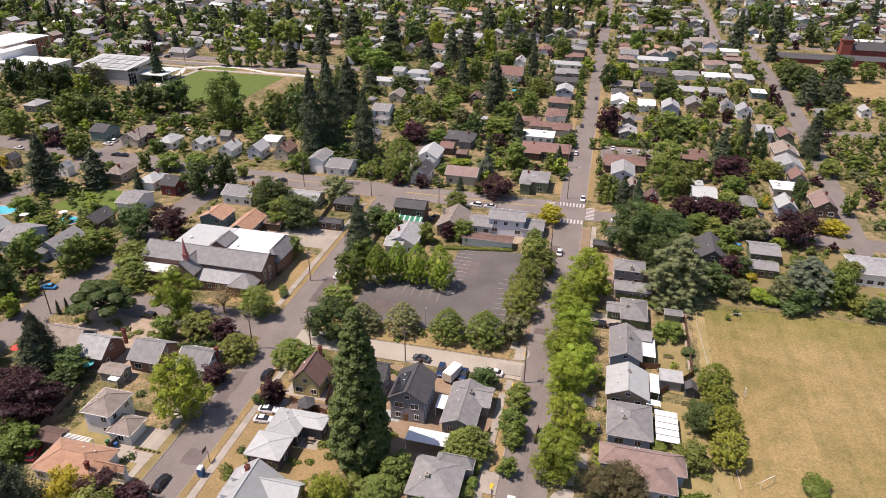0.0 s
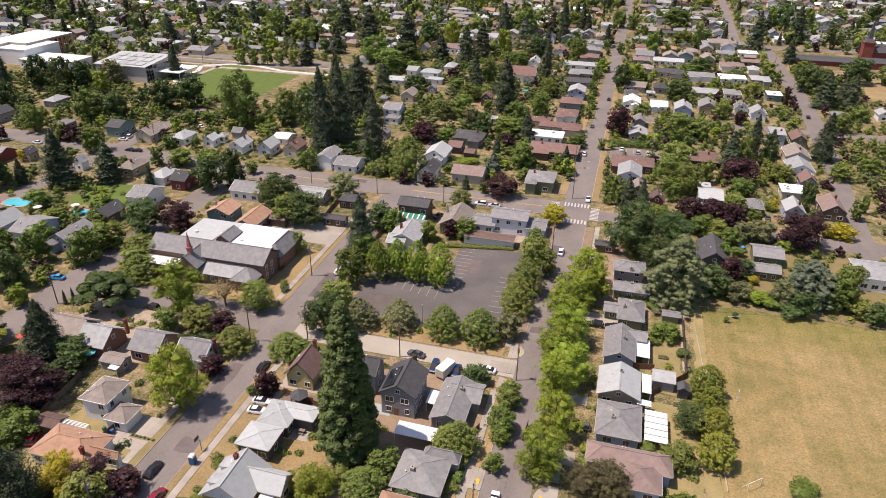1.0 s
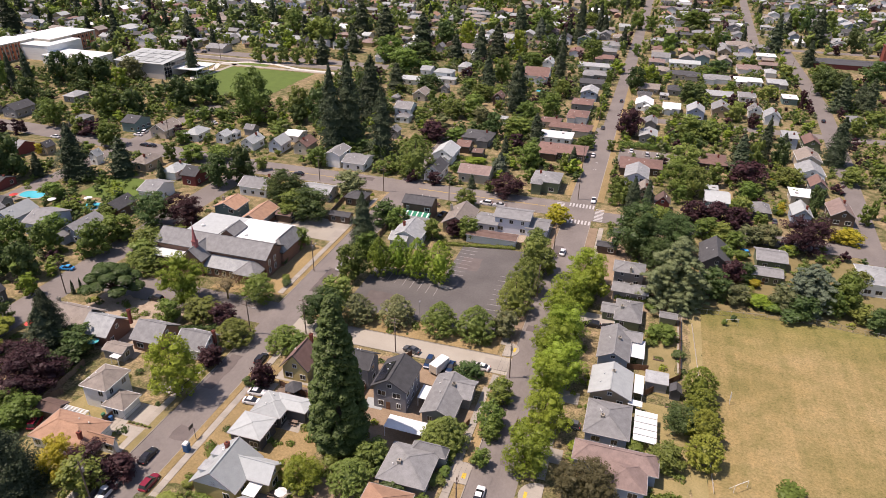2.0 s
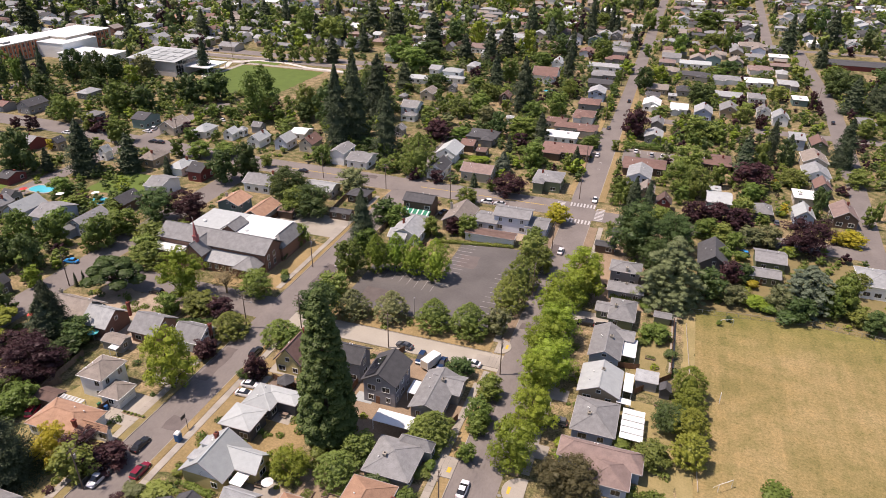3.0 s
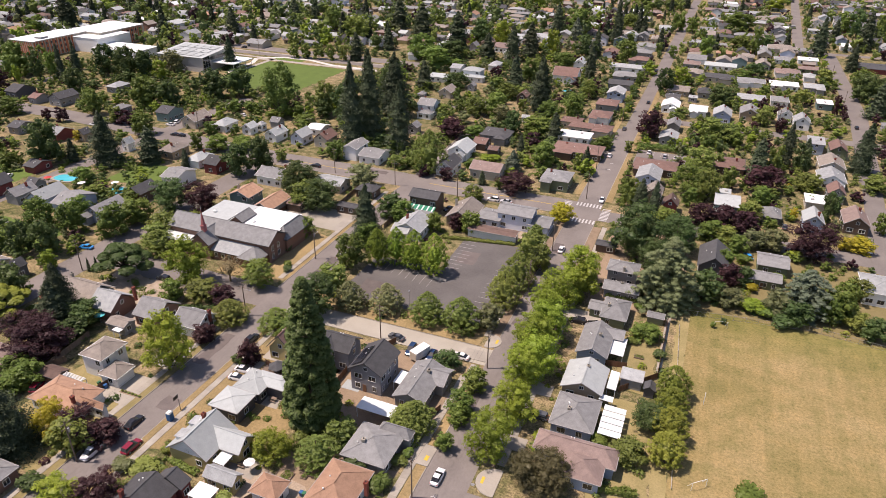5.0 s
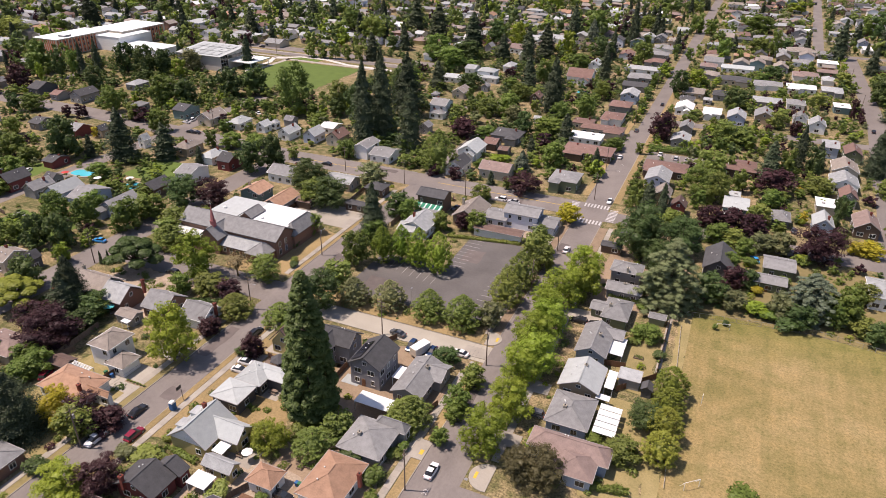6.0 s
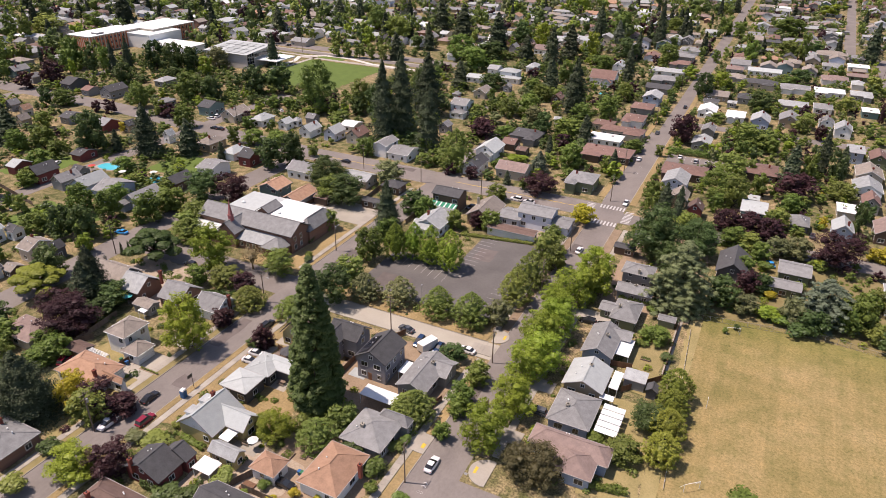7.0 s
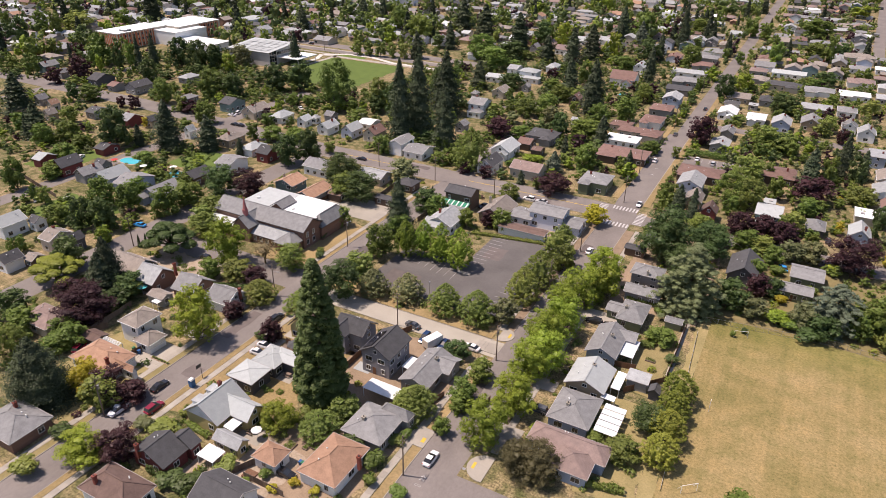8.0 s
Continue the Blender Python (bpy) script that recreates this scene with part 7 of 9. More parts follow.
town_house(-181.6, 104.6, -173.5, 113.5, 4.4, 2.4, 'gable', 'y', 'pale', 'white')
town_house(-174.3, 113.5, -170.4, 117.8, 3.2, 1.8, 'gable', 'x', 'dark_grey', 'white')
town_house(-157.4, 106.2, -151.5, 114.4, 4.4, 2, 'gable', 'x', 'tan', 'beige')
town_house(-150.8, 110.4, -146.6, 115.0, 3.6, 2, 'gable', 'y', 'dark_grey', 'dark_grey')
town_house(-152.0, 97.5, -147.8, 102.1, 2.6, 1.2, 'gable', 'x', 'tan', 'brown')
town_house(-156.9, 91.6, -151.3, 97.9, 3.4, 2.2, 'gable', 'y', 'dark_grey', 'white')

# ---- trees of the town beyond ----
tree('dark', -159.8, 123.2, 11.1, 3.9)
tree('dark', -151.8, 125.7, 12.2, 4.3)
tree('mid', -170.1, 138.8, 11.1, 5.0)
tree('mid', -157.8, 140.2, 10.6, 4.5)
tree('mid', -164.0, 148.3, 9.1, 4.4)
tree('mid', -143.7, 144.1, 11.7, 5.1)
tree('mid', -144.2, 154.7, 8.9, 5.9)
tree('dark', -140.0, 167.0, 12.6, 7.4)
tree('bright', -143.0, 119.2, 6.8, 2.8)
tree('olive', -125.0, 143.8, 8.2, 4.4)
tree('dark', -139.0, 103.6, 10.8, 4.8)
tree('mid', -194.8, 128.8, 6.8, 1.4)
tree('olive', -123.4, 157.5, 7.0, 4.3)
tree('mid', -161.5, 103.1, 5.9, 1.9)
tree('mid', -162.3, 100.4, 5.9, 1.5)
tree('fir', -164.7, 202.8, 8.2, 2.4)
tree('fir', -463.7, 410.9, 27.8, 9.6)
tree('mid', -506.3, 479.4, 10.1, 4.5)
tree('mid', -488.6, 481.0, 10.0, 6.7)
tree('fir', -332.3, 451.9, 20.6, 6.9)
tree('fir', -317.4, 518.5, 19.5, 8.9)
tree('fir', -307.9, 536.4, 20.3, 6.0)
tree('mid', -284.5, 522.1, 16.7, 7.1)
tree('mid', -415.1, 451.8, 9.2, 6.3)
tree('mid', -375.3, 429.0, 8.7, 6.0)
tree('olive', -240.0, 398.4, 10.5, 4.5)
tree('olive', -231.2, 400.2, 10.4, 4.3)
tree('olive', -222.6, 401.8, 11.2, 4.3)
tree('olive', -214.3, 403.5, 10.8, 4.1)
tree('olive', -204.6, 404.0, 10.7, 4.3)
tree('mid', -332.3, 284.7, 16.8, 4.4)
tree('fir', -326.7, 285.5, 21.7, 3.5)
tree('fir', -332.9, 301.6, 20.5, 3.6)
tree('dark', -313.7, 306.7, 19.2, 7.0)
tree('dark', -297.5, 306.0, 19.3, 6.9)
tree('dark', -291.1, 313.8, 16.1, 6.8)
tree('fir', -318.5, 355.9, 11.2, 2.4)
tree('grey', -283.1, 329.8, 14.6, 7.6)
tree('bright', -274.4, 309.6, 12.8, 5.1)
tree('fir', -257.6, 352.7, 21.5, 5.0)
tree('fir', -250.0, 314.8, 6.7, 2.1)
tree('dark', -221.6, 292.1, 16.1, 7.4)
tree('dark', -213.4, 302.8, 16.3, 7.7)
tree('mid', -171.9, 280.0, 26.0, 9.8)
tree('olive', -151.6, 292.1, 16.9, 5.9)
tree('dark', -150.0, 286.5, 9.8, 4.7)
tree('dark', -341.1, 281.3, 15.1, 4.1)
tree('dark', -300.0, 269.8, 13.9, 5.7)
tree('mid', -256.9, 242.8, 13.5, 5.6)
tree('mid', -243.3, 264.9, 16.6, 7.8)
tree('dark', -232.5, 269.5, 13.7, 6.0)
tree('spruce', -241.2, 279.1, 10.6, 3.6)
tree('olive', -237.8, 237.5, 8.3, 4.1)
tree('plum', -270.1, 226.6, 5.9, 2.8)
tree('plum', -261.6, 228.0, 7.3, 3.2)
tree('mid', -211.0, 228.4, 11.4, 5.4)
tree('fir', -196.3, 192.7, 22.6, 7.5)
tree('fir', -181.7, 201.5, 16.0, 6.3)
tree('dark', -219.7, 183.7, 18.5, 7.1)
tree('fir', -212.4, 189.8, 10.0, 3.2)
tree('yellow', -231.0, 209.2, 5.2, 2.2)
tree('mid', -174.8, 222.0, 8.1, 3.5)
tree('mid', -183.2, 241.7, 6.3, 3.6)
tree('mid', -166.0, 224.9, 7.1, 5.3)
tree('mid', -156.1, 229.0, 6.4, 5.6)
tree('dark', -140.2, 205.0, 13.0, 5.8)
tree('dark', -134.2, 212.2, 14.3, 5.4)
tree('olive', -132.9, 225.0, 5.5, 3.0)
tree('mid', -172.6, 245.9, 4.8, 2.5)
tree('olive', -198.9, 269.0, 6.4, 2.9)
tree('mid', -195.3, 274.8, 6.4, 3.4)
tree('bush_mid', -135.6, 242.3, 2.6, 1.7)
tree('mid', -187.8, 278.2, 5.7, 3.8)
tree('fir', -116.4, 256.7, 37.1, 7.3)
tree('fir', -113.5, 268.2, 40.4, 7.8)
tree('fir', -117.6, 303.4, 32.1, 9.0)
tree('fir', -92.7, 255.8, 30.3, 6.5)
tree('dark', -138.9, 287.6, 18.6, 5.7)
tree('dark', -123.3, 307.7, 24.1, 5.0)
tree('fir', -126.2, 360.5, 16.1, 5.9)
tree('fir', -198.0, 409.7, 18.7, 6.2)
tree('mid', -261.8, 494.1, 20.7, 10.0)
tree('mid', -226.7, 464.2, 20.2, 10.9)
tree('fir', -193.5, 450.8, 17.5, 5.7)
tree('fir', -215.9, 515.8, 27.6, 10.0)
tree('fir', -187.1, 497.7, 26.8, 10.0)
tree('mid', -158.3, 430.6, 17.5, 10.3)
tree('mid', -139.6, 410.3, 15.1, 10.6)
tree('dark', -141.0, 439.1, 13.6, 10.4)
tree('fir', -151.3, 480.9, 25.5, 10.4)
tree('dark', -140.1, 501.7, 18.0, 7.7)
tree('fir', -115.5, 445.3, 18.8, 7.3)
tree('bright', -121.3, 495.3, 19.4, 6.7)
tree('fir', -100.1, 452.2, 23.9, 7.6)
tree('fir', -93.7, 474.9, 23.1, 8.7)
tree('bright', -80.5, 482.4, 17.9, 5.0)
tree('mid', -62.6, 446.2, 11.1, 7.0)
tree('spruce', -74.6, 538.4, 18.4, 6.1)
tree('mid', -78.1, 569.1, 21.0, 10.9)
tree('fir', -93.6, 556.2, 25.9, 6.8)
tree('fir', -50.3, 494.2, 19.5, 4.3)
tree('fir', -42.0, 426.9, 21.7, 5.2)
tree('fir', -44.4, 542.1, 34.7, 5.5)
tree('dark', -56.4, 485.4, 15.9, 8.0)
tree('fir', -77.3, 381.3, 19.3, 6.9)
tree('mid', -73.2, 398.5, 14.6, 5.4)
tree('fir', -52.1, 343.7, 28.6, 7.9)
tree('dark', -109.0, 369.4, 9.1, 7.9)
tree('mid', -99.6, 345.2, 7.1, 2.5)
tree('plum', -96.2, 404.3, 6.7, 4.0)
tree('mid', -74.7, 358.3, 9.4, 5.9)
tree('olive', -79.8, 321.6, 9.8, 6.1)
tree('mid', -71.1, 324.5, 12.9, 6.6)
tree('grey', -62.8, 311.5, 10.9, 5.0)
tree('dark', -53.5, 297.9, 12.8, 4.8)
tree('mid', -42.1, 302.3, 9.8, 7.5)
tree('mid', -42.6, 325.9, 10.9, 5.9)
tree('mid', -33.9, 339.4, 12.5, 6.0)
tree('mid', -33.6, 379.6, 10.4, 5.0)
tree('plum', -30.8, 380.0, 5.6, 2.5)
tree('fir', -33.7, 299.9, 13.1, 4.7)
tree('plum', -79.1, 284.7, 8.9, 6.6)
tree('mid', -69.8, 287.7, 6.0, 5.0)
tree('olive', -71.6, 239.6, 18.0, 8.2)
tree('plum', -31.7, 232.1, 8.1, 7.0)
tree('spruce', -39.8, 253.0, 9.3, 4.0)
tree('bush_bright', -52.7, 261.8, 2.6, 5.0)
tree('mid', -57.0, 250.0, 3.6, 3.2)
tree('plum', -71.3, 233.7, 5.1, 2.6)
tree('plum', -62.1, 233.7, 4.9, 3.1)
tree('fir', -46.8, 234.6, 5.9, 1.9)
tree('mid', -39.6, 233.0, 4.3, 2.2)
tree('olive', -44.7, 218.3, 6.2, 4.0)
tree('mid', -112.9, 236.1, 8.4, 3.7)
tree('dark', -104.0, 260.1, 5.5, 3.5)
tree('fir', -12.1, 265.2, 10.9, 3.0)
tree('mid', -15.5, 265.8, 7.6, 2.3)
tree('mid', -10.9, 295.5, 6.6, 4.2)
tree('mid', -30.4, 264.2, 11.4, 4.9)
tree('fir', -42.5, 273.9, 9.4, 2.7)
tree('mid', -10.0, 367.4, 6.3, 2.2)
tree('mid', -11.2, 394.3, 6.0, 2.2)
tree('mid', -9.1, 344.5, 6.4, 2.0)
tree('mid', -11.3, 418.9, 8.5, 2.3)
tree('mid', -10.0, 464.8, 6.5, 2.2)
tree('dark', 4.6, 407.7, 14.8, 5.6)
tree('bright', 12.0, 433.1, 10.8, 5.6)
tree('plum', 6.9, 320.6, 13.4, 6.6)
tree('mid', 22.5, 518.4, 16.3, 6.2)
tree('mid', 45.6, 551.0, 12.4, 9.3)
tree('dark', 53.9, 475.0, 8.6, 7.0)
tree('mid', 54.5, 547.7, 20.2, 4.2)
tree('dark', 36.7, 396.2, 11.2, 7.6)
tree('olive', 34.6, 326.7, 12.1, 6.9)
tree('olive', 41.3, 326.1, 10.3, 6.3)
tree('olive', 31.2, 282.1, 11.3, 6.8)
tree('mid', 31.1, 258.1, 12.6, 7.7)
tree('fir', 53.6, 288.1, 16.5, 5.7)
tree('fir', 64.7, 305.5, 19.6, 4.1)
tree('fir', 72.3, 308.2, 12.8, 4.1)
tree('plum', 55.6, 272.9, 9.8, 7.4)
tree('olive', 72.2, 279.3, 7.3, 5.7)
tree('mid', 55.1, 261.9, 5.7, 4.5)
tree('olive', 58.4, 373.1, 8.2, 5.0)
tree('plum', 65.0, 355.2, 7.6, 2.9)
tree('plum', 52.9, 353.6, 4.6, 2.2)
tree('olive', 86.2, 369.7, 5.9, 2.1)
tree('olive', 77.5, 412.8, 8.9, 5.3)
tree('olive', 94.0, 471.9, 9.2, 5.8)
tree('plum', 92.9, 399.2, 10.8, 2.2)
tree('plum', 96.3, 399.1, 6.3, 2.1)
tree('fir', 97.1, 562.2, 27.7, 7.2)
tree('fir', 113.5, 517.9, 17.6, 5.6)
tree('mid', 113.9, 467.4, 12.6, 6.5)
tree('dark', 121.2, 454.4, 10.5, 9.1)
tree('dark', 109.7, 437.5, 15.9, 7.8)
tree('fir', 112.6, 402.4, 19.2, 7.3)
tree('fir', 94.0, 311.2, 21.1, 6.2)
tree('mid', 111.4, 357.4, 9.3, 5.4)
tree('olive', 95.9, 288.1, 7.6, 4.9)
tree('fir', 122.6, 409.0, 15.9, 4.3)
tree('fir', 130.8, 598.8, 28.8, 8.2)
tree('mid', 126.6, 682.2, 16.7, 8.7)
tree('mid', -5.4, 624.2, 16.4, 6.0)
tree('mid', 6.7, 618.9, 13.3, 6.3)
tree('mid', 42.6, 651.7, 14.8, 12.8)
tree('bright', 74.6, 789.0, 11.4, 9.1)
tree('mid', 152.1, 669.2, 18.3, 5.5)
tree('dark', 152.4, 581.8, 16.0, 6.0)
tree('mid', -40.5, 610.2, 14.2, 9.8)
tree('mid', -27.0, 485.8, 15.0, 6.3)
tree('mid', 0.2, 510.3, 9.0, 3.1)
tree('mid', 7.2, 245.4, 7.8, 3.9)
tree('olive', 35.6, 252.7, 12.9, 4.9)
tree('fir', 13.8, 235.5, 12.1, 3.7)
tree('fir', 18.8, 235.0, 11.9, 2.9)
tree('mid', 9.3, 236.0, 8.7, 2.7)
tree('mid', 10.8, 247.0, 6.9, 2.6)
tree('olive', 59.6, 292.7, 13.1, 3.4)
tree('dark', 70.1, 298.1, 13.1, 3.7)
tree('mid', 55.0, 257.7, 7.0, 3.7)
tree('mid', 49.0, 233.7, 9.2, 3.0)
tree('mid', 43.4, 268.7, 9.5, 3.5)
tree('olive', 39.1, 289.7, 7.1, 2.4)
tree('yellow', 79.9, 229.2, 4.6, 2.4)
tree('yellow', 65.3, 247.9, 4.4, 1.6)
tree('yellow', 65.0, 276.0, 3.3, 1.6)
tree('bright', 22.5, 308.0, 6.3, 3.3)
tree('mid', 33.5, 315.3, 7.0, 3.0)
tree('dark', 40.5, 326.4, 9.5, 4.5)
tree('mid', 45.3, 321.4, 8.1, 3.4)
tree('olive', 56.2, 364.8, 8.2, 4.5)
tree('mid', 60.9, 300.7, 7.7, 2.5)
tree('olive', 8.1, 212.3, 4.0, 1.9)
tree('mid', 57.3, 236.3, 4.5, 2.3)
tree('mid', 72.0, 265.5, 3.7, 1.4)
tree('olive', 96.5, 254.2, 8.1, 1.5)
tree('mid', 76.6, 233.8, 5.2, 1.7)
tree('dark', 75.4, 248.2, 11.4, 2.6)
tree('olive', 51.5, 241.1, 8.1, 4.0)
tree('dark', 79.0, 259.1, 8.4, 2.9)
tree('mid', 92.4, 246.9, 7.7, 2.8)
tree('bush_bright', 64.9, 246.4, 2.6, 1.6)
tree('mid', 58.4, 234.6, 3.9, 2.3)
tree('mid', 30.5, 245.9, 7.1, 3.0)
tree('mid', 15.3, 349.6, 5.8, 3.4)
tree('olive', 18.2, 363.9, 5.1, 4.2)
tree('mid', 34.7, 378.6, 6.6, 2.5)
tree('mid', 41.6, 394.9, 6.2, 4.3)
tree('mid', 10.9, 244.4, 3.5, 2.6)
tree('mid', 59.1, 431.8, 4.7, 3.0)
tree('mid', 67.5, 416.2, 6.9, 3.2)
tree('mid', 17.3, 434.6, 5.6, 3.3)
tree('olive', 63.5, 506.8, 6.2, 3.5)
tree('mid', 48.4, 463.1, 6.3, 5.0)
tree('dark', 62.3, 581.6, 8.7, 6.0)
tree('mid', 67.3, 364.4, 4.9, 2.8)
tree('mid', 27.8, 348.1, 6.5, 2.3)
tree('olive', 0.9, 296.6, 5.3, 2.3)
tree('mid', 17.8, 313.2, 4.3, 2.0)
tree('mid', -92.4, 253.9, 7.7, 3.4)
tree('mid', -90.1, 323.8, 6.0, 2.9)
tree('olive', -96.7, 316.4, 5.6, 4.3)
tree('mid', -87.3, 381.0, 5.8, 5.0)
tree('mid', -60.8, 340.2, 6.1, 3.3)
tree('dark', -39.6, 290.9, 4.0, 3.1)
tree('olive', -113.4, 274.7, 7.6, 3.9)
tree('mid', -145.0, 363.8, 10.2, 5.0)
tree('dark', -124.6, 279.6, 10.8, 6.7)
tree('mid', -127.4, 413.2, 6.3, 5.5)
tree('mid', -151.2, 273.4, 5.4, 4.7)
tree('mid', -171.0, 273.1, 4.8, 4.0)
tree('dark', 143.7, 468.7, 15.6, 9.8)
tree('fir', 125.7, 403.6, 19.1, 5.9)
tree('mid', 161.0, 470.8, 12.2, 6.4)
tree('mid', 196.8, 609.6, 14.3, 9.2)
tree('mid', 196.5, 672.7, 13.8, 7.7)
tree('mid', 187.9, 713.6, 12.6, 6.5)
tree('fir', 226.0, 688.5, 28.0, 5.9)
tree('dark', 212.6, 706.1, 19.6, 7.1)
tree('olive', 125.3, 381.9, 7.1, 4.8)
tree('mid', 146.6, 391.6, 7.4, 3.1)
tree('dark', 132.1, 656.2, 22.1, 7.1)
tree('mid', 153.4, 680.6, 12.6, 6.8)
tree('dark', 165.5, 635.4, 12.8, 5.2)
tree('fir', -316.7, 200.4, 18.2, 5.6)
tree('mid', -376.7, 247.2, 12.5, 4.5)
tree('plum', -336.6, 251.5, 15.4, 6.7)
tree('plum', -345.0, 239.6, 10.1, 5.3)
tree('mid', -495.0, 331.8, 18.0, 6.2)
tree('mid', -476.8, 331.9, 18.6, 6.1)
tree('olive', -477.1, 351.9, 15.7, 13.6)
tree('dark', -456.2, 292.3, 22.2, 5.5)
tree('dark', -533.1, 391.8, 15.9, 6.6)
tree('mid', -470.0, 386.0, 14.1, 7.9)
tree('fir', -461.1, 414.5, 20.3, 7.6)
tree('mid', -364.1, 286.3, 20.2, 7.1)
tree('mid', -353.8, 275.0, 15.3, 5.9)
tree('bright', -346.0, 271.5, 10.6, 2.5)
tree('olive', -413.0, 286.4, 11.8, 5.4)
tree('mid', -432.6, 315.7, 9.2, 4.0)
tree('plum', -402.2, 296.4, 8.2, 5.2)
tree('mid', -398.7, 248.8, 8.7, 4.4)
tree('mid', -294.3, 226.6, 9.2, 6.0)
tree('dark', -302.3, 221.3, 9.4, 4.0)
tree('mid', -267.8, 195.4, 8.5, 4.6)
tree('mid', -274.2, 174.7, 10.0, 3.8)
tree('fir', -263.5, 170.8, 11.2, 2.5)
tree('mid', -250.6, 170.4, 9.9, 5.2)
tree('mid', -242.7, 177.0, 9.9, 5.6)
tree('mid', -230.4, 174.1, 6.5, 4.2)
tree('mid', -211.1, 132.7, 12.8, 4.2)
tree('olive', -210.6, 146.8, 7.0, 3.2)
tree('olive', -188.9, 128.9, 7.4, 2.8)
tree('mid', -536.8, 329.9, 13.9, 3.9)
tree('dark', -479.4, 296.9, 14.8, 5.3)

# ---- cars ----
car(-33.1, 128.1, 80, 'grey', 'sedan', 'parked at the kerb')
car(-60.7, 101.9, -84, 'white', 'sedan', 'parked on a driveway')
car(-60.2, 98.9, -84, 'white', 'sedan', 'parked on a driveway')
car(-71.2, 78.0, 0, 'black', 'sedan', 'parked at the kerb')
car(-66.3, 72.3, 0, 'red', 'suv', 'parked at the kerb')
car(-72.3, 72.0, 0, 'grey', 'sedan', 'parked at the kerb')
car(-72.6, 67.9, 180, 'white', 'pickup', 'parked at the kerb')
car(-5.5, 89.0, 0, 'white', 'sedan', 'parked at the kerb')
car(-66.5, 113.0, 0, 'black', 'suv', 'parked at the kerb')
car(-28.6, 71.7, -90, 'black', 'sedan', 'parked beside a garage')
car(-27.4, 124.6, 180, 'blue', 'suv', 'parked in front of a garage')
car(-21.9, 124.5, 180, 'blue', 'sedan', 'parked on a driveway')
car(-15.1, 126.9, 85, 'white', 'sedan', 'parked at the kerb')
car(8.1, 113.6, 90, 'grey', 'suv', 'parked on a driveway')
car(8.4, 153.8, 90, 'black', 'suv', 'parked on a driveway')
car(13.1, 154.0, 90, 'black', 'sedan', 'parked on a driveway')
car(-5.1, 192.2, 0, 'white', 'sedan', 'standing in the street')
car(-0.2, 237.2, 180, 'white', 'sedan', 'waiting at the crossing')
car(-37.9, 221.6, 90, 'white', 'suv', 'parked at the kerb')
car(-32.8, 221.4, 90, 'silver', 'sedan', 'parked at the kerb')
car(-49.9, 206.8, 160, 'black', 'sedan', 'parked beside a house')
car(-5.9, 287.7, 0, 'white', 'sedan', 'standing in the street')
car(-5.8, 329.4, 0, 'grey', 'sedan', 'standing in the street')
car(-5.3, 463.0, 0, 'black', 'sedan', 'standing in the street')
car(-0.7, 382.7, 0, 'black', 'sedan', 'standing in the street')
car(9.7, 299.0, 0, 'white', 'sedan', 'parked behind a hedge')
car(16.7, 296.3, 0, 'silver', 'suv', 'parked behind a hedge')
car(21.3, 296.1, 0, 'white', 'sedan', 'parked behind a hedge')
car(-144.9, 133.7, 100, 'bright_blue', 'sedan', 'parked at the kerb')
car(-108.5, 127.9, 90, 'black', 'suv', 'parked at the kerb')
car(-195.0, 129.3, 60, 'white', 'suv', 'parked at the kerb')
car(-185.5, 136.0, 90, 'silver', 'sedan', 'parked at the kerb')
car(50.8, 211.2, 20, 'bright_blue', 'sedan', 'parked on a driveway')
car(-197.7, 233.4, 90, 'black', 'sedan', 'parked at the kerb')
car(-194.3, 233.7, 90, 'black', 'sedan', 'parked at the kerb')
car(-210.3, 244.5, 90, 'white', 'sedan', 'parked at the kerb')
car(12.6, 221.3, 90, 'white', 'sedan', 'parked at the kerb')
car(-221.1, 166.7, 30, 'white', 'sedan', 'parked at the kerb')
car(-67.7, 160.8, 0, 'white', 'sedan', 'parked at the kerb')
car(-100.2, 78.6, 20, 'red', 'suv', 'parked beside a shed')
car(62.5, 239.6, 0, 'grey', 'sedan', 'parked at the kerb')
car(-116.6, 225.0, 90, 'black', 'sedan', 'parked at the kerb')
car(-135.8, 267.9, 90, 'grey', 'sedan', 'parked at the kerb')

car(-210.0, 249.0, 15, 'white', 'suv', 'parked on a driveway')
car(-243.5, 229.5, 90, 'white', 'sedan', 'parked at the kerb')
car(-188.0, 272.0, 60, 'white', 'sedan', 'parked in a back yard')
car(-359.0, 415.0, 90, 'white', 'suv', 'standing in the street beside the school')
car(-350.0, 417.8, 90, 'black', 'sedan', 'standing in the street beside the school')
car(-291.0, 410.6, 90, 'black', 'suv', 'parked at the kerb beside the school')
car(-199.3, 287.0, 90, 'silver', 'sedan', 'parked beside the school garden')
car(-85.3, 338.0, 100, 'silver', 'sedan', 'parked in a paved court')
car(-104.9, 390.0, 90, 'red', 'sedan', 'parked on a driveway')
car(-18.9, 352.0, 90, 'red', 'sedan', 'parked on a driveway')
car(-12.6, 301.0, 90, 'blue', 'pickup', 'parked on a driveway')
car(87.0, 231.5, 5, 'white', 'suv', 'parked at the kerb')
car(101.0, 379.0, -4, 'black', 'sedan', 'standing in the street')

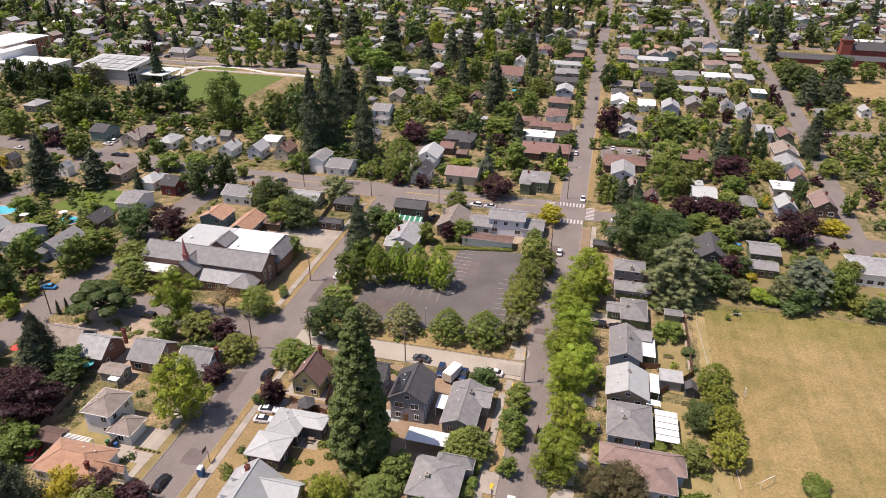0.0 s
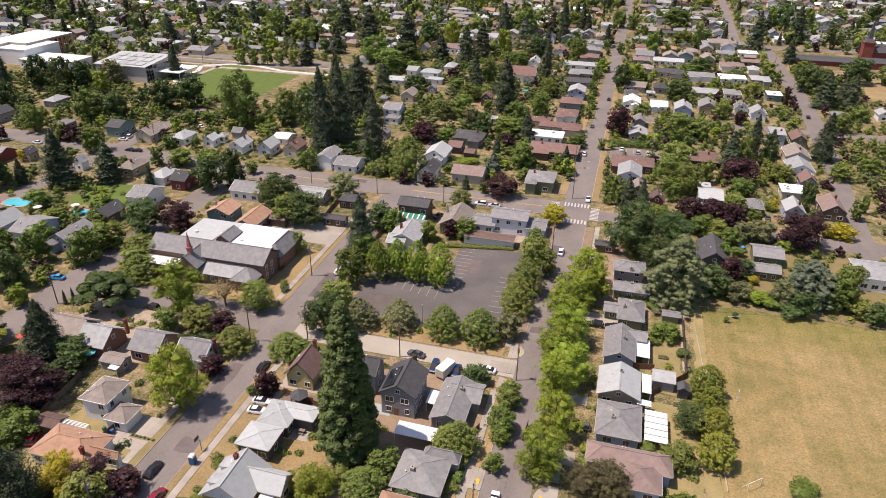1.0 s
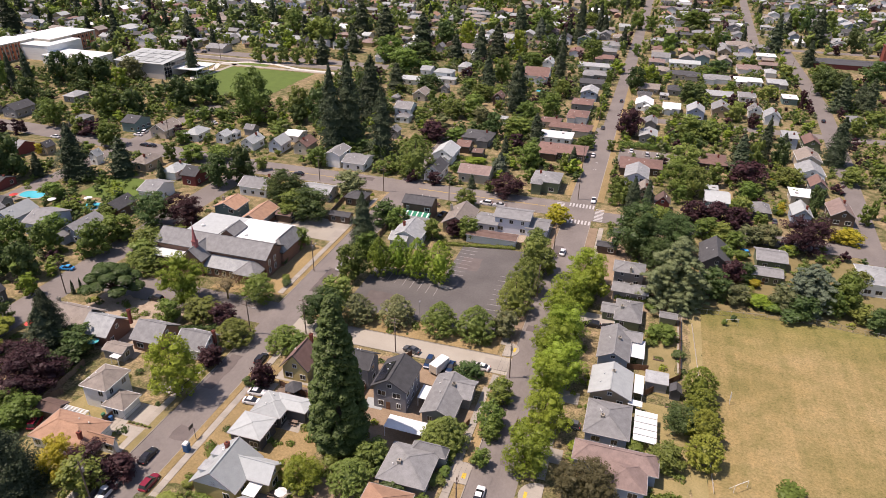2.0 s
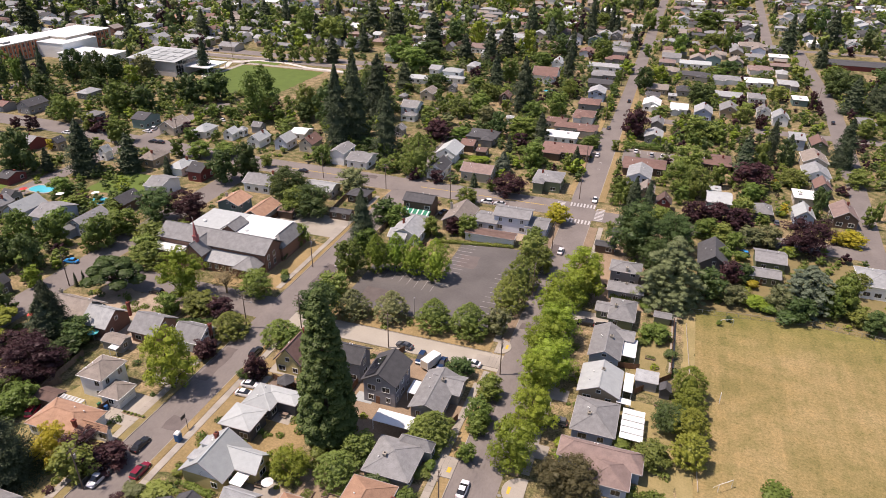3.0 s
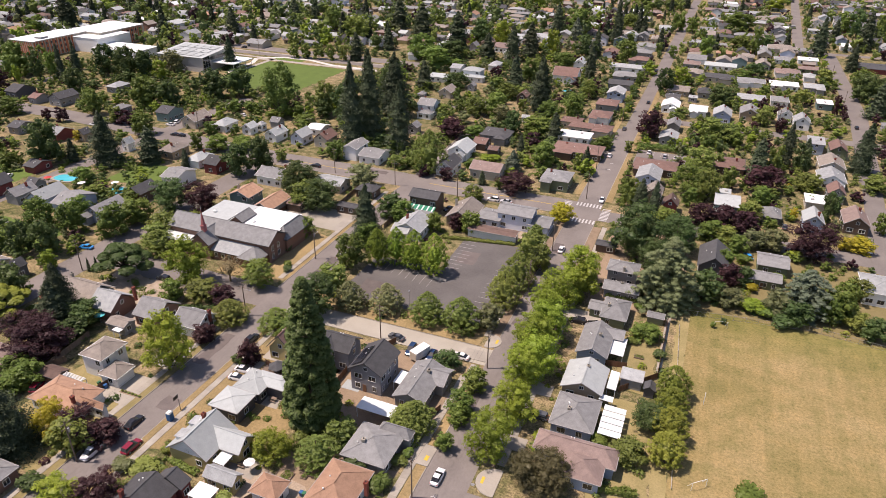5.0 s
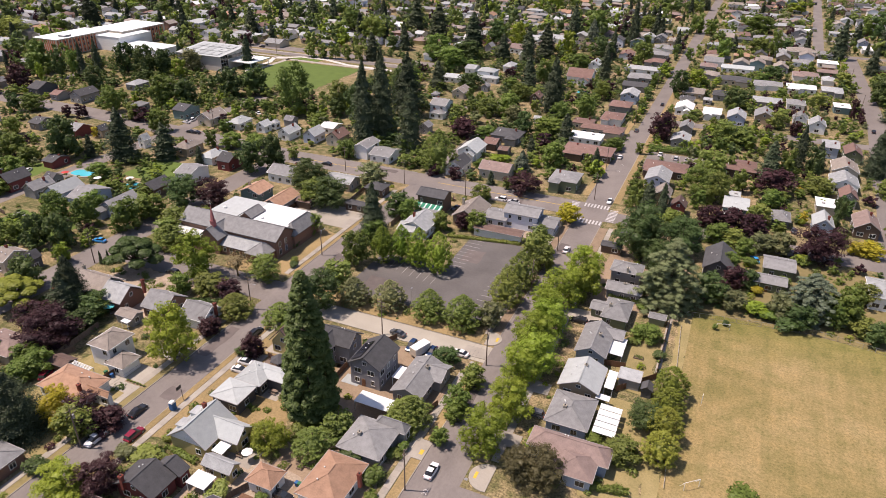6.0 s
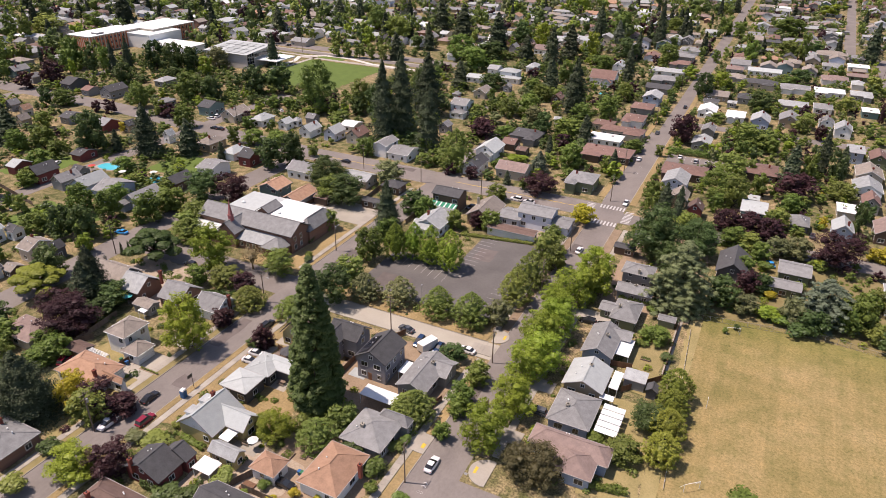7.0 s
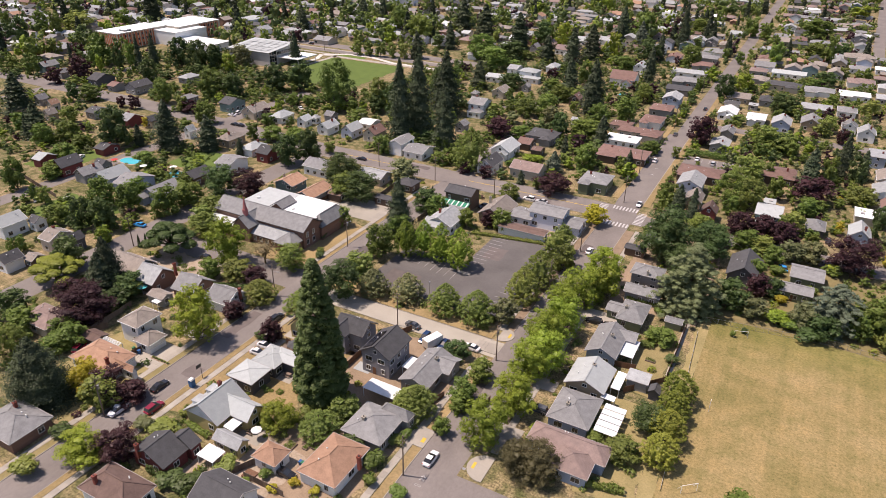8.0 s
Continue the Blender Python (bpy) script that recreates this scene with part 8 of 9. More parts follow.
# ---- poles ----
utility_pole(-8.4, 269.8, 10.5, 90)
utility_pole(-8.6, 340.8, 10.5, 90)
utility_pole(-8.6, 420.2, 10.5, 90)
utility_pole(98.4, 481.7, 10.5, 90)
utility_pole(98.0, 412.7, 10.5, 90)
utility_pole(-191.2, 242.5, 10.5, 0)
utility_pole(-269.5, 399.0, 10.5, 0)
utility_pole(63.7, 358.5, 10.5, 0)
utility_pole(-7.7, 125.6, 10.5, 90, can=True)
utility_pole(-36.8, 126.5, 10.5, 0)
utility_pole(-75.0, 122.0, 10.5, 0, lamp=2.0)
utility_pole(-77.8, 220.4, 10.5, 0)
utility_pole(-74.6, 156.5, 10.5, 90, can=True, lamp=2.0)
utility_pole(-8.3, 82.9, 10.5, 90)
utility_pole(-73.7, 65.3, 10.5, 90, can=True)
utility_pole(-7.8, 191.3, 10.5, 90)
utility_pole(-8.0, 163.4, 10.5, 90)
utility_pole(-105.9, 222.5, 10.5, 0)
utility_pole(-51.4, 219.5, 10.5, 0)
utility_pole(-61.6, 126.7, 10.5, 0)
utility_pole(-6.0, 237.3, 10.5, 90)
utility_pole(-134.7, 122.7, 10.5, 90)
utility_pole(-35.7, 141.7, 6.0, thin=True)

# ---- church ----
def church():
    ho = thing("church", -103, 155, "brick church with grey roofs and a small red steeple", "church")

    def b(x0, y0, x1, y1, e, r, k, ax, roof="grey", wall="brick", over=0.45):
        block(ho, (x0 + x1) / 2 + 103, (y0 + y1) / 2 - 155, x1 - x0, y1 - y0, e, r, k, ax, roof, wall, "trim_dark", over)

    b(-123.5, 147.6, -85.0, 158.0, 6.2, 3.0, "gable", "x")
    b(-104.0, 157.0, -87.4, 170.0, 6.9, 0, "flat", "x", "white", "brick", 0.1)
    b(-118.5, 157.0, -104.1, 170.0, 6.8, 0, "flat", "x", "pale", "brick", 0.1)
    b(-106.5, 156.5, -101.0, 164.0, 7.3, 1.8, "gable", "y")
    b(-90.2, 156.0, -84.2, 171.0, 4.6, 3.2, "hip", "y")
    b(-104.2, 143.7, -88.8, 148.4, 3.1, 2.1, "shed", "x", "light_grey")
    b(-93.4, 142.4, -85.8, 150.2, 3.2, 2.6, "hip", "x")
    b(-111.2, 142.8, -103.6, 152.0, 5.0, 3.4, "gable", "y")
    b(-124.0, 143.2, -111.0, 148.6, 4.3, 0, "flat", "x", "white", "brick", 0.1)
    s = put("steeple", Shape().box(-0.62, -0.62, 0, 0.62, 0.62, 2.4).box(-0.74, -0.74, 2.3, 0.74, 0.74, 2.55).mesh("steeple", "spire_red"), ho, pose(-4.3, -9.0, 7.6), "red brick steeple base")
    v = [(-0.5, -0.5, 0), (0.5, -0.5, 0), (0.5, 0.5, 0), (-0.5, 0.5, 0), (0, 0, 5.2)]
    put("spire", mesh_of("spire", v, [(0, 1, 4), (1, 2, 4), (2, 3, 4), (3, 0, 4), (3, 2, 1, 0)], "spire_red"), s, pose(0, 0, 2.55))
    put("rood", Shape().box(-0.04, -0.04, 0, 0.04, 0.04, 0.9).box(-0.25, -0.04, 0.5, 0.25, 0.04, 0.6).mesh("rood", "metal_grey"), s, pose(0, 0, 7.7))
    for i in range(4):
        window(ho, "E", -4.0 + (i % 2) * 3.0, 1.2 + (i // 2) * 2.6, 0, 0, 1.0, 1.6, "trim_white", 17.55, -1.0)
    for i in range(6):
        window(ho, "S", i * 2.5, 1.0, 0, 0, 1.0, 1.4, "trim_white", 0.6, -10.85)
    for x, y in ((-3.5, 6.0), (-12.0, 5.5), (4.5, 4.0)):
        put("roof_vent", kit("dome", lambda: Shape().tube([(0, 0, 0), (0, 0, 0.4), (0, 0, 0.7)], [0.55, 0.6, 0.2], 10).mesh("roof_vent", "trim_white")), ho, pose(x, y, 7.0))
    door(ho, "S", 0, 0, 0, "wood_brown", -4.4, -11.8, 1.8, 2.4, "church_door")


church()


# ---- school and the far brick church ----
def school():
    ho = thing("school", -390, 360, "three-storey school with orange panel facade and white flat roofs", "school")

    def b(x0, y0, x1, y1, h, roof="white", wall="white"):
        block(ho, (x0 + x1) / 2 + 390, (y0 + y1) / 2 - 360, x1 - x0, y1 - y0, h, 0, "flat", "x", roof, wall, "trim_white", 0.15)

    b(-414, 321, -391, 364, 11.2, wall="beige")
    b(-408, 364, -377, 405, 11.2, wall="beige")
    b(-391, 352, -368, 382, 9.6)
    b(-368, 346, -330, 368, 5.2)
    b(-400, 330, -394, 336, 12.4, wall="grey")
    strip = Shape().box(-0.1, -0.45, 0.4, 0.12, 0.45, 10.6).mesh("facade_panel", "panel_orange")
    thin = Shape().box(-0.05, -0.6, 0, 0.08, 0.6, 1.6).mesh("window", "glass_dark")
    for i in range(19):
        put("facade_panel", strip, ho, pose(-0.9, -38 + i * 1.7 + 0.4 * ((i * 7) % 3), 0))
    for i in range(11):
        put("facade_panel", strip, ho, pose(13.1, 24 + i * 1.8, 0))
    for k in range(3):
        for i in range(9):
            put("window", thin, ho, pose(-0.82, -36 + i * 3.6, 1.2 + k * 3.4))
        for i in range(5):
            put("window", thin, ho, pose(13.2, 25 + i * 3.8, 1.2 + k * 3.4))
    for i in range(11):
        put("facade_panel", strip, ho, pose(-22 + i * 1.9, -38.9, 0, 0, 0, 90))


school()


def gym():
    ho = thing("school_hall", -284, 350, "grey school hall with a glazed corner and pale sloping roof", "school")
    block(ho, 0, 0, 36, 27, 9.0, 2.2, "shed", "x", "pale", "pale_grey", "trim_white", 0.8)
    put("canopy", Shape().box(18, -4, 4.6, 34, 16, 5.1).mesh("canopy", "roof_white"), ho)
    for k in range(4):
        put("post", kit("gpost", lambda: Shape().tube([(0, 0, 0), (0, 0, 4.6)], [0.15, 0.15], 8).mesh("post", "trim_white")), ho, pose(33, -3 + k * 6, 0))
    pane = Shape().box(-0.1, -0.9, 0, 0.1, 0.9, 2.0).mesh("pane", "glass_dark")
    for i in range(3):
        for k in range(4):
            put("pane", pane, ho, pose(17.25, -11 + i * 2.2, 0.4 + k * 2.25))
    for i in range(9):
        put("pane", pane, ho, pose(17.25, -4 + i * 1.9, 6.4))
    for i in range(5):
        for j in range(3):
            put("solar_panel", kit("gsol", lambda: Shape().box(-2.6, -3.2, 0, 2.6, 3.2, 0.06).mesh("solar_panel", "roof_pale")), ho, pose(-12 + i * 5.8, -8 + j * 7.6, 9.42 + 2.2 * (5.5 + j * 7.6) / 27, math.degrees(math.atan2(2.2, 27))))


gym()


def far_church():
    ho = thing("church", 184, 549, "distant red brick church with dark roof and pointed tower", "church")
    block(ho, 6, 0, 44, 16, 6.5, 4.6, "gable", "x", "dark_grey", "red", "trim_dark", 0.4)
    t = put("tower", Shape().box(-3.4, -3.4, 0, 3.4, 3.4, 13).box(-3.8, -3.8, 12.6, 3.8, 3.8, 13.4).mesh("tower", "brick_red"), ho, pose(-17, -5, 0))
    put("spire", mesh_of("spire", [(-3.4, -3.4, 13.4), (3.4, -3.4, 13.4), (3.4, 3.4, 13.4), (-3.4, 3.4, 13.4), (-1.4, -1.4, 15.6), (1.4, -1.4, 15.6), (1.4, 1.4, 15.6), (-1.4, 1.4, 15.6), (0, 0, 31)],
                         [(0, 1, 5, 4), (1, 2, 6, 5), (2, 3, 7, 6), (3, 0, 4, 7), (4, 5, 8), (5, 6, 8), (6, 7, 8), (7, 4, 8)], "roof_dark_grey"), t)
    ha = thing("school", 139, 527, "long low brick school with a dark flat roof", "school")
    block(ha, 0, 0, 46, 20, 3.0, 0.9, "hip", "x", "dark_grey", "red", "trim_dark", 0.4)
    block(ha, 33, -6, 28, 13, 4.2, 2.2, "gable", "x", "dark_grey", "red", "trim_dark", 0.4)
    block(ha, 55, -8, 14, 10, 4.2, 2.2, "gable", "y", "dark_grey", "red", "trim_dark", 0.4)


far_church()

# ---- things in the yards and streets ----
def on_roof_panels(x, y, z, nx, ny, tilt, label="dark solar panels on a house roof"):
    ob = thing("solar_array", x, y, label, "solar panel", "", z, 0)
    pan = kit("solar1", lambda: Shape().box(-0.5, -0.82, 0, 0.5, 0.82, 0.05).mesh("panel", "solar"))
    for i in range(nx):
        for j in range(ny):
            put("panel", pan, ob, pose(i * 1.05 * math.cos(radians(tilt)), j * 1.7, 0.12 - i * 1.05 * math.sin(radians(tilt)), 0, tilt, 0))
    return ob


def portable_toilet(x, y):
    ob = thing("portable_toilet", x, y, "blue plastic portable toilet with a white roof on the verge", "toilet", "", 0.13)
    put("body", Shape().box(-0.55, -0.55, 0.05, 0.55, 0.55, 2.0).mesh("body", "plastic_blue"), ob)
    put("roof", Shape().add([(-0.6, -0.6, 2.0), (0.6, -0.6, 2.0), (0.6, 0.6, 2.0), (-0.6, 0.6, 2.0), (-0.45, -0.45, 2.3), (0.45, -0.45, 2.3), (0.45, 0.45, 2.3), (-0.45, 0.45, 2.3)],
                            [(0, 1, 5, 4), (1, 2, 6, 5), (2, 3, 7, 6), (3, 0, 4, 7), (4, 5, 6, 7), (3, 2, 1, 0)]).mesh("roof", "trim_white"), ob)
    put("door", Shape().box(-0.4, -0.58, 0.15, 0.4, -0.55, 1.95).mesh("door", "plastic_blue"), ob)
    put("vent_pipe", Shape().tube([(0.4, 0.4, 2.0), (0.4, 0.4, 2.6)], [0.05, 0.05], 6).mesh("vent_pipe", "trim_white"), ob)


portable_toilet(-64.9, 81.9)


def basketball_hoop(x, y, rz):
    ob = thing("basketball_hoop", x, y, "dark basketball hoop on a post by the street", "hoop", "", 0.1, rz)
    put("post", Shape().tube([(0, 0, 0), (0, 0, 2.9), (0, 0.7, 3.2)], [0.07, 0.06, 0.05], 7).mesh("post", "trim_dark"), ob)
    put("backboard", Shape().box(-0.7, 0.7, 2.7, 0.7, 0.75, 3.6).mesh("backboard", "trim_dark"), ob)
    put("rim", Shape().tube([(0.23 * math.cos(a), 1.0 + 0.23 * math.sin(a), 3.05) for a in [k * 0.785 for k in range(9)]], [0.015] * 9, 4).mesh("rim", "cloth_red"), ob)


basketball_hoop(-65.2, 85.3, 90)


def picnic_set(x, y):
    ob = thing("picnic_table", x, y, "grey wooden picnic table with two benches on the patio", "table", "", 0.06)
    put("tabletop", Shape().box(-0.9, -0.4, 0.7, 0.9, 0.4, 0.76).mesh("tabletop", "wood_grey"), ob)
    for sy in (-0.75, 0.75):
        put("bench", Shape().box(-0.9, sy - 0.14, 0.42, 0.9, sy + 0.14, 0.47).mesh("bench", "wood_grey"), ob)
    for sx in (-0.6, 0.6):
        put("leg", Shape().beam((sx, -0.8, 0.02), (sx, 0, 0.7), 0.08, 0.08).beam((sx, 0.8, 0.02), (sx, 0, 0.7), 0.08, 0.08).beam((sx, -0.8, 0.42), (sx, 0.8, 0.42), 0.06, 0.08).mesh("leg", "wood_grey"), ob)


def parasol(x, y, mat, label, r=1.5, z=2.4):
    ob = thing("parasol", x, y, label, "parasol", "", 0.05)
    n = 8
    v = [(0, 0, z + 0.5)] + [(r * math.cos(2 * math.pi * k / n), r * math.sin(2 * math.pi * k / n), z) for k in range(n)] + [(0, 0, z + 0.44)]
    put("canopy", mesh_of("canopy", v, [(0, 1 + k, 1 + (k + 1) % n) for k in range(n)] + [(n + 1, 1 + (k + 1) % n, 1 + k) for k in range(n)], mat), ob)
    put("pole", Shape().tube([(0, 0, 0), (0, 0, z + 0.55)], [0.03, 0.03], 6).mesh("pole", "metal_grey"), ob)
    put("base", Shape().tube([(0, 0, 0), (0, 0, 0.1)], [0.3, 0.28], 10).mesh("base", "concrete"), ob)


def gazebo(x, y, r=2.2):
    ob = thing("gazebo", x, y, "small dark hexagonal garden gazebo on the deck", "gazebo", "", 0.3)
    v = [(0, 0, 3.5)] + [(r * math.cos(k * math.pi / 3), r * math.sin(k * math.pi / 3), 2.3) for k in range(6)]
    sv, sf, _ = shell(v, [(0, 1 + k, 1 + (k + 1) % 6) for k in range(6)], 0.1)
    put("roof", mesh_of("roof", sv, sf, "roof_dark_grey"), ob)
    for k in range(6):
        put("post", kit("gzp", lambda: Shape().box(-0.06, -0.06, 0, 0.06, 0.06, 2.3).mesh("post", "wood_brown")), ob, pose(r * 0.92 * math.cos(k * math.pi / 3), r * 0.92 * math.sin(k * math.pi / 3), 0))


def pool(x, y, w, d, label):
    ob = thing("swimming_pool", x, y, label, "swimming pool", "pools", 0.05)
    n = 20
    ring = [(math.cos(2 * math.pi * k / n), math.sin(2 * math.pi * k / n)) for k in range(n)]
    f = lambda c, s: (w / 2 * math.copysign(abs(c) ** 0.7, c), d / 2 * math.copysign(abs(s) ** 0.7, s))
    v = [(*f(*p), z) for z in (0.0, 0.12) for p in ring]
    put("water", mesh_of("water", v, [tuple(range(n, 2 * n))] + [(k, (k + 1) % n, n + (k + 1) % n, n + k) for k in range(n)], "pool_water"), ob)
    v2 = [(a * 1.0, b * 1.0, 0.16) for a, b in (f(*p) for p in ring)] + [((abs(a) + 0.7) * math.copysign(1, a), (abs(b) + 0.7) * math.copysign(1, b), 0.16) for a, b in (f(*p) for p in ring)]
    put("coping", mesh_of("coping", v2, [(k, (k + 1) % n, n + (k + 1) % n, n + k) for k in range(n)], "concrete"), ob)


def field_frame(x, y, rz, w=3.4, h=2.0):
    # one simple frame stands in for the field's post and backstops
    ob = thing("field_frame", x, y, "thin white metal frame standing in for field posts and backstops", "goal", "", 0.06, rz)
    for k in (-w / 2, w / 2):
        put("upright", Shape().tube([(k, 0, 0), (k, 0, h)], [0.05, 0.05], 6).mesh("upright", "trim_white"), ob)
        if w > 1:
            put("brace", Shape().tube([(k, 0, h), (k, 1.2, 0)], [0.035, 0.035], 6).mesh("brace", "trim_white"), ob)
    put("crossbar", Shape().tube([(-w / 2, 0, h), (w / 2, 0, h)], [0.05, 0.05], 6).mesh("crossbar", "trim_white"), ob)


def hedge(x0, y0, x1, y1, h, mat="leaf_dark", label="clipped dark green hedge along a yard"):
    rnd = np.random.default_rng(int(abs(x0 * 13 + y0 * 7)))
    L = math.hypot(x1 - x0, y1 - y0)
    n = int(L * 110)
    u = rnd.uniform(0, 1, n)
    w = 0.6
    a = rnd.uniform(0, math.pi, n)
    pos = np.stack([x0 + (x1 - x0) * u, y0 + (y1 - y0) * u, np.zeros(n)], 1)
    px, py = -(y1 - y0) / L, (x1 - x0) / L
    lump = 1 + 0.12 * np.sin(u * L * 1.7) + 0.1 * rnd.normal(size=n)
    off = np.sign(np.cos(a)) * np.abs(np.cos(a)) ** 0.5 * w * lump
    zz = np.abs(np.sin(a)) ** 0.4 * h * lump * rnd.uniform(0.25, 1.0, n) ** 0.4
    pos += np.stack([px * off, py * off, zz], 1)
    nrm = np.stack([px * np.cos(a), py * np.cos(a), np.sin(a)], 1) + 0.5 * rnd.normal(size=(n, 3))
    ob = put("hedge", leaf_cards("hedge", pos, nrm, 0.24, mat, rnd))
    return tagged(ob, label, "hedge", "hedges")


def box_trailer(x, y, rz):
    ob = thing("box_trailer", x, y, "white box trailer parked on a driveway", "trailer", "", 0.1, rz)
    put("box", Shape().box(-1.15, -2.5, 0.6, 1.15, 2.5, 2.8).mesh("box", "trim_white"), ob)
    put("rear_door", Shape().box(-1.0, -2.54, 0.7, 1.0, -2.5, 2.7).mesh("rear_door", "wall_beige"), ob)
    for sx in (-1.05, 1.05):
        put("wheel", kit("tw", lambda: Shape().tube([(-0.12, 0, 0), (0.12, 0, 0)], [0.36, 0.36], 12).mesh("wheel", "rubber")), ob, pose(sx, -0.3, 0.36))
    put("hitch", Shape().beam((0, 2.5, 0.55), (0, 3.6, 0.5), 0.15, 0.12).mesh("hitch", "trim_dark"), ob)


def raised_bed(x, y, w, d):
    ob = thing("raised_bed", x, y, "low timber-edged raised garden bed with plants", "garden bed", "raised beds", 0.04)
    edge = Shape().box(-w / 2, -d / 2, 0, w / 2, -d / 2 + 0.08, 0.35).box(-w / 2, d / 2 - 0.08, 0, w / 2, d / 2, 0.35).box(-w / 2, -d / 2 + 0.08, 0, -w / 2 + 0.08, d / 2 - 0.08, 0.35).box(w / 2 - 0.08, -d / 2 + 0.08, 0, w / 2, d / 2 - 0.08, 0.35)
    put("edging", edge.mesh("edging", "wood_grey"), ob)
    put("soil", Shape().box(-w / 2 + 0.08, -d / 2 + 0.08, 0, w / 2 - 0.08, d / 2 - 0.08, 0.28).mesh("soil", "soil"), ob)
    rq = np.random.default_rng(int(abs(x * 31 + y * 17)))
    n = int(70 * w * d)
    p = np.stack([rq.uniform(-w / 2 + 0.1, w / 2 - 0.1, n), rq.uniform(-d / 2 + 0.1, d / 2 - 0.1, n), rq.uniform(0.3, 0.65, n)], 1)
    put("plants", leaf_cards("plants", p, rq.normal(size=(n, 3)) + np.array([0, 0, 1.0]), 0.12, "leaf_mid", rq), ob)


def wheelie_bin(x, y, mat, rz=0):
    ob = thing("wheelie_bin", x, y, ("blue" if "blue" in mat else "green") + " plastic wheelie bin beside a garage", "bin", "bins", 0.1, rz)
    put("body", kit(("bin", mat), lambda: Shape().add([(-0.24, -0.28, 0), (0.24, -0.28, 0), (0.24, 0.28, 0), (-0.24, 0.28, 0), (-0.3, -0.36, 1.0), (0.3, -0.36, 1.0), (0.3, 0.36, 1.0), (-0.3, 0.36, 1.0)],
                                                      [(3, 2, 1, 0), (4, 5, 6, 7), (0, 1, 5, 4), (1, 2, 6, 5), (2, 3, 7, 6), (3, 0, 4, 7)]).mesh("body", mat)), ob)
    put("lid", kit(("binlid", mat), lambda: Shape().box(-0.32, -0.4, 1.0, 0.32, 0.38, 1.08).mesh("lid", mat)), ob)
    for sx in (-0.26, 0.26):
        put("wheel", kit("binw", lambda: Shape().tube([(-0.03, 0, 0), (0.03, 0, 0)], [0.1, 0.1], 8).mesh("wheel", "rubber")), ob, pose(sx, 0.34, 0.1))


def awning(x0, y0, x1, y1, z, drop):
    ob = thing("awning", (x0 + x1) / 2, (y0 + y1) / 2, "green and white striped awning on a dark building", "awning", "", z)
    n = 22
    w = (x1 - x0) / n
    for i in range(n):
        a = x0 - (x0 + x1) / 2 + i * w
        v, f, _ = shell([(a, -(y1 - y0) / 2, -drop), (a + w, -(y1 - y0) / 2, -drop), (a + w, (y1 - y0) / 2, 0), (a, (y1 - y0) / 2, 0)], [(0, 1, 2, 3)], 0.06)
        put("stripe", mesh_of("stripe", v, f, "trim_white" if i % 4 == 0 else "awning_green"), ob)
    for a in (x0 + 0.2, x1 - 0.2):
        put("post", Shape().box(-0.05, -0.05, -z, 0.05, 0.05, -drop).mesh("post", "trim_white"), ob, pose(a - (x0 + x1) / 2, -(y1 - y0) / 2 + 0.15, 0))


awning(-62.6, 197.2, -52.2, 200.4, 3.4, 0.9)
gable_cladding(big_house, "S", 9.0, 8.9, 3.2, 3.7, "wall_white")
for _y in (-2.2, 1.8):
    dormer(big_house, -3.5, _y, 3.95, h=1.5)


def garden_shrubs():
    """Low planting, too mixed to count, over the yards near by."""
    rq = np.random.default_rng(5)
    solid = [(o.location.x, o.location.y) for o in scene.objects if o.parent is None and o.get("category") in ("house", "garage", "shed", "patio cover", "carport", "car", "church", "apartment building")]
    tufts = {"leaf_mid": [], "leaf_olive": [], "leaf_dark": [], "leaf_bright": [], "leaf_plum": []}
    keys = list(tufts)
    for x0, y0, x1, y1, n in ((-62, 48, -13, 122, 380), (4, 96, 32, 215, 240), (-132, 60, -79, 125, 300), (38, 175, 95, 216, 110), (-64, 134, -12, 141, 16), (-62, 168, -38, 218, 70), (-134, 172, -80, 218, 110), (-215, 105, -148, 215, 160), (-200, 237, -14, 255, 240), (6, 236, 90, 262, 130)):
        for _ in range(n):
            x, y = rq.uniform(x0, x1), rq.uniform(y0, y1)
            if min((x - a) ** 2 + (y - b) ** 2 for a, b in solid) < 46 or WEST_X0 - 3.5 < x < WEST_X1 + 3.5 or MAIN_X0 - 4 < x < MAIN_X1 + 5 or (-110 < x < -76 and y > 172 and y < 192):
                continue
            r, m = rq.uniform(0.4, 1.5), 70
            u = rq.normal(size=(m, 3))
            u /= np.linalg.norm(u, axis=1, keepdims=True)
            u[:, 2] = np.abs(u[:, 2])
            p = u * np.array([r, r, r * rq.uniform(0.6, 1.3)]) * rq.uniform(0.6, 1.05, (m, 1)) + np.array([x, y, 0])
            t = rq.normal(size=(m, 3))
            t -= u * (t * u).sum(1, keepdims=True) * 0.7
            t /= np.linalg.norm(t, axis=1, keepdims=True)
            b = np.cross(u, t)
            s = rq.uniform(0.14, 0.34, (m, 1)) * (0.6 + 0.4 * r)
            k = keys[rq.choice(5, p=[0.4, 0.27, 0.18, 0.12, 0.03])]
            tufts[k].append(np.stack([p + t * s, p - t * s * 0.7 + b * s * 0.8, p - t * s * 0.7 - b * s * 0.8], 1).reshape(-1, 3))
    for k, v in tufts.items():
        if v:
            tagged(put("garden_shrubs", tri_mesh("garden_shrubs", np.concatenate(v), k)), "mixed low shrubs and plants in the yards", "shrubs", "", "stuff")


garden_shrubs()

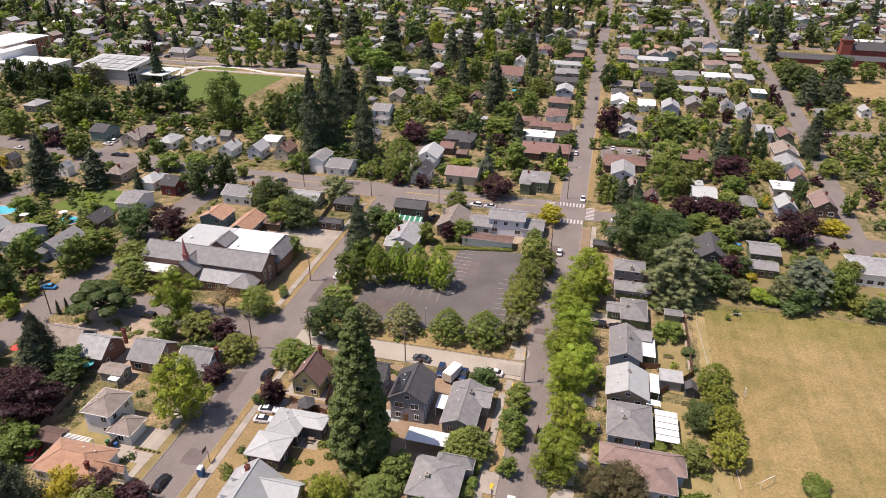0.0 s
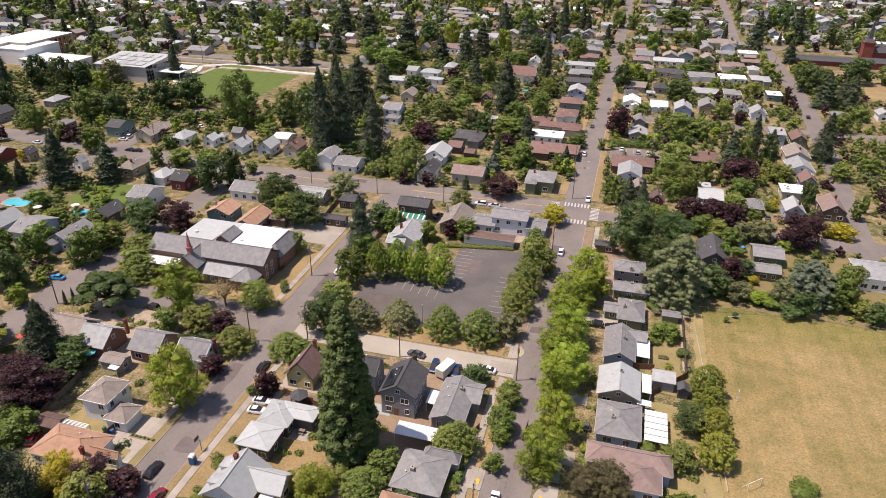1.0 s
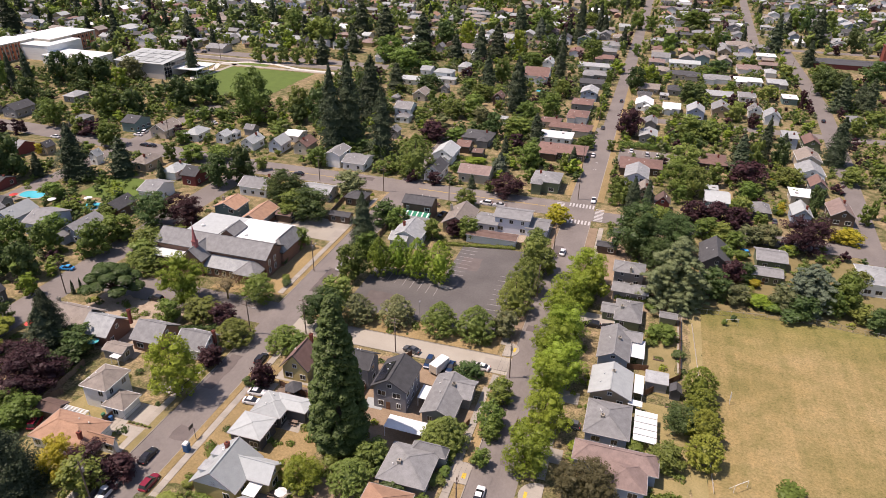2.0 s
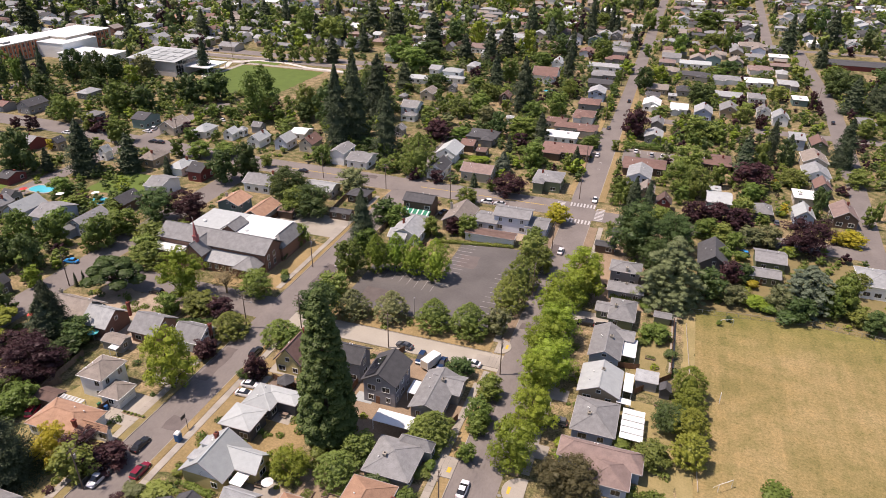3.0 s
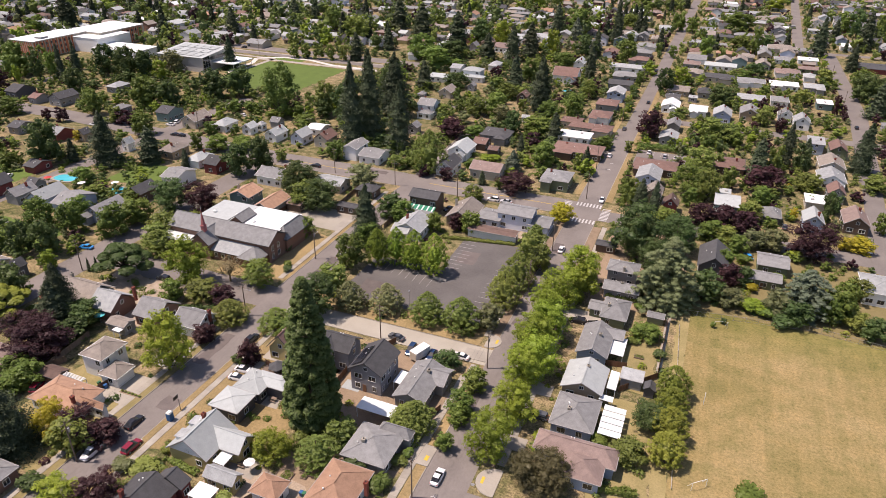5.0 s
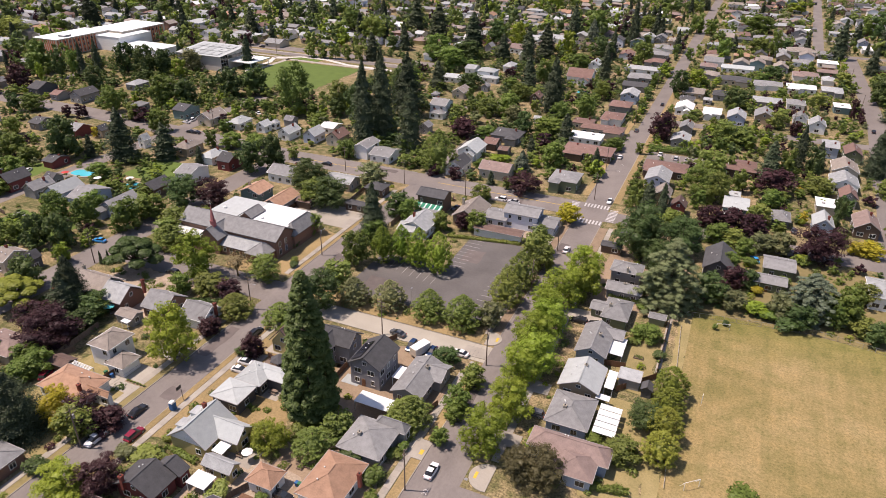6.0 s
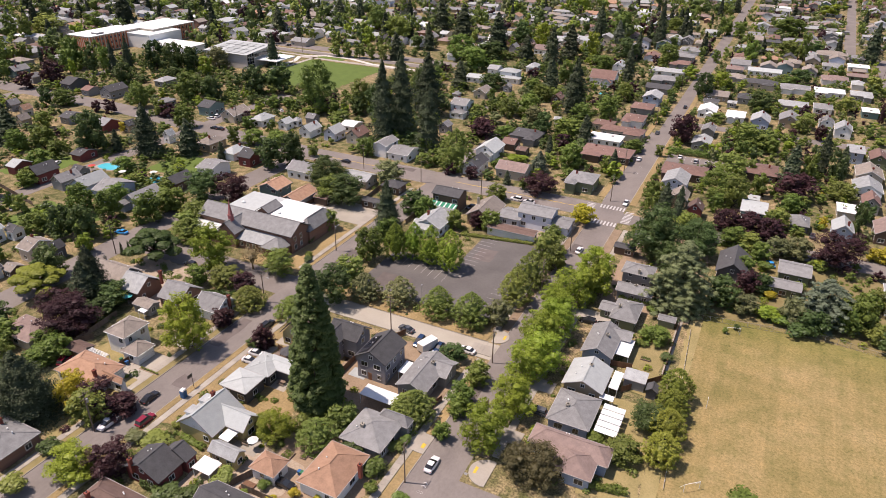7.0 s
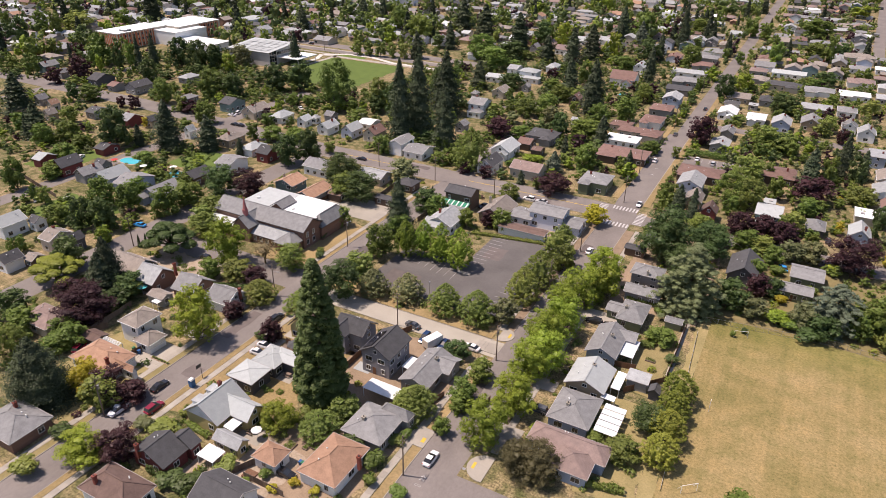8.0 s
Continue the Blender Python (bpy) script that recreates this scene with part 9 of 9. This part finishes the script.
# ---- small things ----
sheet('planting_strip', -82.2, 84.6, -76.4, 85.6, 0.14, 'soil', 'narrow bed of low plants in a driveway', 'garden bed')
for _i in range(6):
    tree('bush_olive', -81.6 + _i * 0.98, 85.1, 0.5, 0.4, 0.13)
patch('garden_bed', -16.2, 103.6, -11.8, 113.5, 0.06, 'soil', 'bare reddish earth bed beside a grey house', 'garden')
sheet('patio', -50.5, 93.6, -46.1, 98.0, 0.06, 'concrete', 'small concrete patio behind a house', 'patio')
picnic_set(-48.3, 95.8)
sheet('deck', -57.1, 101.0, -48.6, 107.0, 0.3, 'wood_grey', 'grey wooden garden deck', 'deck', thick=0.3)
gazebo(-52.6, 104.0)
parasol(-107.9, 104.2, 'cloth_teal', 'turquoise parasol in a back yard')
parasol(-128.6, 105.4, 'cloth_red', 'faded red parasol in a back yard')
parasol(-201.4, 168.2, 'cloth_red', 'red parasol beside a pool')
parasol(-174.0, 174.6, 'trim_white', 'white parasol beside a pool')
parasol(14.0, 202.5, 'trim_white', 'white parasol in a back yard')
parasol(-185.3, 169.4, 'trim_white', 'white canopy beside a pool')
sheet('patio', -44.9, 74.7, -38.9, 79.7, 0.07, 'concrete', 'concrete patio behind a pale house', 'patio')
picnic_set(-42.7, 77.2)
parasol(-40.3, 76.6, 'trim_white', 'white parasol on a back patio', 1.2)
sheet('patio', -36.6, 105.7, -32.2, 108.9, 0.07, 'roof_pale', 'pale concrete patio beside the dark house', 'patio')
sheet('deck', -36.0, 67.1, -33.4, 69.3, 0.35, 'wood_brown', 'small low brown wooden platform in a back yard', 'deck', 'thing', thick=0.34)
raised_bed(-29.7, 80.7, 1.2, 4.0)
raised_bed(-27.9, 80.1, 3.4, 0.8)
raised_bed(-32.9, 78.2, 2.2, 2.2)
raised_bed(24.0, 138.2, 2.4, 1.2)
raised_bed(25.7, 144.2, 2.4, 1.2)
raised_bed(28.8, 127.0, 2.4, 1.2)
pool(-199.7, 174.4, 10, 6, 'turquoise swimming pool with a pale stone edge')
pool(-171.4, 173.1, 7, 6, 'turquoise swimming pool with a pale stone edge')
pool(-46.7, 389.9, 7, 5, 'turquoise swimming pool with a pale stone edge')
canopy(-46.0, 65.5, -41.6, 69.1, 2.4, label='pale patio cover in a back yard')
# narrow frame in place of a single white post
field_frame(41.5, 132.4, 90, 0.7, 3.0)
# same white frame in place of a slanted wooden backstop
field_frame(44.0, 165.9, 20)
field_frame(42.0, 106.2, 40)
box_trailer(-24.3, 123.1, -20)
wheelie_bin(-86.8, 84.6, 'plastic_blue')
wheelie_bin(-85.9, 84.5, 'plastic_blue')
wheelie_bin(-88.0, 84.7, 'plastic_green')
wheelie_bin(-27.7, 75.2, 'plastic_blue')
wheelie_bin(-27.1, 75.2, 'plastic_green')
fence(30.7, 163.2, 30.7, 137.7)
fence(30.7, 137.7, 23.0, 129.0, label='weathered board fence behind a bungalow')
fence(23.4, 138.7, 12.7, 137.1)
fence(33.8, 162.7, 37.1, 103.8, 0.5, mat='concrete_pale', label='low pale concrete edging along the playing field')
fence(34.7, 169.2, 65.8, 173.9, 1.5, 'metal_grey', 3.0, 'grey chain link fence along the playing field', True)
fence(65.8, 173.9, 83.0, 171.4, 1.5, 'metal_grey', 3.0, 'grey chain link fence along the playing field', True)
fence(-57.4, 106.0, -47.8, 103.8)
fence(-49.2, 106.6, -50.9, 114.6)
fence(-86.8, 81.6, -85.9, 88.1)
fence(-108.6, 77.1, -102.2, 88.3, mat='wood_grey')
fence(-104.4, 85.3, -105.6, 98.4, mat='wood_grey')
fence(-38.0, 105.0, -38.1, 112.0)
fence(-37.8, 66.7, -33.1, 76.3, mat='wood_grey')
fence(-35.3, 67.2, -25.3, 67.2, mat='wood_grey')
fence(-35.2, 120.5, -32.4, 126.5)
fence(-14.3, 102.1, -12.4, 107.5)
fence(-3.0, 106.4, -2.6, 111.3)
fence(-87.4, 191.1, -88.9, 210.4, mat='wood_grey')
fence(-64.5, 202.0, -64.7, 184.2, mat='wood_grey')
fence(-103.8, 178.8, -103.6, 187.7)
fence(-191.0, 134.6, -232.7, 143.4, mat='wood_grey')
hedge(-53.0, 59.5, -41.2, 58.3, 1.8, 'leaf_dark')
hedge(13.0, 169.6, 22.3, 169.8, 1.6, 'leaf_mid')
hedge(4.2, 304.3, 26.7, 305.8, 3.0, 'leaf_mid')
hedge(4.2, 303.0, 26.7, 304.5, 2.4, 'leaf_mid')
hedge(-83.9, 121.2, -95.1, 116.8, 1.2, 'leaf_dark')
hedge(-79.4, 248.6, -72.6, 234.6, 1.5, 'leaf_mid')
hedge(-32.4, 273.4, -18.2, 265.5, 1.4, 'leaf_mid')
hedge(-49.2, 71.8, -56.6, 72.5, 1.0, 'leaf_olive')
hedge(-14.7, 206.2, -14.1, 193.6, 2.0, 'leaf_mid')
hedge(-61.5, 263.9, -51.7, 264.5, 1.6, 'leaf_mid')
hedge(-62.0, 102.6, -61.7, 107.9, 1.6, 'leaf_dark')
hedge(23.7, 97.9, 31.1, 99.6, 1.4, 'leaf_mid')
hedge(-47.2, 72.0, -39.1, 72.9, 1.2, 'leaf_dark')
hedge(-44.1, 185.6, -20.0, 190.0, 0.9, 'leaf_olive')
tree('bush_dark', -85.8, 157.6, 2.2, 1.8)
tree('bush_mid', -79.9, 149.2, 1.8, 1.6)
tree('bush_dark', -78.5, 146.4, 1.6, 1.6)
tree('mid', -85.4, 168.7, 7, 3.2)
tree('bush_dark', -64.2, 103.9, 2.5, 1.6)
tree('bush_olive', -59.2, 74.1, 1.6, 1.2)
tree('bush_mid', -36.9, 96.5, 3, 2.4)
tree('bush_mid', -12.8, 78.2, 2.4, 1.6)
tree('bush_yellow', -35.4, 92.0, 2.0, 2.0)
tree('bush_dark', 30.5, 146.3, 2.2, 1.8)
tree('bush_olive', 23.1, 149.3, 1.8, 1.5)
tree('bush_yellow', -36.3, 91.5, 2.6, 2.2)
tree('bush_olive', -35.5, 87.5, 3, 2.2)
tree('bush_mid', -29.5, 90.9, 2.6, 2)
tree('bush_mid', 23.0, 167.0, 2, 1.8)
tree('bush_dark', 44.6, 168.3, 2, 0.9)
tree('bush_mid', 42.1, 165.4, 2, 0.8)
tree('bush_mid', 51.0, 107.3, 2.5, 3.5)
tree('bush_olive', -8.4, 97.3, 2, 1.4)
tree('bush_bright', 10.4, 106.8, 2.4, 1.8)
tree('bush_bright', 11.1, 103.1, 2, 1.6)
tree('bush_bright', 11.6, 128.1, 2.2, 1.6)
tree('bush_olive', 11.8, 120.3, 1.8, 1.4)
tree('fir', -131.3, 125.0, 4.5, 0.7)
tree('fir', -132.5, 123.3, 4.5, 0.7)
tree('fir', -129.3, 127.0, 4, 0.7)
tree('bush_dark', -107.3, 196.4, 2, 2)
tree('bush_plum', -98.0, 120.2, 1.5, 2)
tree('bush_mid', -6.6, 77.7, 2, 2)
tree('bush_mid', -17.4, 91.3, 2.2, 1.8)
tree('bush_mid', -13.4, 92.1, 2.0, 1.6)
tree('bush_olive', -14.1, 89.4, 1.8, 1.8)
tree('bush_dark', -24.9, 88.5, 2.2, 2)
tree('bush_yellow', -28.1, 67.2, 1.4, 1.2)
tree('bush_yellow', -25.3, 70.4, 1.6, 1.2)
tree('bush_yellow', -20.9, 71.0, 1.4, 1.2)
tree('bush_mid', -33.8, 65.6, 1.6, 1.4)
tree('bush_mid', -31.5, 69.4, 1.8, 1.4)
tree('bush_mid', -46.9, 76.0, 2, 1.5)
tree('bush_mid', -40.6, 80.0, 2.2, 1.8)
on_roof_panels(-33.6, 107.4, 6.78, 3, 4, -31.8)
wire((-9.2, 82.9, 10.1), (-8.6, 125.6, 10.1), 0.7)
wire((-8.3, 82.9, 10.1), (-7.7, 125.6, 10.1), 0.7)
wire((-7.4, 82.9, 10.1), (-6.8, 125.6, 10.1), 0.7)
wire((-8.6, 125.6, 10.1), (-8.9, 163.4, 10.1), 0.7)
wire((-7.7, 125.6, 10.1), (-8.0, 163.4, 10.1), 0.7)
wire((-6.8, 125.6, 10.1), (-7.1, 163.4, 10.1), 0.7)
wire((-8.9, 163.4, 10.1), (-8.7, 191.3, 10.1), 0.7)
wire((-8.0, 163.4, 10.1), (-7.8, 191.3, 10.1), 0.7)
wire((-7.1, 163.4, 10.1), (-6.9, 191.3, 10.1), 0.7)
wire((-74.6, 65.3, 10.1), (-75.9, 122.0, 10.1), 0.9)
wire((-72.8, 65.3, 10.1), (-74.1, 122.0, 10.1), 0.9)
wire((-75.9, 122.0, 10.1), (-75.5, 156.5, 10.1), 0.9)
wire((-74.1, 122.0, 10.1), (-73.7, 156.5, 10.1), 0.9)

# ---- the suburb further off ----
FAR = random.Random(11)


def far_block_meshes(form, roof, wall):
    w, d, e, r, k, ax = form
    s = wall_block(w - 0.8, d - 0.8, e, r, k, ax)
    v, f = roof_sheet(w, d, r, k, ax)
    sv, sf, _ = shell([(x, y, z + 0.2) for x, y, z in v], f, 0.2)
    return s.mesh("wall", "wall_" + wall), mesh_of("roof", [(x, y, z + e) for x, y, z in sv], sf, "roof_" + roof)


FORMS = [(14, 10, 2.7, 1.7, "hip", "x"), (15, 9.5, 2.7, 1.8, "gable", "x"), (9.5, 13, 3.2, 2.6, "gable", "y"), (11, 11, 3.4, 2.6, "gable", "x"), (17, 9, 2.7, 1.3, "hip", "x"), (10, 10.5, 5.0, 2.2, "gable", "y"), (8, 6.5, 2.5, 1.2, "gable", "x")]
ROOFS = ["grey"] * 7 + ["light_grey"] * 7 + ["pale"] * 2 + ["dark_grey"] * 3 + ["brown"] * 2 + ["tan"] * 4 + ["red_brown"] * 2 + ["mauve", "orange_brown", "white"]
WALLS = ["white", "white", "white", "beige", "grey", "pale_blue", "tan", "green", "teal", "brick", "yellow"]


def far_house(x, y, windows):
    i = FAR.randrange(len(FORMS))
    roof, wall = FAR.choice(ROOFS), FAR.choice(WALLS)
    form = FORMS[i]
    wm, rm = kit(("far", i, roof, wall), lambda: far_block_meshes(form, roof, wall))
    what = "garage" if i == 6 else "house"
    ho = thing(what, x, y, f"distant {wall.replace('_', ' ')} {what} with {WORDS[roof].replace('flat white', 'white')} roof", what, "distant houses", 0, FAR.choice((0, 0, 0, 90, 1.5)))
    put("wall", wm, ho)
    put("roof", rm, ho)
    if windows and i < 6:
        w, d = form[0] - 0.8, form[1] - 0.8
        pane = kit("far_pane", lambda: Shape().box(-0.75, -0.06, 0, 0.75, 0.02, 1.3).mesh("window", "glass_dark"))
        for u in ((-0.3, 0.28) if FAR.random() < 0.6 else (-0.32, 0.0, 0.32)):
            put("window", pane, ho, pose(u * w, -d / 2, 0.9))
    if windows and FAR.random() < 0.25:
        chimney(ho, FAR.uniform(-0.25, 0.25) * form[0], 0.6, form[2], form[2] + form[3] + 0.9)


def clear_of(x, y, things, r):
    return all((x - a) ** 2 + (y - b) ** 2 > r * r for a, b in things)


BUILT = [(o.location.x, o.location.y) for o in scene.objects if o.parent is None and o.get("category") in ("house", "garage", "church", "apartment building", "shed", "school")]
GROWN = [(o.location.x, o.location.y) for o in scene.objects if o.parent is None and o.get("category") in ("tree", "conifer")]
OPEN = [(-300, 408, -150, 422), (-262, 100, -146, 212), (-418, 318, -364, 408), (-364, 340, -326, 372), (-305, 332, -246, 372), (-300, 380, -170, 406), (143, 425, 260, 480), (110, 490, 260, 560), (-262, 318, -170, 410)]
NS = [(-6.6, 2.4)]
NS_NEAR = [(-75.4, -66.6, 292), (-144.5, -134, 221), (-210, -202, 300), (-344, -336, 300)]
EW = [(568, -700), (720, -700), (880, -700)]


def far_off(x, y):
    return math.hypot(x - 22, y) > 500


def in_view(x, y, margin=8):
    if math.hypot(x - 20, y) > 985:
        return False
    return x > 43 - 1.95 * y - margin and x < 2 + 0.41 * y + margin


def on_road(x, y, r=6):
    if any(a - r < x < b + r for a, b in NS) or abs(y - 227) < 7 + r:
        return True
    if x < 0:
        return any(abs(y - q) < 3.6 + r and x > a for q, a in EW) or any(a - r < x < b + r and y < e for a, b, e in NS_NEAR)
    east = 88 + 9 * (y - 150) / 150 if y < 300 else 97 + 7.5 * min(y - 300, 100) / 100
    return (y < 580 and abs(x - east) < 4.5 + r) or any(abs(y - q) < 4 + r for q in (352, 575, 640, 760)) or (y > 575 and abs(x - 85.5 - 0.0445 * (y - 585)) < 4.3 + r)


def open_ground(x, y, r=0):
    return any(a - r < x < c + r and b - r < y < d + r for a, b, c, d in OPEN)


lots = []
y = 172.0
while y < 985:
    x = -800.0
    while x < 440:
        px, py = x + FAR.uniform(-2.2, 2.2), y + FAR.uniform(-3, 3)
        x += 15.2 if x < 0 else 13.6
        if not far_off(px, py) or not in_view(px, py):
            continue
        if on_road(px, py, 6.0) or open_ground(px, py, 9) or (-420 < px < -165 and 300 < py < 412) or not clear_of(px, py, BUILT, 12):
            continue
        if FAR.random() < (0.84 if px > 0 else 0.72 if px > -330 else 0.8):
            lots.append((px, py))
    y += 20.5
lots.sort(key=lambda p: math.hypot(p[0] - 20, p[1]))
for px, py in lots[:110]:
    far_house(px, py, True)

# the farthest houses, too small to tell apart
names = ["roof_" + r for r in sorted(set(ROOFS))] + ["wall_" + w for w in sorted(set(WALLS))] + ["glass_dark"]
fv, ff, fm = [], [], []


def gather(verts, faces, mat, m):
    n = len(fv)
    fv.extend(tuple(m @ Vector(p)) for p in verts)
    ff.extend(tuple(i + n for i in q) for q in faces)
    fm.extend([names.index(mat)] * len(faces))


for px, py in lots[110:]:
    w, d, e, r, k, ax = FORMS[FAR.randrange(len(FORMS))]
    m = pose(px, py, 0, 0, 0, FAR.choice((0, 0, 0, 90)))
    s = wall_block(w - 0.8, d - 0.8, e, r, k, ax)
    gather(s.v, s.f, "wall_" + FAR.choice(WALLS), m)
    v, f = roof_sheet(w, d, r, k, ax)
    sv, sf, _ = shell([(a, b, c + 0.2 + e) for a, b, c in v], f, 0.2)
    rm = "roof_" + FAR.choice(ROOFS)
    gather(sv, sf, rm, m)
    for u in (-0.3, 0.3):
        q = Shape().box(u * w - 0.7, -d / 2 + 0.3, 0.9, u * w + 0.7, -d / 2 + 0.5, 2.2)
        gather(q.v, q.f, "glass_dark", m)
    if FAR.random() < 0.5:
        q = Shape().box(w * 0.55, -3, 0, w * 0.55 + 6, 3, 2.6)
        gather(q.v, q.f, rm, m)
_me = bpy.data.meshes.new("distant_houses")
_me.from_pydata(fv, [], ff)
for q in names:
    _me.materials.append(MATS[q])
_me.polygons.foreach_set("material_index", fm)
tagged(put("distant_houses", _me), "many small distant houses with grey and brown roofs", "houses", "", "stuff")

KINDS_W = ["dark"] * 7 + ["mid"] * 7 + ["olive"] * 3 + ["fir"] * 2 + ["plum"] + ["grey"] * 2 + ["bright"] * 2
KINDS_E = ["dark"] * 3 + ["mid"] * 6 + ["olive"] * 5 + ["fir"] + ["plum"] * 2 + ["grey"] * 2 + ["bright"] * 2
GRID = {}
for a, b in lots + BUILT:
    GRID.setdefault((int(a // 20), int(b // 20)), []).append((a, b))
WOOD = {}
for a, b in GROWN:
    WOOD.setdefault((int(a // 20), int(b // 20)), []).append((a, b))


def close_to(table, x, y, r):
    i, j = int(x // 20), int(y // 20)
    return any((x - a) ** 2 + (y - b) ** 2 < r * r for p in (i - 1, i, i + 1) for q in (j - 1, j, j + 1) for a, b in table.get((p, q), ()))


spots = []
for _ in range(26000):
    if len(spots) > 2500:
        break
    px, py = FAR.uniform(-800, 420), FAR.uniform(240, 985)
    if not in_view(px, py, 4) or not far_off(px, py) or on_road(px, py, 1.2) or open_ground(px, py, 3):
        continue
    h = FAR.uniform(4.5, 12.0) if px < 0 else FAR.uniform(2.5, 9.0)
    wood = noise.noise((px / 140, py / 140, 3.0)) + (0.1 if px < -20 else -0.05)
    if wood > 0.08:
        h *= 1.3
    elif FAR.random() < (0.42 if px < -150 else 0.28 if px < 0 else 0.15):
        continue
    if close_to(GRID, px, py, 5.5 + h * 0.2 if px < 0 else 4.8 + h * 0.12) or close_to(WOOD, px, py, 2.5 + h * 0.22):
        continue
    kind = FAR.choice(KINDS_W if px < 0 else KINDS_E)
    r = h * FAR.uniform(0.34, 0.52)
    if kind == "fir":
        h *= 1.5
        r = h * FAR.uniform(0.2, 0.28)
    spots.append((kind, px, py, h, r))
    WOOD.setdefault((int(px // 20), int(py // 20)), []).append((px, py))
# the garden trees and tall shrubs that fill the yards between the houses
fill = 0
GREENS = [q for q in OPEN if q != (-262, 100, -146, 212)]
for _ in range(60000):
    if fill > 2500:
        break
    px, py = FAR.uniform(-520, 190), FAR.uniform(95, 500)
    if not in_view(px, py, 4) or far_off(px, py) or (-146 < px < 36 and py < 236) or (px > 36 and py < 178) or on_road(px, py, 1.0) or any(a - 2 < px < c + 2 and b - 2 < py < d + 2 for a, b, c, d in GREENS):
        continue
    east = px > -2
    h = FAR.uniform(1.0, 4.0) if east else FAR.uniform(1.4, 5.4)
    if FAR.random() < 0.12:
        h *= 1.5
    if py < 215 and not east:
        h = min(h, 3.6)
    if noise.noise((px / 60, py / 60, 8.0)) < (-0.34 if east else -0.3):
        continue
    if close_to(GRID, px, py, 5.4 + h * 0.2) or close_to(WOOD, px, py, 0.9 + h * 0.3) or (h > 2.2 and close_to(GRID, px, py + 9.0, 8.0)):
        continue
    kind = FAR.choice(KINDS_E if east else KINDS_W)
    if kind == "fir":
        kind = "dark"
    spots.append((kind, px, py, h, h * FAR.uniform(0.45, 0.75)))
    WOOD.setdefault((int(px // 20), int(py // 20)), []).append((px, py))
    fill += 1
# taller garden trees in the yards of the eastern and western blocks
for _i in range(15000):
    east = _i < 9000
    px, py = (FAR.uniform(4, 190), FAR.uniform(236, 500)) if east else (FAR.uniform(-500, -150), FAR.uniform(245, 400))
    h = FAR.uniform(3.0, 7.5) if east else FAR.uniform(4.5, 9.5)
    r = h * FAR.uniform(0.42, 0.62)
    if not in_view(px, py, 4) or far_off(px, py) or on_road(px, py, 1.5) or any(a - 2 < px < c + 2 and b - 2 < py < d + 2 for a, b, c, d in GREENS) or (4 < px < 34 and 280 < py < 303):
        continue
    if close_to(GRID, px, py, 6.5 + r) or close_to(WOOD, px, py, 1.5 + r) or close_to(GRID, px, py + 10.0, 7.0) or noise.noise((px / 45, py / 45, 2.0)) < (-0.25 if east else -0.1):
        continue
    kind = FAR.choice(KINDS_E if east else KINDS_W)
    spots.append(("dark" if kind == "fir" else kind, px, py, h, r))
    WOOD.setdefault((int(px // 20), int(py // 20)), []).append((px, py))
spots.sort(key=lambda p: math.hypot(p[1] - 20, p[2]))

# woods and garden trees too far to tell apart
for kind in sorted(set(KINDS_W)):
    protos = []
    for k in range(6):
        fine = k < 3
        if kind == "fir":
            me = fir_tree(k + 90, "leaf_fir", 500 if fine else 170, 0.07 if fine else 0.11)[1]
        else:
            me = broad_tree(k + 120, "leaf_mid", 190 if fine else 50, 0.085 if fine else 0.13, lobes=7 if fine else 4, sprays=3, level=1, low=-0.04, core=0.82)[1]
        co = np.empty(len(me.vertices) * 3, dtype=np.float32)
        me.vertices.foreach_get("co", co)
        protos.append(co.reshape(-1, 3))
    chunks = []
    for i, (kd, px, py, h, r) in enumerate(spots):
        if kd == kind:
            a = (px * 37 + py * 91) % 6.28
            p = protos[i % 3 + (0 if math.hypot(px - 22, py) < (330 if h < 2.6 else 520) else 3)]
            c, s = math.cos(a), math.sin(a)
            chunks.append(np.stack([(p[:, 0] * c - p[:, 1] * s) * 2 * r + px, (p[:, 0] * s + p[:, 1] * c) * 2 * r + py, p[:, 2] * h], 1))
    co = np.concatenate(chunks)
    me = tri_mesh("distant_trees", co, "leaf_" + kind)
    tagged(put("distant_trees", me), {"fir": "many distant dark firs", "plum": "many distant purple plum trees"}.get(kind, "many distant leafy garden trees") + " among the houses", "trees", "", "stuff")

# ---- pavement slabs, last ----
def pavement(x, y0, y1, label, along="y", w=1.6, step=1.55):
    ob = thing("pavement", x if along == "y" else y0, y0 if along == "y" else x, label, "pavement", "", 0, 0 if along == "y" else -90, "structure")
    slab = kit(("slab", w, step), lambda: Shape().box(-w / 2, 0.015, -0.05, w / 2, step - 0.015, 0.13).mesh("slab", "concrete"))
    for i in range(int((y1 - y0) / step)):
        put("slab", slab, ob, pose(0, i * step, 0.004 * ((i * 5) % 3)))
    return ob


pavement(WEST_X1 + 2.6, 40, 122, "pale concrete slab pavement beside dry lawns")
pavement(WEST_X0 - 2.8, 40, 122, "pale concrete slab pavement beside gardens")
pavement(WEST_X0 - 2.5, 142, 214, "pale concrete slab pavement beside the church lawn")
pavement(MAIN_X0 - 3.2, 40, 122, "pale concrete slab pavement under street trees")
pavement(MAIN_X0 - 3.4, 138, 216, "dirty concrete slab pavement beside the parking lot")
pavement(MAIN_X1 + 4.0, 97, 216, "pale concrete slab pavement under street trees")
